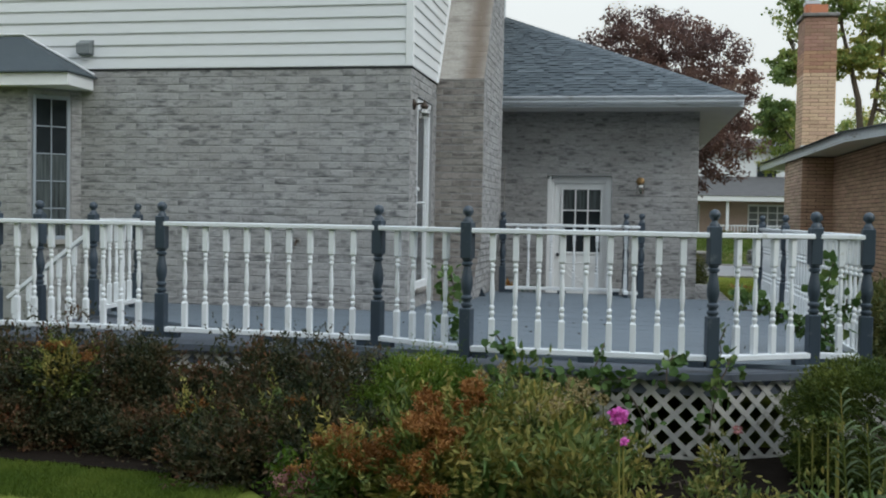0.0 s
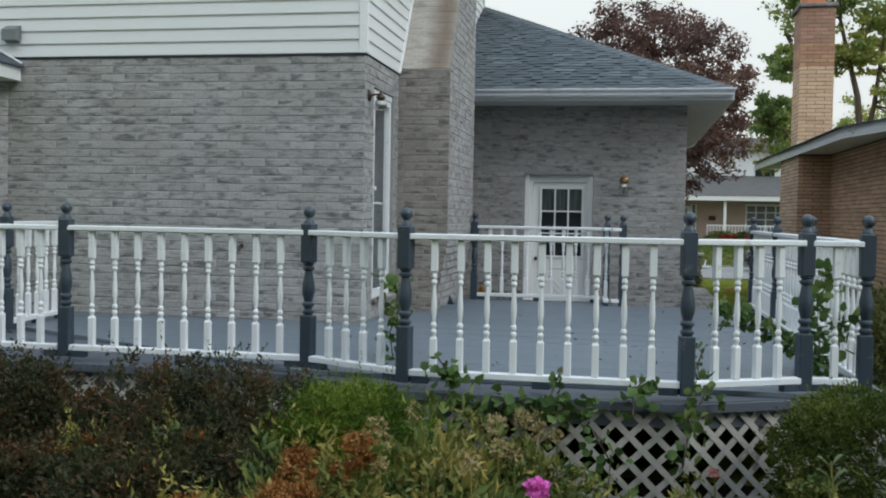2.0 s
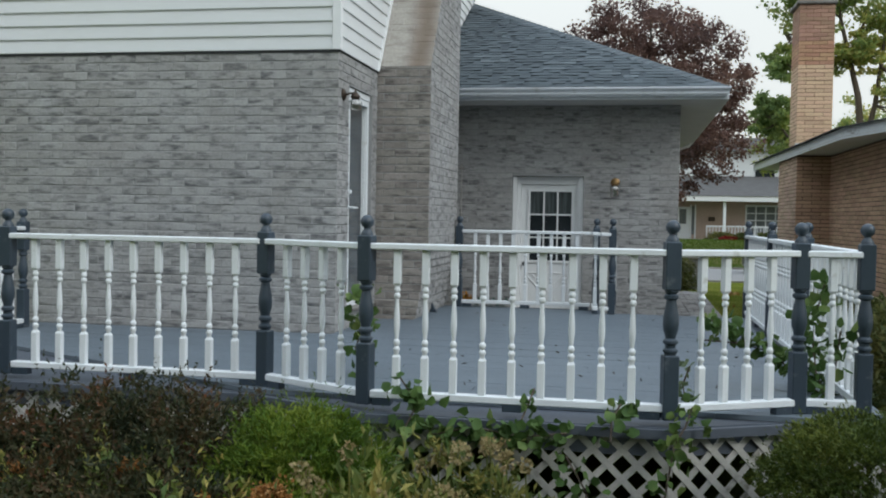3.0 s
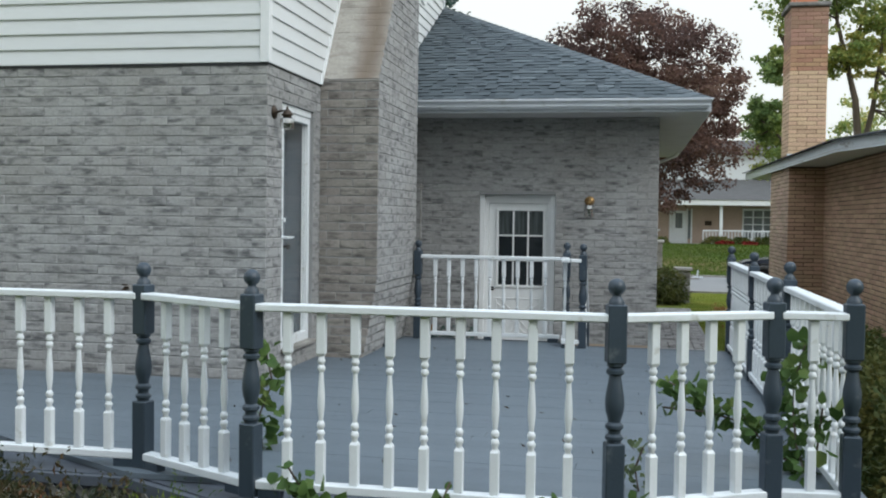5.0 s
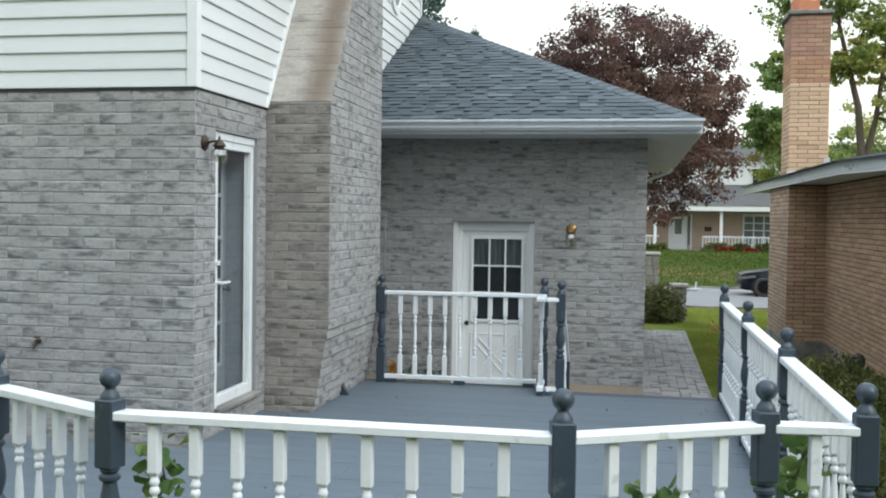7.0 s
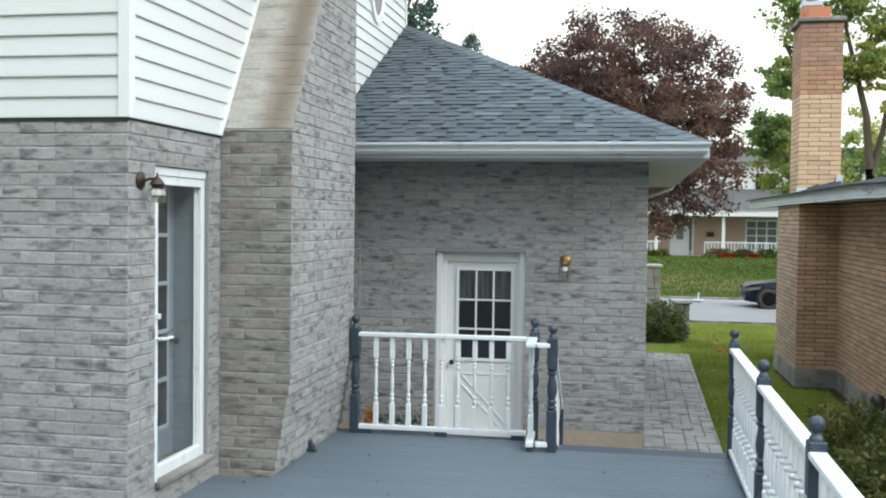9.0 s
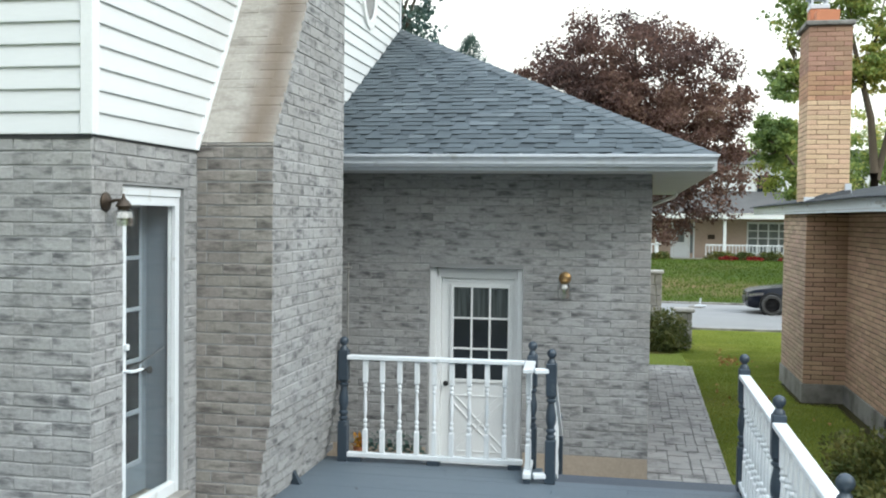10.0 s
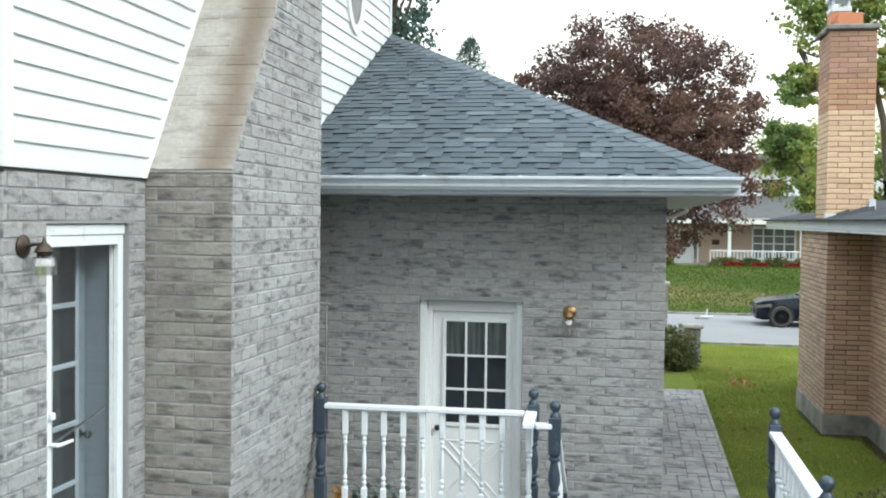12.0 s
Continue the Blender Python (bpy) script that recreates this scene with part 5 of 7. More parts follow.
def lay_stones():
    rng = random.Random(31)
    areas = [[(PATH_X0 + 0.005, 2.995), (4.315, 2.995), (4.395, PATH_Y1 - 0.02), (PATH_X0 + 0.005, PATH_Y1 - 0.02)], [(0.3, 3.43), (GX - 0.006, 3.43), (GX - 0.006, GY - 0.02), (0.3, GY - 0.02)]]
    for area in areas:
        x0, x1 = min(p[0] for p in area), max(p[0] for p in area)
        y0, y1 = min(p[1] for p in area), max(p[1] for p in area)
        # ashlar pattern: stones of one to three cells each way
        cell, taken = 0.12, set()
        nx, ny = int((x1 - x0) / cell) + 2, int((y1 - y0) / cell) + 2
        for j in range(ny):
            for i in range(nx):
                if (i, j) in taken:
                    continue
                w_, h_ = rng.choice(((1, 1), (2, 1), (1, 2), (2, 2), (3, 2), (2, 3), (2, 1)))
                while any((i + p, j) in taken for p in range(w_)):
                    w_ -= 1
                taken |= {(i + p, j + q) for p in range(w_) for q in range(h_)}
                xa, ya = x0 + i * cell, y0 + j * cell
                xb, yb = xa + w_ * cell - 0.011, ya + h_ * cell - 0.011
                wob = lambda: rng.uniform(-0.006, 0.006)
                poly = clip([(xa + wob(), ya + wob()), (xb + wob(), ya + wob()), (xb + wob(), yb + wob()), (xa + wob(), yb + wob())], area)
                if len(poly) < 3:
                    continue
                cx, cy = sum(p[0] for p in poly) / len(poly), sum(p[1] for p in poly) / len(poly)
                top = [(cx + (px - cx) * 0.965, cy + (py - cy) * 0.965) for px, py in poly]
                part("stone", Mesh().prism(poly, SLAB - 0.014, SLAB + rng.uniform(-0.004, 0.004), top=top), STONE, path)


later.append(lay_stones)

# ---- the street ----
street = Mesh().box(-200, 23.4, -0.95, 200, 31.9, -0.785)
solid("road", street, ASPHALT, "pale grey asphalt street", "road", kind="structure")
fl_ = Mesh()
fys = [32.1, 34, 36, 38, 40, 43, 46, 50, 54, 58]
fl_.add([(x, y, ground_height(x, y) + 0.012) for y in fys for x in (-120, 120)], [(2 * i, 2 * i + 1, 2 * i + 3, 2 * i + 2) for i in range(len(fys) - 1)])
solid("far_lawn", fl_, FARGRASS, "deep green lawn with brown patches across the street", "lawn", kind="structure", smooth=60)
kerb = Mesh()
kerb.box(-200, 31.9, -0.95, 200, 32.1, -0.72)
kerb.box(-200, 23.2, -0.95, 200, 23.4, -0.74)
solid("kerb", kerb, CONCRETE, "low concrete kerb of the street", "kerb", kind="structure")

# ---- neighbour's orange brick house ----
nb = thing("house", (7.5, 7, -0.8), "orange-brown brick bungalow with a low roof and a tall chimney", "house")
NXW, NXP, NYP = 6.51, 5.9, 10.44
core = Mesh()
core.box(NXW, -2.0, -0.22, NXW + 0.25, 12.0, 2.42)
wn_ = part("wall", core, ORANGE_MORTAR, nb, "orange-brown brick wall with dark joints")
core = Mesh()
core.box(NXP, NYP, -0.22, NXW - 0.003, NYP + 2.3, 2.42)
pier = part("chimney_breast", core, ORANGE_MORTAR, nb, "projecting brick chimney breast")
part("footing", Mesh().box(NXW - 0.025, -2.0, -0.95, NXW + 0.25, NYP - 0.03, -0.221), CONCRETE, nb, "grey concrete footing")
ft = Mesh()
ft.box(NXP - 0.025, NYP - 0.025, -0.95, NXW + 0.25, NYP + 2.32, -0.221)
part("footing", ft, CONCRETE, nb, "grey concrete footing")
LONG = (0.335, 0.0715, 0.011)
m_nw = axes((NXW, 2.0, 0), (0, 1, 0), (-1, 0, 0))
m_np = axes((NXW, NYP, 0), (-1, 0, 0), (0, -1, 0))
m_nl = axes((NXP, NYP, 0), (0, 1, 0), (-1, 0, 0))
later.append(lambda: brickwork(wn_, m_nw, -0.215, 2.4, lambda z: (0.0, NYP - 2.0), ORANGE_BRICK, seed=41, unit=LONG))
later.append(lambda: brickwork(pier, m_np, -0.215, 2.4, lambda z: (0.0, NXW - NXP + 0.006), ORANGE_BRICK, near=lambda x, z: True, seed=42, unit=LONG))
later.append(lambda: brickwork(pier, m_nl, -0.215, 2.4, lambda z: (0.0, 2.3), STACK_BRICK, seed=43, unit=LONG))
# eave
line = [(5.78, 16.3), (5.87, 6.2), (6.42, 4.0), (7.0, 1.0), (7.0, -2.5)]
fa = Mesh()
for (ax, ay), (bx, by) in zip(line, line[1:]):
    d = Vector((bx - ax, by - ay, 0))
    m = axes((ax, ay, 0), d, (-d.y, d.x, 0))
    fa = Mesh().box(0, -0.0, 2.4, d.length, 0.03, 2.56, m)
    part("fascia", fa, FASCIA, nb, "peeling pale blue-white fascia board")
    part("drip_board", Mesh().cbox(-0.01, 0.03, 2.515, d.length + 0.012, 0.052, 2.566, 0.004, m), FASCIA, nb, "flaking white drip board under the shingles")
sf = Mesh()
sf.prism(line[::1] + [(9.0, -2.5), (9.0, 16.3)], 2.425, 2.44)
part("soffit", sf, SOFFIT, nb)
rp = Mesh()
top = [(x - 0.075, y, 2.57) for x, y in line]
inn = [(11.0, y, 3.55) for x, y in line]
NROOF = surface("old_dark_shingle", (0.055, 0.06, 0.064), (0.035, 0.038, 0.042), scale=3, fine=60, rough=0.95, bump=0.01, bump_scale=12, fine_amount=0.4, spec=0.15, dark=(0.1, 0.1, 0.095), dark_at=0.6, dark_scale=2)
k = len(line)
rp.add(top + inn, [(i, i + 1, k + i + 1, k + i) for i in range(k - 1)])
rp.add([(x, y, z - 0.02) for x, y, z in top] + top, [(i, k + i, k + i + 1, i + 1) for i in range(k - 1)])
part("roof", rp, NROOF, nb, "low dark grey shingle roof")
for x0, y0, x1, y1 in ((6.8, 16.0, 15.0, 16.3), (14.8, -2.0, 15.0, 16.0), (6.8, -2.0, 14.8, -1.8)):
    part("wall", Mesh().box(x0, y0, -0.9, x1, y1, 2.42), ORANGE_BRICK, nb)
rp2 = Mesh().add([(11.0, -2.5, 3.55), (11.0, 16.3, 3.55), (15.6, 16.3, 2.55), (15.6, -2.5, 2.55)], [(0, 3, 2, 1)])
part("roof", rp2, NROOF, nb)
# stack
SX0, SX1, SY0, SY1, SZ1 = 5.9, 6.53, 10.6, 11.45, 5.3
stk = Mesh().box(SX0, SY0, 2.5, SX1, SY1, SZ1)
stack = part("chimney", stk, STACK_MORTAR, nb, "tall chimney of buff and orange brick")
m_sf = axes((SX1, SY0, 0), (-1, 0, 0), (0, -1, 0))
m_sl = axes((SX0, SY0, 0), (0, 1, 0), (-1, 0, 0))
BUFF_BRICK = surface("buff_brick", (0.66, 0.47, 0.31), (0.56, 0.385, 0.245), scale=3, fine=60, rough=0.85, bump=0.003, vary=0.1, hue=0.008)
AMBER_BRICK = surface("amber_brick", (0.5, 0.3, 0.18), (0.38, 0.215, 0.125), scale=3, fine=60, rough=0.85, bump=0.003, vary=0.15, hue=0.012)
RUST_BRICK = surface("rust_brick", (0.4, 0.245, 0.17), (0.3, 0.175, 0.12), scale=3, fine=60, rough=0.85, bump=0.003, vary=0.14, hue=0.012)
COURSE = 0.0752
bands = [(2.5, 2.5 + 22 * COURSE, BUFF_BRICK, 0.335), (2.5 + 22 * COURSE, 2.5 + 28 * COURSE, AMBER_BRICK, 0.262), (2.5 + 28 * COURSE, SZ1, RUST_BRICK, 0.262)]
for k, (z0, z1, mat, ln) in enumerate(bands):
    later.append(lambda k=k, z0=z0, z1=z1, mat=mat, ln=ln: brickwork(stack, m_sf, z0, z1, lambda z: (-0.006, SX1 - SX0 + 0.006), mat, near=lambda x, z: True, seed=44 + k, unit=(ln, COURSE, 0.009)))
    later.append(lambda k=k, z0=z0, z1=z1, mat=mat, ln=ln: brickwork(stack, m_sl, z0, z1, lambda z: (0, SY1 - SY0), mat, seed=48 + k, unit=(ln, COURSE, 0.009)))
cp = Mesh()
cp.cbox(SX0 - 0.06, SY0 - 0.06, SZ1 - 0.002, SX1 + 0.04, SY1 + 0.05, SZ1 + 0.07, 0.012)
part("cap", cp, CONCRETE, stack, "weathered concrete chimney cap")
def flue_liner(x0, y0, x1, y1, h):
    """A square clay liner, open at the top."""
    q = Mesh()
    for a, b, c, d in ((x0, y0, x1, y0 + 0.03), (x0, y1 - 0.03, x1, y1), (x0, y0 + 0.031, x0 + 0.03, y1 - 0.031), (x1 - 0.03, y0 + 0.031, x1, y1 - 0.031)):
        q.cbox(a, b, SZ1 + 0.06, c, d, SZ1 + h, 0.004)
    part("flue_liner", q, TERRACOTTA, stack, "orange clay flue liner")


flue_liner(6.02, SY0 + 0.1, 6.36, SY0 + 0.4, 0.26)
flue_liner(5.98, SY0 + 0.44, 6.26, SY0 + 0.74, 0.34)
part("flue_cap", Mesh().cbox(5.97, SY0 + 0.43, SZ1 + 0.342, 6.27, SY0 + 0.75, SZ1 + 0.42, 0.01), GUTTER, stack, "pale metal flue cap")
for x0, y0 in ((5.99, 0.45), (6.21, 0.45), (5.99, 0.69), (6.21, 0.69)):
    part("flue_post", Mesh().cbox(x0, SY0 + y0, SZ1 + 0.42, x0 + 0.04, SY0 + y0 + 0.04, SZ1 + 0.52, 0.004), GUTTER, stack)
part("flue_lid", Mesh().cbox(5.95, SY0 + 0.41, SZ1 + 0.52, 6.29, SY0 + 0.77, SZ1 + 0.56, 0.01), GUTTER, stack)
fl = Mesh()
for (x0, z0), (x1, z1) in (((SX0 - 0.02, 2.6), (SX0 + 0.32, 2.68)), ((SX0 + 0.32, 2.68), (SX1 + 0.02, 2.76))):
    fl.add([(x0, SY0 - 0.012, z0 - 0.12), (x1, SY0 - 0.012, z1 - 0.12), (x1, SY0 - 0.012, z1 + 0.05), (x0, SY0 - 0.012, z0 + 0.02), (x0, SY0 - 0.1, z0 - 0.1), (x1, SY0 - 0.1, z1 - 0.1)], [(4, 5, 2, 3), (0, 4, 3), (1, 2, 5)])
part("flashing", fl, BLACK, stack, "dark tar flashing at the roof")
for x0, z0, x1, z1 in ((SX0 - 0.03, 2.5, SX0 + 0.13, 2.66), (SX1 - 0.06, 2.62, SX1 + 0.035, 2.87)):
    part("flashing", Mesh().cbox(x0, SY0 - 0.03, z0, x1, SY0 - 0.014, z1, 0.003), GUTTER, stack, "bent pale metal flashing")

# ---- house across the street ----
FARPANE = surface("far_curtained_pane", (0.2, 0.22, 0.225), (0.1, 0.115, 0.12), scale=3, fine=20, rough=0.2, stretch=(1, 1, 0.2))
FARROOF = surface("far_roof_shingle", (0.12, 0.117, 0.115), (0.085, 0.083, 0.082), scale=2, fine=20, rough=0.95, spec=0.15)
fh = thing("house", (9, 60, -0.2), "low tan brick house with a white railed porch across the street", "house")
FY = 60.0
part("wall", Mesh().box(-6, FY, -0.6, 22, FY + 0.3, 2.6), FARBRICK, fh, "tan brick front wall")
part("porch_floor", Mesh().box(3.0, FY - 2.0, -0.6, 16, FY, -0.1), CONCRETE, fh)
part("steps", Mesh().box(5.2, FY - 2.7, -0.6, 7.4, FY - 2.0, -0.25), CONCRETE, fh)
part("fascia", Mesh().cbox(-6.5, FY - 2.35, 2.4, 22.5, FY - 2.2, 2.75, 0.02), TRIM, fh, "white porch fascia")
part("soffit", Mesh().box(-6.5, FY - 2.2, 2.55, 22.5, FY, 2.62), SOFFIT, fh)
part("roof", Mesh().add([(-6.8, FY - 2.4, 2.76), (22.8, FY - 2.4, 2.76), (20, FY + 3, 4.4), (-4, FY + 3, 4.4)], [(0, 1, 2, 3)]), FARROOF, fh, "grey shingle roof")
up_ = part("upper_storey", Mesh().box(2.0, FY + 2.5, 2.9, 24, FY + 9, 6.0), SIDING, fh, "white upper storey behind")
for x in (11.2, 13.8, 16.5):
    part("window", Mesh().cbox(x, FY + 2.44, 4.1, x + 1.3, FY + 2.5, 5.3, 0.02), PANE, up_)
part("roof", Mesh().add([(1.4, FY + 2.1, 6.0), (24.6, FY + 2.1, 6.0), (20, FY + 6, 7.2), (6, FY + 6, 7.2), (24.6, FY + 9.5, 6.0), (1.4, FY + 9.5, 6.0)], [(0, 1, 2, 3), (1, 4, 2), (5, 0, 3), (4, 5, 3, 2)]), FARROOF, fh, "grey hip roof")
for x in (-1.0, 1.4, 4.75, 8.83, 13.0, 16.0):
    part("porch_post", Mesh().cbox(x - 0.09, FY - 2.1, -0.15, x + 0.09, FY - 1.92, 2.42, 0.01), WHITE, fh, "white porch post")
for x0, x1 in ((-1.0, 5.0), (7.7, 16.0)):
    part("porch_rail", Mesh().cbox(x0, FY - 2.05, 0.74, x1, FY - 1.97, 0.82, 0.01), WHITE, fh, "white porch rail")
    part("porch_rail", Mesh().cbox(x0, FY - 2.05, -0.08, x1, FY - 1.97, -0.01, 0.01), WHITE, fh)
    x = x0
    while x < x1:
        part("picket", Mesh().box(x, FY - 2.03, -0.01, x + 0.05, FY - 1.99, 0.74), WHITE, fh)
        x += 0.2
fd = part("door", Mesh().cbox(5.85, FY - 0.06, -0.1, 6.75, FY - 0.002, 2.05, 0.01), WHITE, fh, "white front door with glass")
part("pane", Mesh().box(6.05, FY - 0.075, 0.9, 6.5, FY - 0.062, 1.9), FARPANE, fd)
part("door_frame", Mesh().cbox(5.65, FY - 0.05, -0.1, 5.84, FY - 0.002, 2.2, 0.01).cbox(6.76, FY - 0.05, -0.1, 6.86, FY - 0.002, 2.2, 0.01).cbox(7.05, FY - 0.05, -0.1, 7.15, FY - 0.002, 2.2, 0.01), WHITE, fd)
part("pane", Mesh().box(6.86, FY - 0.03, 0.2, 7.05, FY - 0.004, 2.1), FARPANE, fd)
part("mailbox", Mesh().cbox(7.95, FY - 0.1, 1.1, 8.4, FY - 0.002, 1.4, 0.02), BRASS, fh)
fw = part("window", Mesh().cbox(10.35, FY - 0.05, 0.2, 13.0, FY - 0.002, 2.25, 0.02), WHITE, fh, "wide white window with many panes")
for i in range(4):
    for j in range(4):
        part("pane", Mesh().box(10.45 + i * 0.63, FY - 0.07, 0.3 + j * 0.47, 10.99 + i * 0.63, FY - 0.052, 0.7 + j * 0.47), FARPANE, fw)
for x in (-0.5, 2.2):
    part("window", Mesh().cbox(x, FY - 0.05, 0.4, x + 1.4, FY - 0.002, 2.1, 0.02), PANE, fh)

nbed = Mesh().prism([(6.4, 5.0), (6.5, 5.0), (6.5, 10.4), (5.88, 10.4), (5.86, 12.2), (5.8, 12.2), (5.81, 10.36), (5.95, 10.24), (6.33, 10.12)], -0.75, -0.505)
solid("soil_strip", nbed, EARTH, "dark bare soil along the brick wall", "ground", kind="structure")

# ---- stone pillars by the drive ----
def stone_pillar(x, y, z, w, h, seed):
    rng = random.Random(seed)
    p = thing("stone_pillar", (x, y, z), "low grey stone pillar with a flat cap on the lawn", "pillar", "pillars by the drive")
    zz, rows = z - 0.1, 5
    for r in range(rows):
        h0 = (h + 0.1) / rows
        cut = x + rng.uniform(-0.3, 0.3) * w
        for a, b in ((x - w / 2, cut), (cut, x + w / 2)):
            part("stone", Mesh().cbox(a + 0.006, y - w / 2 + rng.uniform(-0.01, 0.01), zz, b - 0.006, y + w / 2, zz + h0 - 0.012, 0.012), CONCRETE, p)
        zz += h0
    part("cap", Mesh().cbox(x - w / 2 - 0.05, y - w / 2 - 0.05, z + h, x + w / 2 + 0.05, y + w / 2 + 0.05, z + h + 0.09, 0.02), STONE, p, "flat grey stone cap")


stone_pillar(4.5, 18.6, -0.74, 0.38, 0.85, 1)
stone_pillar(3.95, 24.6, -0.8, 0.4, 1.5, 2)
solid("drive", Mesh().prism([(-6, 19.5), (3.9, 19.9), (4.3, 23.4), (-6, 23.4)], -0.85, -0.745), CONCRETE, "pale concrete drive at the street", "drive", kind="structure")
solid("stone_slab", Mesh().cbox(5.25, 30.2, -0.79, 5.7, 30.6, -0.73, 0.02), CONCRETE, "small pale slab lying at the road edge", "stone")

# ---- parked car ----
GREYMETAL = surface("dark_grey_metal", (0.02, 0.02, 0.022), scale=20, rough=0.35, metal=0.6)


def car():
    c = thing("car", (9.5, 29.0, -0.785), "black parked saloon car with dark wheels", "car")
    z0 = -0.785
    # side outline along x from the nose, with widths
    prof = [(7.0, 0.3, 0.62, 0.56), (7.05, 0.23, 0.72, 0.72), (7.25, 0.2, 0.8, 0.84), (7.8, 0.19, 0.87, 0.9), (8.45, 0.19, 0.95, 0.9), (9.4, 0.2, 1.0, 0.9), (10.6, 0.2, 1.02, 0.9), (11.2, 0.22, 1.03, 0.88), (11.6, 0.3, 0.98, 0.8), (11.7, 0.45, 0.85, 0.7)]
    b = Mesh()
    vs, fs = [], []
    ring = 8
    for x, lo, hi, w in prof:
        for yy, zz in ((-w * 0.85, lo), (-w, lo + 0.15), (-w, (lo + hi) / 2 + 0.05), (-w * 0.86, hi), (w * 0.86, hi), (w, (lo + hi) / 2 + 0.05), (w, lo + 0.15), (w * 0.85, lo)):
            vs.append((x, 29.2 + yy, z0 + zz))
    for i in range(len(prof) - 1):
        fs += [(i * ring + k, i * ring + (k + 1) % ring, (i + 1) * ring + (k + 1) % ring, (i + 1) * ring + k) for k in range(ring)]
    fs += [tuple(range(ring))[::-1], tuple(range((len(prof) - 1) * ring, len(prof) * ring))]
    b.add(vs, [f[::-1] for f in fs])
    part("body", b, CARPAINT, c, smooth=40)
    cb = Mesh()
    cab = [(8.45, 0.98, 0.78), (9.25, 1.42, 0.62), (10.3, 1.45, 0.62), (11.25, 1.02, 0.76)]
    vs = []
    for x, z, w in cab:
        vs += [(x, 29.2 - w, z0 + z), (x, 29.2 + w, z0 + z)]
    vs += [(8.45, 29.2 - 0.8, z0 + 0.95), (11.25, 29.2 - 0.8, z0 + 0.95), (8.45, 30.0, z0 + 0.95), (11.25, 30.0, z0 + 0.95)]
    cb.add(vs, [(0, 2, 3, 1), (2, 4, 5, 3), (4, 6, 7, 5), (8, 9, 6, 4, 2, 0), (10, 1, 3, 5, 7, 11)])
    part("cabin", cb, PANE, c, "dark car windows")
    for x in (7.78, 10.75):
        for yy in (28.27, 30.13):
            s = -1 if yy < 29 else 1
            tm = Matrix.Translation((x, yy, z0 + 0.33)) @ Matrix.Rotation(radians(-90 * s), 4, "X")
            wh = part("wheel", Mesh().lathe([(0.225, -0.1), (0.31, -0.1), (0.33, -0.07), (0.33, 0.07), (0.31, 0.1), (0.235, 0.1), (0.225, 0.06)], 28, tm, cap=False), RUBBER, c, smooth=40)
            rimm = Mesh()
            rimm.lathe([(0.23, 0.07), (0.215, 0.085), (0.195, 0.06), (0.19, 0.0), (0.01, 0.0)], 24, tm, cap=False)
            for k in range(7):
                rimm.cbox(-0.02, 0.03, 0.05, 0.02, 0.21, 0.08, 0.004, tm @ Matrix.Rotation(k * 2 * math.pi / 7, 4, "Z"))
            rimm.lathe([(0.05, 0.05), (0.05, 0.085), (0.03, 0.09)], 12, tm)
            part("rim", rimm, GREYMETAL, wh, "dark grey spoked rim")
    for x in (7.78, 10.75):
        arch = Mesh()
        arch.lathe([(0.36, 0.0), (0.4, 0.0), (0.4, 0.012), (0.36, 0.012)], 28, Matrix.Translation((x, 28.302, z0 + 0.33)) @ Matrix.Rotation(radians(90), 4, "X"), cap=False)
        part("wheel_arch", arch, BLACK, c, smooth=40)
    part("grille", Mesh().cbox(6.985, 28.75, z0 + 0.36, 7.03, 29.65, z0 + 0.56, 0.01), BLACK, c, "black front grille")
    part("fog_lamp", Mesh().cbox(7.04, 28.52, z0 + 0.36, 7.1, 28.62, z0 + 0.42, 0.008), CHROME, c)
    part("sill_trim", Mesh().cbox(8.2, 28.29, z0 + 0.24, 10.35, 28.31, z0 + 0.29, 0.006), BLACK, c)
    part("headlight", Mesh().add([(7.05, 28.42, z0 + 0.58), (7.5, 28.27, z0 + 0.64), (7.52, 28.28, z0 + 0.74), (7.06, 28.42, z0 + 0.67)], [(0, 1, 2, 3)]), CHROME, c, "clear headlight")
    part("mirror", Mesh().cbox(8.85, 28.12, z0 + 1.02, 9.0, 28.4, z0 + 1.14, 0.03), CARPAINT, c)


car()
# ---- trees and shrubs ----
def ball_points(rng, n, c, r, shell=0.5, lumps=0.25, floor=None, seed=0, skirt=0.0, boxy=1.0):
    """Points in a lumpy ellipsoid, most of them near its skin, with the way out of it."""
    d = rng.normal(0, 1, (n, 3))
    d /= np.linalg.norm(d, axis=1, keepdims=True)
    k = rng.uniform(0, 1, n) ** (1 - shell) if shell < 1 else np.ones(n)
    if boxy < 1:
        # a clipped form, flat on top and upright at the sides
        d = np.sign(d) * np.abs(d) ** boxy
        d *= 0.9
    if skirt:
        # the lower half stays broad down to its hem
        h = np.linalg.norm(d[:, :2], axis=1, keepdims=True) + 1e-6
        low = d[:, 2:] < 0
        d[:, :2] *= np.where(low, h ** (-skirt), 1)
    ph = np.random.default_rng(seed + 77).uniform(0, 6.28, 9)
    lump = 1 + lumps * (np.sin(d[:, 0] * 5 + ph[0]) * np.sin(d[:, 1] * 5 + ph[1]) + 0.7 * np.sin(d[:, 2] * 7 + ph[2] + 3 * d[:, 0]) + 0.5 * np.sin(d[:, 0] * 13 + ph[3]) * np.sin(d[:, 1] * 11 + d[:, 2] * 12 + ph[4])) * 0.6
    p = np.array(c) + d * np.array(r) * (k * lump)[:, None]
    if floor is not None:
        keep = p[:, 2] > floor
        p, d = p[keep], d[keep]
    return p, d


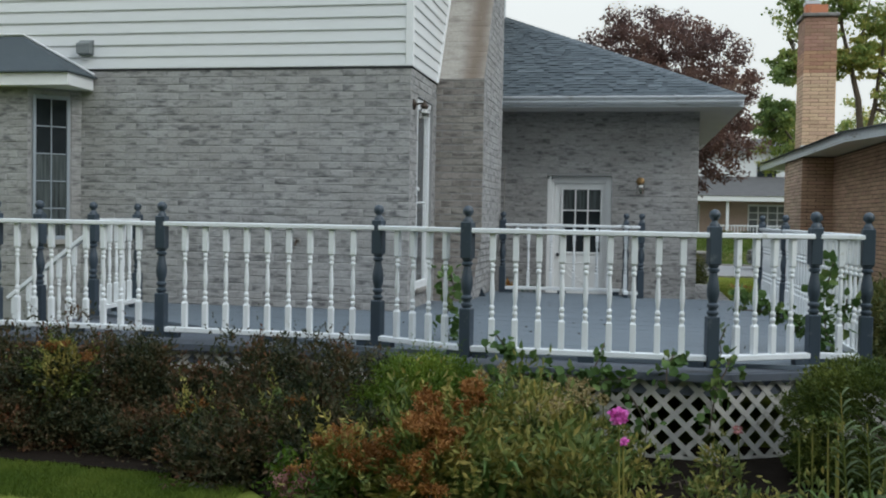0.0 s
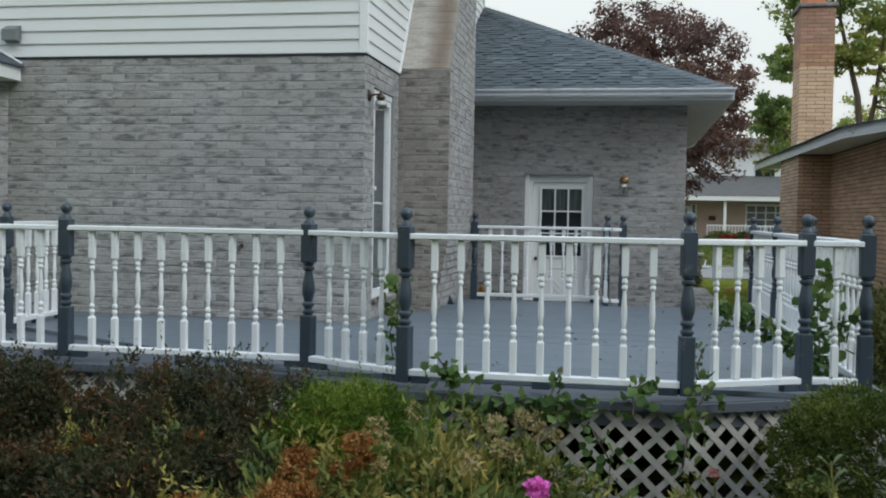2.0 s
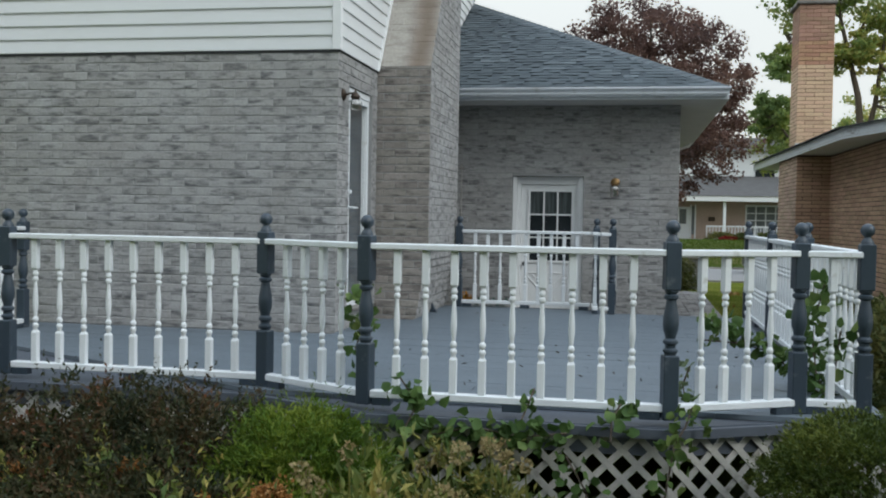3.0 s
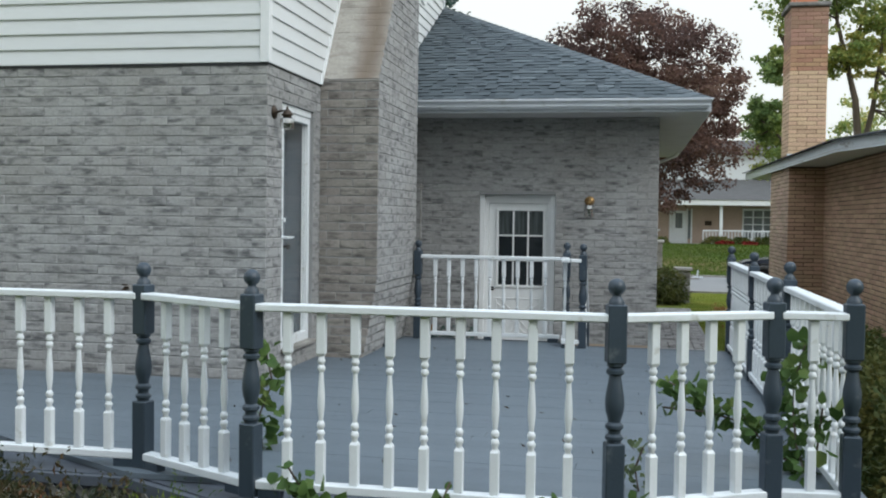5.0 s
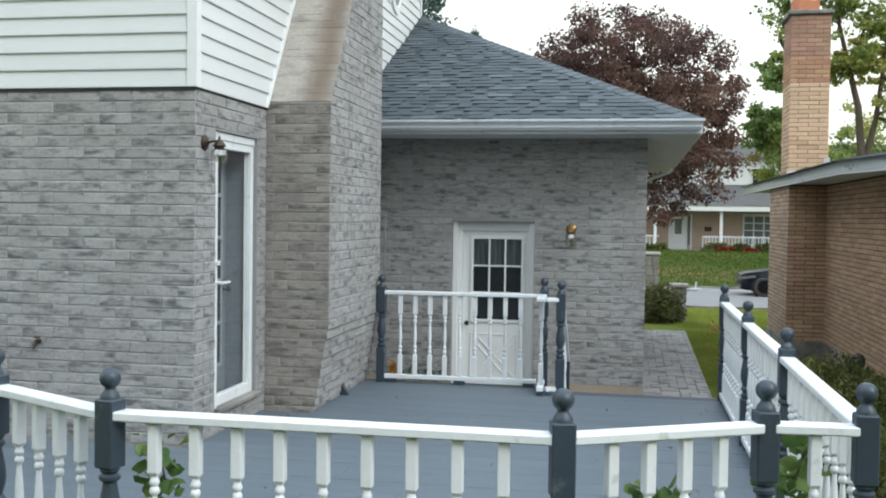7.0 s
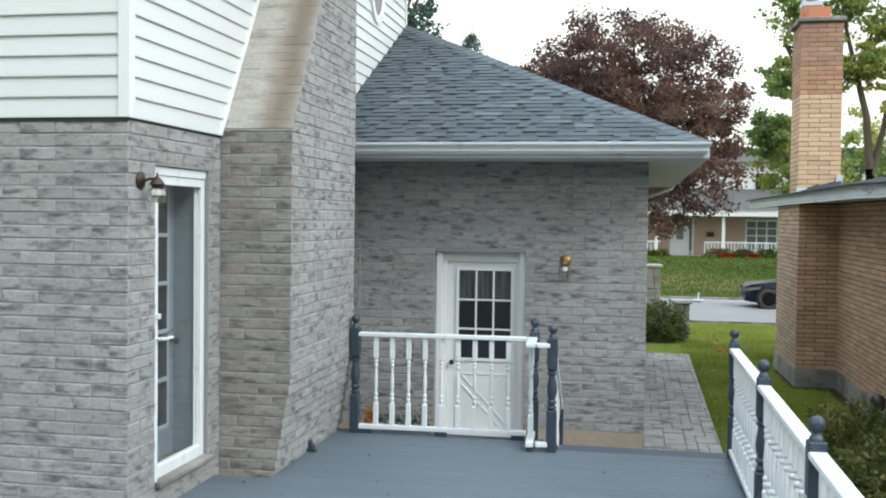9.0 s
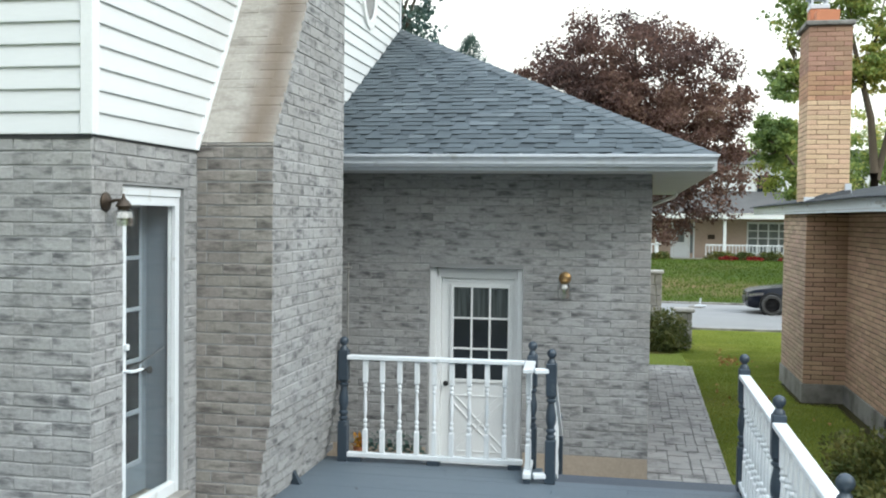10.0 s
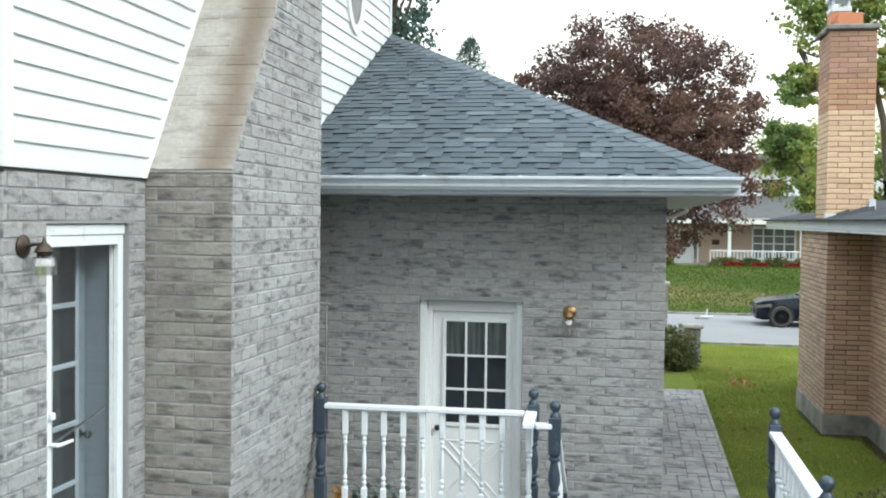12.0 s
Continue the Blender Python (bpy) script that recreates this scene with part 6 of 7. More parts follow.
def shrub(name, c, r, n, size, mat, label, seed, category="shrub", slim=0.5, lumps=0.25, shell=0.7, droop=0.1, group="", sprigs=0, tuft=0.0, boxy=1.0):
    rng = np.random.default_rng(seed)
    zf = ground_height(c[0], c[1])
    s = thing(name, (c[0], c[1], zf), label, category, group)
    rr = random.Random(seed)
    for k in range(7):
        a = rr.uniform(0, 6.28)
        top = (c[0] + r[0] * 0.6 * math.cos(a), c[1] + r[1] * 0.6 * math.sin(a), c[2] + r[2] * 0.4)
        st = Mesh().tube([(c[0] + 0.05 * math.cos(a), c[1] + 0.05 * math.sin(a), zf - 0.03, 0.012), ((c[0] + top[0]) / 2, (c[1] + top[1]) / 2, (zf + top[2]) / 2 + 0.05, 0.008), (*top, 0.003)], 5)
        part("stem", st, BARK, s)
    if tuft:
        # leaves gathered in tufts, with dark gaps between them
        heart, way = ball_points(rng, max(12, n // 26), c, r, shell, lumps, zf + 0.02, seed, 0.0, boxy)
        pick = np.repeat(np.arange(len(heart)), 26)
        b = rng.normal(0, 1, (len(pick), 3))
        p, d = heart[pick] + b * tuft * np.array([0.5, 0.5, 0.32]), way[pick] + b * 0.5 + [0, 0, 0.35]
        p[:, 2] = p[:, 2].clip(zf + 0.02)
    else:
        p, d = ball_points(rng, n, c, r, shell, lumps, zf + 0.02, seed)
    size = np.full(len(p), size)
    if sprigs:
        # shoots that stand out of the outline, leaves along them
        a, b = ball_points(rng, sprigs, c, np.array(r) * 0.95, 0.97, lumps, zf + 0.1, seed, 0.0, boxy)
        b = b * [0.5, 0.6, 0.3] + [0, -0.1, 0.55] + rng.normal(0, 0.25, (len(a), 3))
        t = np.linspace(0, 1, 9)
        ln = rng.uniform(0.06, 0.2, len(a))
        q = (a[:, None] + b[:, None] * (t[None, :, None] * ln[:, None, None])).reshape(-1, 3) + rng.normal(0, 0.009, (len(a) * 9, 3))
        p, d = np.concatenate([p, q]), np.concatenate([d, np.repeat(b, 9, 0)])
        size = np.concatenate([size, np.tile((1.15 - 0.5 * t), len(a)) * size[0]])
    leaves("foliage", p, d, size, mat, s, slim, droop, seed, kind="stuff")
    return s


def tree(name, base, crown, r, n_clump, per, size, mat, label, seed, trunk=0.2, clump=0.55, shell=0.62, lumps=0.3, fork=5, slim=0.75, skirt=0.0):
    rng = np.random.default_rng(seed)
    rr = random.Random(seed)
    t = thing(name, base, label, "tree")
    tr = Mesh()
    zc = crown[2] - r[2] * 0.35
    tr.tube([(base[0], base[1], base[2] - 0.1, trunk * 1.25), (base[0], base[1], base[2] + 0.4, trunk), ((base[0] + crown[0]) / 2 + 0.1, (base[1] + crown[1]) / 2, (base[2] + zc) / 2, trunk * 0.85), (crown[0], crown[1], zc, trunk * 0.6), (crown[0] + 0.1, crown[1], crown[2] + r[2] * 0.3, trunk * 0.25), (crown[0], crown[1], crown[2] + r[2] * 0.7, 0.02)], 10)
    part("trunk", tr, BARK, t, smooth=60)
    p, d = ball_points(rng, n_clump, crown, r, shell, lumps, base[2] + 0.8, seed, skirt)
    for k in range(fork * 5):
        e = p[k % len(p)]
        s0 = zc + rr.uniform(-0.3, 0.5) * r[2]
        s = Vector((crown[0] + (base[0] - crown[0]) * max(0, (zc - s0) / max(0.1, zc - base[2])), crown[1], min(s0, e[2])))
        m1 = s.lerp(Vector(e), 0.5) + Vector((rr.uniform(-0.2, 0.2), rr.uniform(-0.2, 0.2), 0.25))
        part("limb", Mesh().tube([(*s, trunk * 0.42), (*m1, trunk * 0.22), (*e, 0.015)], 6), BARK, t, smooth=60)
    reps = np.repeat(np.arange(len(p)), per)
    sc = clump * rng.uniform(0.6, 1.25, len(p))
    b = rng.normal(0, 1, (len(reps), 3))
    b *= rng.uniform(0.3, 1, (len(reps), 1)) / (np.linalg.norm(b, axis=1, keepdims=True) + 1e-9)
    q = p[reps] + b * sc[reps][:, None] * np.array([1.0, 1.0, 0.6])
    leaves("crown", q, d[reps] * 0.6 + rng.normal(0, 0.5, (len(reps), 3)), size, mat, t, slim, 0.4, seed + 1, kind="stuff")
    return t


def lobed_tree(name, stems, lobes, size, mat, label, seed):
    """A tree whose forked stems carry several separate masses of leaves."""
    rng = np.random.default_rng(seed)
    t = thing(name, stems[0][0][:3], label, "tree")
    for k, st in enumerate(stems):
        part("trunk" if k == 0 else "limb", Mesh().tube(st, 9), BARK, t, smooth=60)
    knots = np.array([p[:3] for st in stems for p in st[1:]])
    places, ways = [], []
    for k, (c, r, n_clump, per, clump) in enumerate(lobes):
        p, d = ball_points(rng, n_clump, c, r, 0.45, 0.35, None, seed + k)
        for e in p[:7]:
            s0 = knots[np.argmin(np.linalg.norm(knots - e, axis=1))]
            mid = (s0 + e) / 2 + rng.normal(0, 0.12, 3)
            part("branch", Mesh().tube([(*s0, 0.045), (*mid, 0.028), (*e, 0.01)], 5), BARK, t, smooth=60)
        reps = np.repeat(np.arange(len(p)), per)
        b = rng.normal(0, 1, (len(reps), 3))
        b *= rng.uniform(0.25, 1, (len(reps), 1)) / (np.linalg.norm(b, axis=1, keepdims=True) + 1e-9)
        places.append(p[reps] + b * clump * np.array([1.0, 1.0, 0.55]))
        ways.append(d[reps] * 0.6 + rng.normal(0, 0.4, (len(reps), 3)) + [0, 0, 0.2])
    leaves("crown", np.concatenate(places), np.concatenate(ways), size, mat, t, 0.85, 0.4, seed + 1, kind="stuff", broad=True)


tree("maple", (3.3, 20.6, -0.8), (2.98, 20.5, 4.62), (3.15, 2.75, 2.78), 760, 105, 0.09, L_PURPLE, "dark purple-leaved maple behind the garage", 5, trunk=0.22, clump=0.45, lumps=0.08, shell=0.6, skirt=0.6)
lobed_tree("maple", [[(8.95, 26, -0.8, 0.22), (8.9, 26, 3.0, 0.17), (8.8, 26, 6.5, 0.13), (8.6, 26.2, 9.5, 0.07), (8.4, 26.2, 12.0, 0.02)],
                     [(8.85, 26, 5.0, 0.1), (8.4, 26.1, 6.4, 0.07), (7.8, 26.2, 7.6, 0.03)], [(8.9, 26, 2.6, 0.1), (8.3, 25.9, 3.6, 0.06), (7.6, 25.8, 4.5, 0.03)]],
           [((8.2, 26.2, 8.6), (0.95, 1.0, 1.9), 84, 34, 0.40), ((7.9, 26.1, 6.6), (0.8, 0.8, 0.9), 40, 52, 0.3), ((7.55, 25.9, 4.75), (0.75, 0.7, 0.75), 55, 60, 0.3), ((8.3, 25.9, 3.4), (0.65, 0.6, 0.75), 60, 34, 0.33), ((9.3, 26.2, 3.6), (0.5, 0.6, 0.7), 28, 28, 0.33), ((8.7, 26.3, 11.0), (1.3, 1.2, 1.5), 72, 34, 0.43)],
           0.115, L_GREEN, "tall green tree turning yellow behind the chimney", 11)
lobed_tree("maple", [[(10.55, 27, -0.8, 0.163), (10.55, 27, 3.8, 0.136), (10.4, 27, 5.5, 0.109), (10.05, 27, 6.9, 0.082), (9.75, 27, 8.2, 0.061), (9.4, 27, 10.5, 0.020)],
                     [(10.6, 27, 3.6, 0.109), (10.95, 27, 5.2, 0.088), (11.1, 27, 6.5, 0.068), (11.4, 27, 9.5, 0.020)], [(10.1, 27, 6.7, 0.054), (10.5, 27, 8.0, 0.034), (10.8, 27, 9.6, 0.014)]],
           [((10.3, 26.8, 7.0), (1.0, 0.8, 0.8), 52, 55, 0.3), ((9.85, 27, 9.0), (0.8, 0.9, 1.2), 60, 31, 0.39), ((11.2, 27, 8.2), (1.0, 0.9, 1.1), 66, 31, 0.39), ((11.6, 26.8, 5.6), (0.7, 0.8, 0.9), 26, 50, 0.3), ((10.7, 27, 10.8), (1.7, 1.4, 1.3), 90, 31, 0.43), ((9.6, 27, 6.6), (0.35, 0.4, 0.5), 14, 25, 0.29)],
           0.115, L_GREEN, "tall green tree with bare forked stems turning yellow", 12)
tree("maple", (12.3, 45.0, -0.5), (10.5, 45.0, 5.7), (1.7, 1.8, 1.7), 70, 80, 0.16, L_LIME, "yellow-green young tree before the houses", 15, trunk=0.12, clump=0.7)
tree("maple", (16.0, 44.0, -0.6), (15.5, 44.0, 4.6), (3.2, 3.0, 3.0), 120, 80, 0.17, L_GREEN, "round green tree further down the street", 13, trunk=0.2, clump=0.8)
tree("ash_tree", (-2.6, 17.0, -0.7), (-2.3, 17.0, 7.2), (1.35, 1.4, 3.0), 90, 46, 0.14, L_SPRUCE, "dark green tree rising behind the roof", 14, trunk=0.15, clump=0.5)


def spruce(x, y, z, h, w, seed):
    rng = np.random.default_rng(seed)
    t = thing("spruce", (x, y, z), "dark green spruce top beyond the roofs", "tree")
    part("trunk", Mesh().tube([(x, y, z - 0.2, 0.25), (x, y, z + h * 0.6, 0.12), (x, y, z + h, 0.02)], 8), BARK, t)
    n = 4500
    k = rng.uniform(0.4, 1, n)
    ring = np.floor(k * 26) / 26 + 0.012 * rng.normal(0, 1, n)
    a = rng.uniform(0, 6.28, n)
    branch = np.round(a / 0.45) * 0.45 + rng.normal(0, 0.06, n)
    rad = w * (1 - ring).clip(0.01) ** 0.8 * rng.uniform(0.15, 1, n)
    p = np.stack([x + rad * np.cos(branch), y + rad * np.sin(branch), z + 1 + (h - 1) * ring - rad * 0.25], 1)
    leaves("needles", p, np.stack([np.cos(a), np.sin(a), 0 * a - 0.1], 1), 0.26, L_SPRUCE, t, 0.2, 0.2, seed, kind="stuff")


spruce(-5.1, 45.0, -0.4, 12.2, 6.0, 3)
spruce(-9.0, 52.0, -0.4, 10.0, 4.5, 4)

# spirea hedge along the deck
for k, (x, y, z, rx, ry, rz) in enumerate([(-3.6, -3.9, -0.34, 0.75, 0.5, 0.46), (-2.75, -3.85, -0.32, 0.6, 0.5, 0.44), (-2.1, -3.95, -0.34, 0.62, 0.5, 0.5), (-1.66, -3.95, -0.33, 0.46, 0.48, 0.47), (-0.9, -4.1, -0.62, 0.5, 0.46, 0.26), (-0.2, -3.9, -0.28, 0.46, 0.5, 0.45), (0.4, -4.0, -0.32, 0.5, 0.5, 0.43), (-1.7, -4.15, -0.55, 0.6, 0.35, 0.25), (-0.3, -4.4, -0.5, 0.55, 0.4, 0.3), (0.35, -4.6, -0.48, 0.5, 0.42, 0.34), (-1.0, -4.32, -0.64, 0.6, 0.24, 0.22), (-0.05, -4.8, -0.6, 0.45, 0.34, 0.28), (0.72, -4.72, -0.55, 0.4, 0.35, 0.32), (-2.0, -4.3, -0.6, 0.75, 0.26, 0.3), (-3.2, -4.3, -0.6, 0.75, 0.26, 0.3), (-1.2, -3.95, -0.5, 0.2, 0.16, 0.26), (-0.68, -3.9, -0.4, 0.2, 0.16, 0.3), (-1.2, -3.85, -0.35, 0.22, 0.3, 0.42), (-0.95, -3.9, -0.5, 0.25, 0.2, 0.3)]):
    shrub("spirea_bush", (x, y, z), (rx, ry, rz), 8000, 0.042, L_SPIREA, "dark green spirea bush with rusty red tips along the deck", 50 + k, slim=0.42, lumps=0.35, shell=0.5, group="spirea hedge", sprigs=170, tuft=0.09)
shrub("round_bush", (1.12, -4.25, -0.42), (0.52, 0.5, 0.53), 30000, 0.042, L_BOX, "rounded bright green bush in front of the deck", 60, slim=0.24, lumps=0.14, shell=0.72, sprigs=600, tuft=0.07)
shrub("round_bush", (4.42, -3.98, -0.3), (1.0, 0.5, 0.5), 52000, 0.03, L_DARKHEDGE, "broad clipped dark green bush beside the lattice", 61, slim=0.4, lumps=0.06, shell=0.85, sprigs=220, tuft=0.06, boxy=0.62)
# phlox and other perennials
for k, (x, y, z, rx, ry, rz, n) in enumerate([(1.95, -4, -0.460, 0.3, 0.26, 0.360, 1275), (2.25, -4.15, -0.460, 0.26, 0.24, 0.340, 900), (3.12, -4.15, -0.620, 0.14, 0.14, 0.200, 225), (2.5, -4.35, -0.600, 0.3, 0.2, 0.220, 675), (2.9, -4.4, -0.680, 0.28, 0.2, 0.100, 450), (3.2, -4.75, -0.680, 0.3, 0.2, 0.100, 375), (1.89, -5.9, -0.214, 0.21, 0.19, 0.486, 1767), (2.04, -6.28, -0.262, 0.27, 0.22, 0.438, 2046), (2.23, -6.6, -0.307, 0.22, 0.2, 0.393, 1674), (3.55, -6.3, -0.398, 0.15, 0.14, 0.302, 465), (1.8, -6.63, -0.290, 0.24, 0.19, 0.410, 1767), (3.32, -6.12, -0.382, 0.12, 0.13, 0.318, 465), (2.47, -6.67, -0.372, 0.2, 0.15, 0.328, 837), (2.12, -5.82, -0.272, 0.22, 0.17, 0.428, 1395)]):
    shrub("phlox", (x, y, z), (rx, ry, rz), int(n * 1.3), 0.06, L_PHLOX, "yellowing phlox clump in the flower bed", 70 + k, "flower", slim=0.34, lumps=0.5, shell=0.4, group="phlox clumps", sprigs=8, tuft=0.1)


def flower_cluster(name, c, r, n, size, mat, label, seed, flat=0.8):
    rng = np.random.default_rng(seed)
    f = thing(name, (c[0], c[1], GROUND), label, "flower")
    part("stalk", Mesh().tube([(c[0] + 0.03, c[1], GROUND, 0.006), (c[0] + 0.01, c[1], (GROUND + c[2]) / 2, 0.005), (c[0], c[1], c[2], 0.004)], 5), L_PHLOX, f)
    p, d = ball_points(rng, n, c, (r, r, r * flat), 0.8, 0.35, None, seed)
    leaves("blossom", p, d, size, mat, f, 0.9, 0.0, seed, kind="stuff")


flower_cluster("pink_phlox", (2.44, -6.82, 0.26), 0.036, 200, 0.02, L_PINK, "bright pink phlox bloom on a tall stalk", 80)
flower_cluster("pink_phlox", (3.2, -4.2, -0.3), 0.032, 50, 0.022, L_DUSTPINK, "faded pale pink phlox bloom before the lattice", 82)
flower_cluster("pink_phlox", (2.46, -6.8, 0.15), 0.017, 50, 0.018, L_PINK, "small fading pink phlox bloom", 81)
rb_ = random.Random(9)


def flowering_bush(c, r, heads, seed, n=2600, name="flowering_spirea", leaf=None, bloom=None, label="spirea bush with broad faded rust-orange flower heads"):
    """A low bush under broad flat panicles, each made of several small tufts."""
    rng = np.random.default_rng(seed)
    s = shrub(name, c, r, n, 0.05, leaf or L_PHLOX, label, seed, "shrub", slim=0.35, lumps=0.4, shell=0.4, group="flowering bushes", sprigs=120)
    for k in range(heads):
        a, e = rng.uniform(-0.3, 3.44), rng.uniform(0.25, 1.45)
        h = np.array(c) + np.array(r) * [math.cos(a) * math.cos(e), -abs(math.sin(a)) * math.cos(e), math.sin(e)] * 1.05
        w = rng.uniform(0.04, 0.07)
        tufts = h + rng.normal(0, 1, (9, 3)) * [w * 0.6, w * 0.6, w * 0.28]
        pts = np.repeat(tufts, 42, 0) + rng.normal(0, 1, (9 * 42, 3)) * w * 0.22
        leaves("flower_head", pts, np.tile([0, -0.3, 0.6], (len(pts), 1)), 0.014, bloom or L_RUST, s, 0.8, 0.0, seed + k, "" if bloom else "faded rust-orange flower head", "stuff")


flowering_bush((1.52, -6.54, -0.117), (0.19, 0.17, 0.383), 8, 90, 2600)
flowering_bush((1.77, -6.54, -0.106), (0.12, 0.12, 0.394), 4, 91, 1200)
flowering_bush((1.62, -6.77, -0.167), (0.22, 0.17, 0.333), 13, 92, 2600)
flowering_bush((1.23, -6.67, -0.199), (0.16, 0.14, 0.301), 6, 93, 1600)
flowering_bush((0.2, -4.5, -0.42), (0.25, 0.15, 0.24), 2, 94, 1200)
flowering_bush((-0.45, -4.42, -0.5), (0.25, 0.15, 0.22), 2, 95, 1200)
flowering_bush((-1.7, -4.2, -0.2), (0.25, 0.15, 0.26), 3, 96, 1200)
for k, (x, y, z) in enumerate([(0.95, -6.51, -0.26), (1.13, -6.58, -0.28), (1.33, -6.58, -0.29)]):
    flowering_bush((x, y, z - 0.12), (0.12, 0.11, 0.26), 4, 100 + k, 700, "sedum", L_BOX, L_DUSTPINK, "yellow-green sedum with flat dusty pink heads")
for k in range(9):
    x = 1.75 + rb_.random() * 0.8
    flower_cluster("spent_phlox", (x, -4.0 - rb_.random() * 0.3, -0.06 - 0.14 * rb_.random()), rb_.uniform(0.035, 0.06), 70, 0.022, L_BEIGE, "spent beige phlox flower head", 190 + k, 1.1)
for k in range(16):
    x = 1.72 + rb_.random() * 0.62
    flower_cluster("spent_phlox", (x, -5.9 - rb_.random() * 0.5, 0.34 - 0.34 * rb_.random() - 0.1 * (x - 1.7)), rb_.uniform(0.025, 0.042), 70, 0.017, L_BEIGE, "spent beige phlox flower head", 210 + k, 1.1)
for k, (x, y, z) in enumerate([(3.31, -6.21, 0.16), (3.37, -6.25, 0.19), (3.43, -6.17, 0.15), (3.26, -6.17, 0.08), (3.40, -6.29, 0.07)]):
    flower_cluster("spent_phlox", (x, y, z), 0.028, 60, 0.02, L_PHLOX, "yellow-green seed head on a thin stalk", 230 + k, 1.0)


def leafy_stalk(x, y, top, seed):
    """A tall stalk with pale leaves in pairs."""
    rr = random.Random(seed)
    s = thing("leafy_stalk", (x, y, GROUND), "tall stalk with pairs of pale narrow leaves", "plant", "leafy stalks")
    lean = rr.uniform(-0.1, 0.02)
    at = lambda z: (x + lean * (z - GROUND), y, z)
    part("stalk", Mesh().tube([(*at(GROUND - 0.02), 0.005), (*at((GROUND + top) / 2), 0.004), (*at(top), 0.0025)], 6), L_PHLOX, s)
    z = GROUND + 0.12
    while z < top:
        for side in (0, math.pi):
            a = side + rr.uniform(-1.1, 1.1)
            ln, p = rr.uniform(0.035, 0.085), at(z + rr.uniform(-0.02, 0.02))
            vs = []
            for t, w in ((0, 0.004), (0.35, 0.016), (0.7, 0.013), (1, 0.001)):
                q = (p[0] + math.cos(a) * ln * t, p[1] + math.sin(a) * ln * t * 0.6, p[2] + 0.07 * t - 0.03 * t * t)
                vs += [(q[0], q[1] - w, q[2] + w * 0.5), q, (q[0], q[1] + w, q[2] + w * 0.5)]
            part("leaf", Mesh().add(vs, [(3 * i + j, 3 * i + j + 1, 3 * i + j + 4, 3 * i + j + 3) for i in range(3) for j in (0, 1)]), L_PALE, s)
        z += 0.042


leafy_stalk(3.40, -6.81, 0.40, 1)
leafy_stalk(3.49, -6.74, 0.34, 2)
leafy_stalk(3.46, -6.91, 0.30, 3)
leafy_stalk(3.59, -6.81, 0.36, 4)


def lily(c, seed):
    rr = random.Random(seed)
    l = thing("daylily", (c[0], c[1], GROUND), "clump of long arching green leaves in the flower bed", "plant")
    for k in range(22):
        a = rr.uniform(0, 6.28)
        ln = rr.uniform(0.35, 0.6)
        pts = []
        for t in (0, 0.25, 0.5, 0.75, 1.0):
            rad = ln * t * 0.75
            pts.append((c[0] + rad * math.cos(a), c[1] + rad * math.sin(a), GROUND + c[2] * (1.9 * t - 1.2 * t * t) + 0.02, 0.016 * (1 - t) ** 0.6 + 0.001))
        s = Mesh()
        vs = []
        sx, sy = -math.sin(a), math.cos(a)
        for x, y, z, w in pts:
            vs += [(x - sx * w, y - sy * w, z + w * 0.4), (x, y, z), (x + sx * w, y + sy * w, z + w * 0.4)]
        s.add(vs, [(3 * i + j, 3 * i + j + 1, 3 * i + j + 4, 3 * i + j + 3) for i in range(4) for j in (0, 1)])
        part("leaf", s, L_IVY, l)


lily((1.86, -6.55, 0.95), 1)
lily((1.7, -6.4, 0.9), 2)
lily((3.5, -6.7, 0.8), 3)


def vine(name, pts, n, spread, size, label, seed, mat=L_IVY):
    rng = np.random.default_rng(seed)
    v = thing(name, pts[0], label, "vine")
    part("stem", Mesh().tube([(*p, 0.006) for p in pts], 5), BARK, v, smooth=60)
    a = np.array(pts, float)
    k = rng.uniform(0, len(a) - 1, n)
    i = k.astype(int).clip(0, len(a) - 2)
    q = a[i] + (a[i + 1] - a[i]) * (k - i)[:, None] + rng.normal(0, 1, (n, 3)) * spread
    leaves("foliage", q, rng.normal(0, 0.5, (n, 3)) + [0, -0.4, 0.1], size * 0.95, mat, v, 0.85, 0.35, seed, kind="stuff", broad=True)


vine("vine", [(1.5, -3.75, -0.5), (1.55, -3.72, -0.1), (1.62, -3.66, 0.05), (1.5, -3.62, 0.2)], 70, (0.07, 0.04, 0.05), 0.085, "green vine climbing over the deck edge", 1)
vine("vine", [(1.7, -3.72, -0.12), (1.95, -3.7, -0.06), (2.25, -3.7, -0.1), (2.5, -3.68, -0.07)], 110, (0.05, 0.03, 0.05), 0.085, "green vine trailing along the deck edge", 2)
vine("vine", [(2.2, -3.7, -0.1), (2.26, -3.6, 0.05), (2.3, -3.56, 0.16)], 14, (0.04, 0.03, 0.03), 0.07, "small vine shoot at the railing foot", 3)
vine("vine", [(2.75, -3.72, -0.1), (2.75, -3.66, 0.02), (2.8, -3.6, 0.1)], 34, (0.06, 0.03, 0.04), 0.075, "small vine shoot at the railing foot", 4)
vine("vine", [(3.05, -3.75, -0.4), (3.1, -3.7, -0.1), (3.16, -3.66, 0.0), (3.2, -3.6, 0.1)], 52, (0.06, 0.04, 0.05), 0.075, "green vine climbing the corner post", 5)
vine("vine", [(0.94, -2.5, 0.0), (0.9, -2.45, 0.2), (0.97, -2.42, 0.4), (0.93, -2.42, 0.58)], 74, (0.07, 0.05, 0.05), 0.085, "green vine standing on the deck near a railing post", 6)
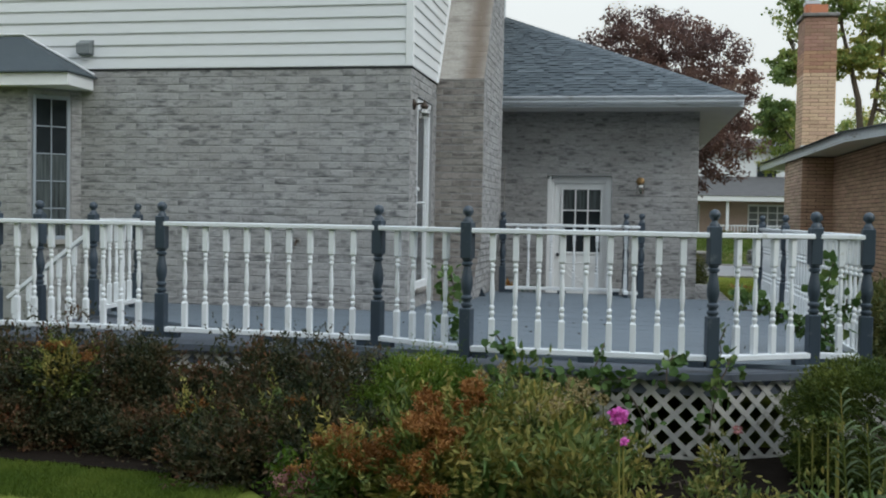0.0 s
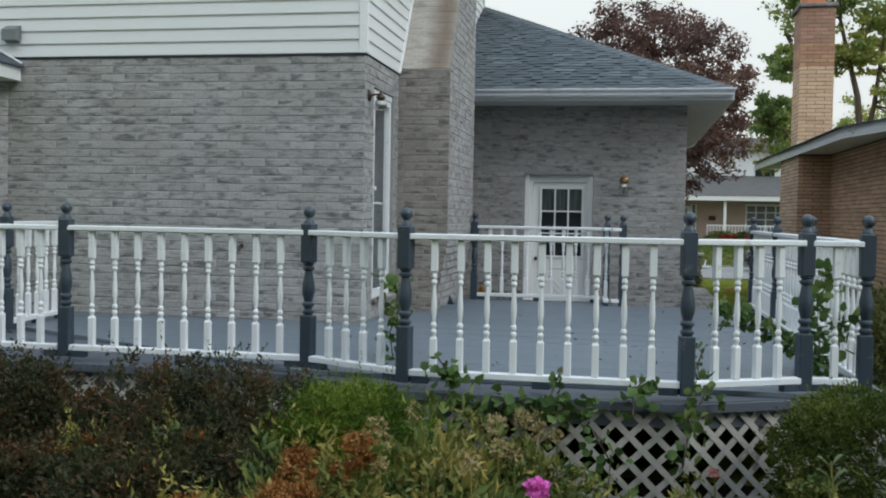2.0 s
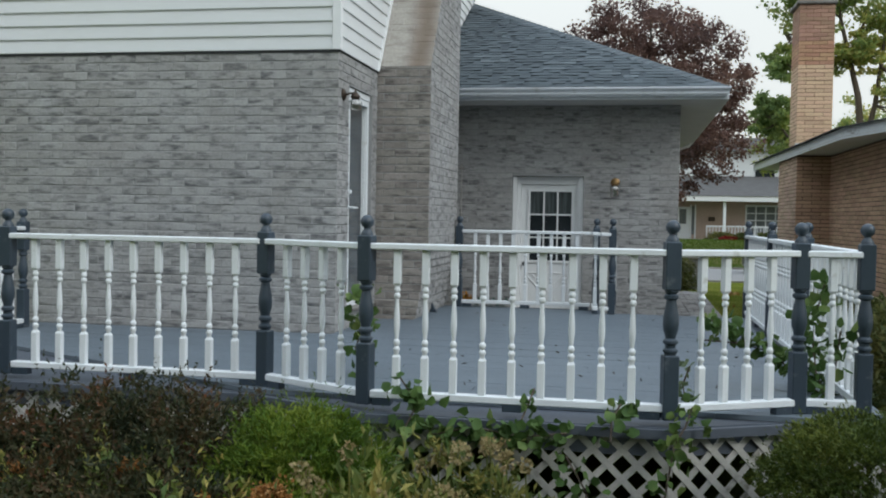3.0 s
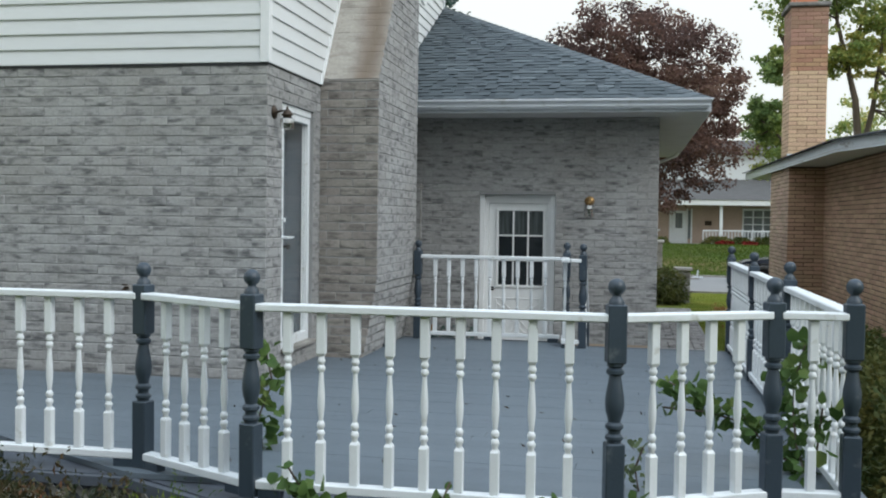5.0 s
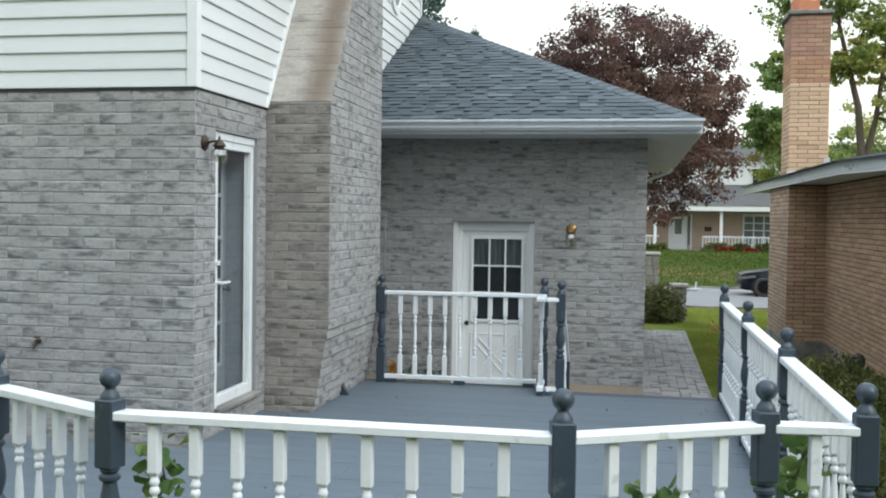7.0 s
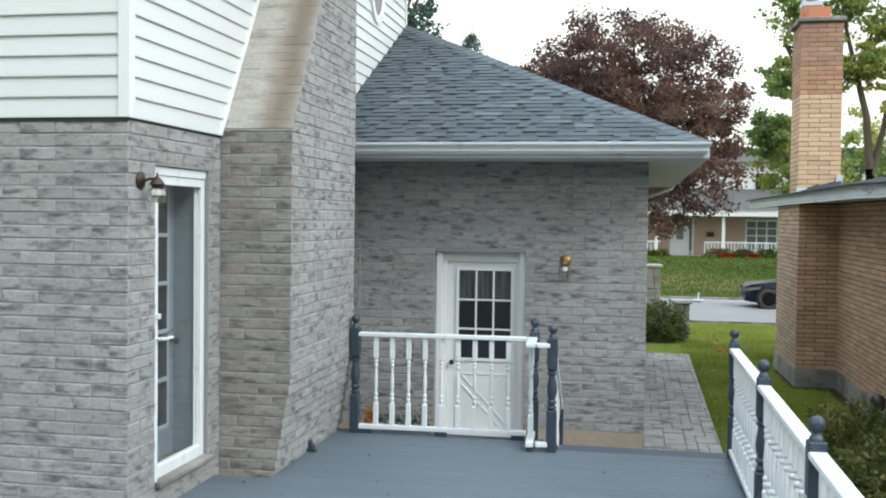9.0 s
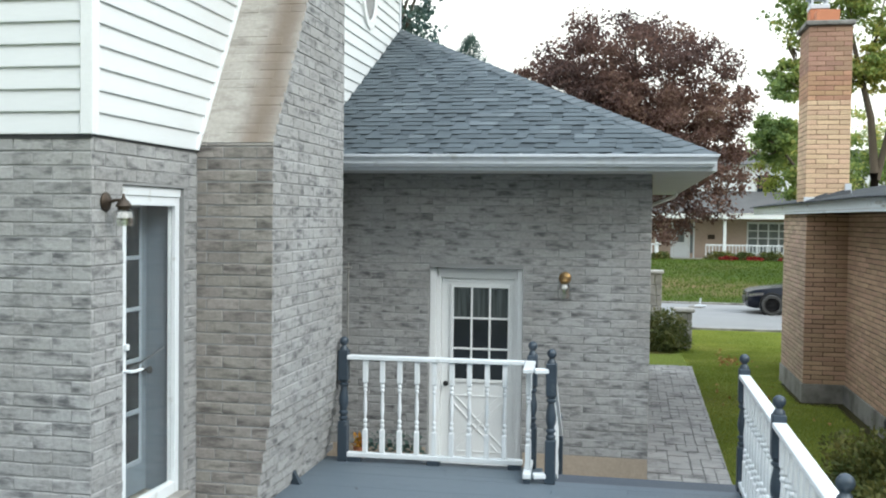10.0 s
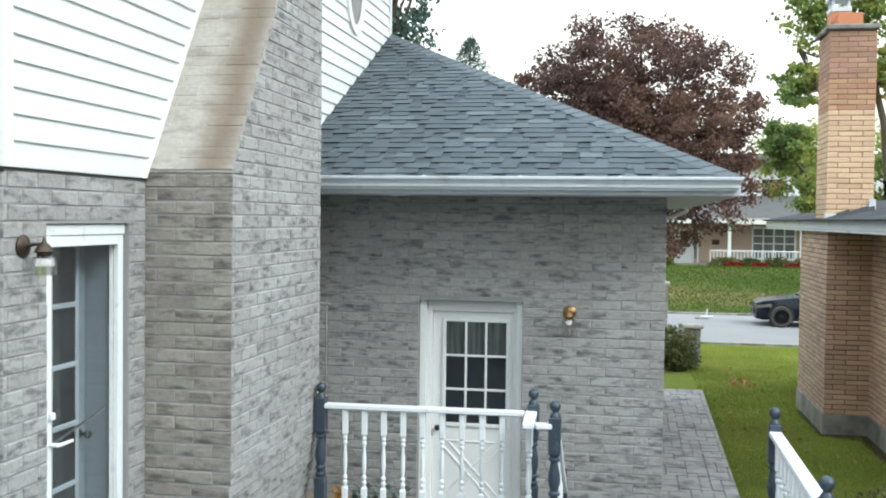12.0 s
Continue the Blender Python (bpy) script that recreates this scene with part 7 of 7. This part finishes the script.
vine("vine", [(4.12, -2.3, 0.0), (3.9, -2.25, 0.17), (3.8, -2.25, 0.3), (3.6, -2.25, 0.37), (3.5, -2.25, 0.43), (3.34, -2.25, 0.49)], 105, (0.035, 0.05, 0.045), 0.085, "leafy green vine spreading over the deck boards", 7)
vine("vine", [(3.85, -2.25, 0.25), (3.6, -2.28, 0.32), (3.34, -2.25, 0.33)], 22, (0.03, 0.03, 0.025), 0.08, "leafy green vine shoot over the deck boards", 12)
vine("vine", [(4.12, -2.45, 0.02), (4.1, -2.25, 0.14), (4.1, -2.1, 0.3), (4.1, -2.1, 0.5), (4.1, -2.3, 0.62), (4.1, -2.45, 0.75)], 120, (0.05, 0.08, 0.05), 0.085, "leafy green vine on the side railing", 8)
vine("vine", [(4.13, -2.6, 0.02), (4.1, -2.9, 0.3), (4.1, -3.0, 0.5)], 30, (0.04, 0.05, 0.05), 0.08, "leafy green vine at the corner of the railing", 9)
vine("vine", [(3.2, -2.92, 0.0), (3.18, -2.92, 0.12), (3.22, -2.93, 0.24)], 40, (0.045, 0.03, 0.05), 0.045, "small pale seedling on the deck boards", 11, L_PALE)
vine("vine", [(2.6, -3.71, -0.66), (2.62, -3.7, -0.4), (2.5, -3.7, -0.2)], 40, (0.1, 0.02, 0.08), 0.07, "vine on the lattice", 10)

# bushes beyond the side railing
for k, (x, y, z, rx, ry, rz, n) in enumerate([(5.55, 3.9, -0.2, 0.62, 0.6, 0.62, 8000), (5.35, 2.3, -0.22, 0.5, 0.6, 0.6, 8000), (5.3, 0.8, -0.25, 0.5, 0.6, 0.6, 7000), (5.1, -0.7, -0.1, 0.42, 0.5, 0.8, 7000), (4.95, -2.0, -0.1, 0.4, 0.5, 0.75, 7000), (5.0, -3.0, -0.2, 0.4, 0.4, 0.6, 5000)]):
    shrub("border_bush", (x, y, z), (rx, ry, rz), n, 0.06, L_YEW, "yellow-green bush in the border beside the railing", 140 + k, lumps=0.3, shell=0.6, group="border bushes")
shrub("yew_bush", (3.95, 17.6, -0.35), (0.62, 0.5, 0.55), 6000, 0.07, L_OLIVE, "olive-green bush beside the stone pillar", 150, lumps=0.25)
for k, (x, rx, rz) in enumerate([(3.6, 0.9, 0.5), (5.0, 0.6, 0.45), (8.6, 1.0, 0.6), (9.9, 0.7, 0.5), (11.5, 1.0, 0.6), (12.9, 0.8, 0.5)]):
    shrub("foundation_bush", (x, 56.6, 0.0), (rx, 0.6, rz * 0.8), 1500, 0.16, L_YEW, "rounded bush before the porch across the street", 160 + k, lumps=0.2, group="porch bushes")
for k, x in enumerate((8.9, 10.4, 12.4)):
    c = (x, 56.0, 0.0)
    f = thing("red_flowers", c, "bed of red flowers before the porch", "flower")
    p, d = ball_points(np.random.default_rng(k), 260, c, (0.6, 0.3, 0.16), 0.6, 0.2, None, k)
    leaves("blossom", p, d, 0.12, L_RED, f, 0.9, 0, k, kind="stuff")

# grass blades where the lawn comes near, fallen leaves
rng = np.random.default_rng(5)
n = 22000
gx, gy_ = rng.uniform(-3.0, 0.1, n), rng.uniform(-5.5, -4.7, n)
keep = gy_ < np.where(gx < -1.2, -4.77, np.where(gx < -0.5, -4.83, -4.99))
pts = np.stack([gx, gy_, np.full(n, GROUND + 0.02)], 1)[keep]
# same lawn, its shade by the bed put into a darker blade colour
leaves("grass", pts, np.tile([0, 0, 1.6], (len(pts), 1)), 0.045, L_SHADEGRASS, None, 0.14, -0.3, 6, "short green lawn grass", "stuff")
n = 90000
gx, gy_ = rng.uniform(4.38, 7.5, n), 4.0 + 19 * rng.uniform(0, 1, n) ** 1.3
keep = ((gx < 6.36) | (gy_ > 12.3)) & ~((gx > 5.82) & (gy_ > 10.25) & (gy_ < 12.3))
pts = np.stack([gx, gy_, np.array([ground_height(a, b) for a, b in zip(gx, gy_)]) + 0.012], 1)[keep]
leaves("grass", pts, np.tile([0, 0, 1.6], (len(pts), 1)), 0.042, L_GRASS, None, 0.16, -0.3, 7, "short green lawn grass", "stuff")
n = 80
gx = np.concatenate([rng.normal(5.22, 0.13, 50), rng.uniform(4.6, 6.2, 30)])
gy_ = np.concatenate([rng.normal(15.6, 0.45, 50), rng.uniform(8, 18, 30)])
keep = ~((gx > 5.6) & (gy_ > 10.0) & (gy_ < 12.3))
pts = np.stack([gx, gy_, np.array([ground_height(a, b) for a, b in zip(gx, gy_)]) + 0.045], 1)[keep]
leaves("fallen_leaves", pts, np.tile([0, -0.4, 0.5], (len(pts), 1)), 0.075, L_FALLEN, None, 0.8, 0, 8, "fallen orange leaves on the lawn", "stuff")

n = 26000
gx, gy_ = rng.uniform(-3, 15, n), rng.uniform(32.4, 56, n)
pts = np.stack([gx, gy_, np.array([ground_height(a, b) for a, b in zip(gx, gy_)]) + 0.05], 1)
leaves("grass", pts, np.tile([0, 0, 1.2], (n, 1)), 0.13, L_SHADEGRASS, None, 0.3, -0.3, 9, "rough grass of the far lawn", "stuff")

n = 46
pts = np.stack([rng.uniform(0.2, 4.1, n), rng.uniform(-3.3, 2.6, n), np.full(n, 0.008)], 1)
leaves("leaf_litter", pts, np.tile([1.2, 0, 0.0], (n, 1)), 0.04, L_LITTER, None, 0.3, 0.0, 10, "dry brown leaf litter and twigs on the deck boards", "stuff")
solid("road_marker", Mesh().tube([(5.62, 30.4, -0.74, 0.03), (5.66, 30.4, -0.45, 0.025)], 6).cbox(5.45, 30.3, -0.735, 5.85, 30.5, -0.69, 0.015), GUTTER, "small pale marker post lying at the road edge", "marker")

# an unseen hedge, added behind to keep low sky light off the walls
hedge = Mesh()
hx = np.linspace(-30, 34, 65)
rh_ = random.Random(4)
rows_ = [(-17.0, GROUND - 0.1), (-16.8, 1.5), (-17.0, 4.0), (-17.3, 6.3), (-18.2, 6.9), (-19.2, 6.2), (-19.4, GROUND - 0.1)]
hedge.add([(x + rh_.uniform(-0.2, 0.2), y + rh_.uniform(-0.25, 0.25), z + (rh_.uniform(-0.35, 0.35) if z > 0 else 0)) for x in hx for y, z in rows_],
          [(i * 7 + j, i * 7 + j + 1, (i + 1) * 7 + j + 1, (i + 1) * 7 + j) for i in range(64) for j in range(6)])
solid("hedge", hedge, SKYSHIELD, "unseen tall dark green hedge added to block low sky light", "hedge", kind="structure", smooth=60)
# ---- pieces of walls, roofs and floors ----
for job in later:
    job()
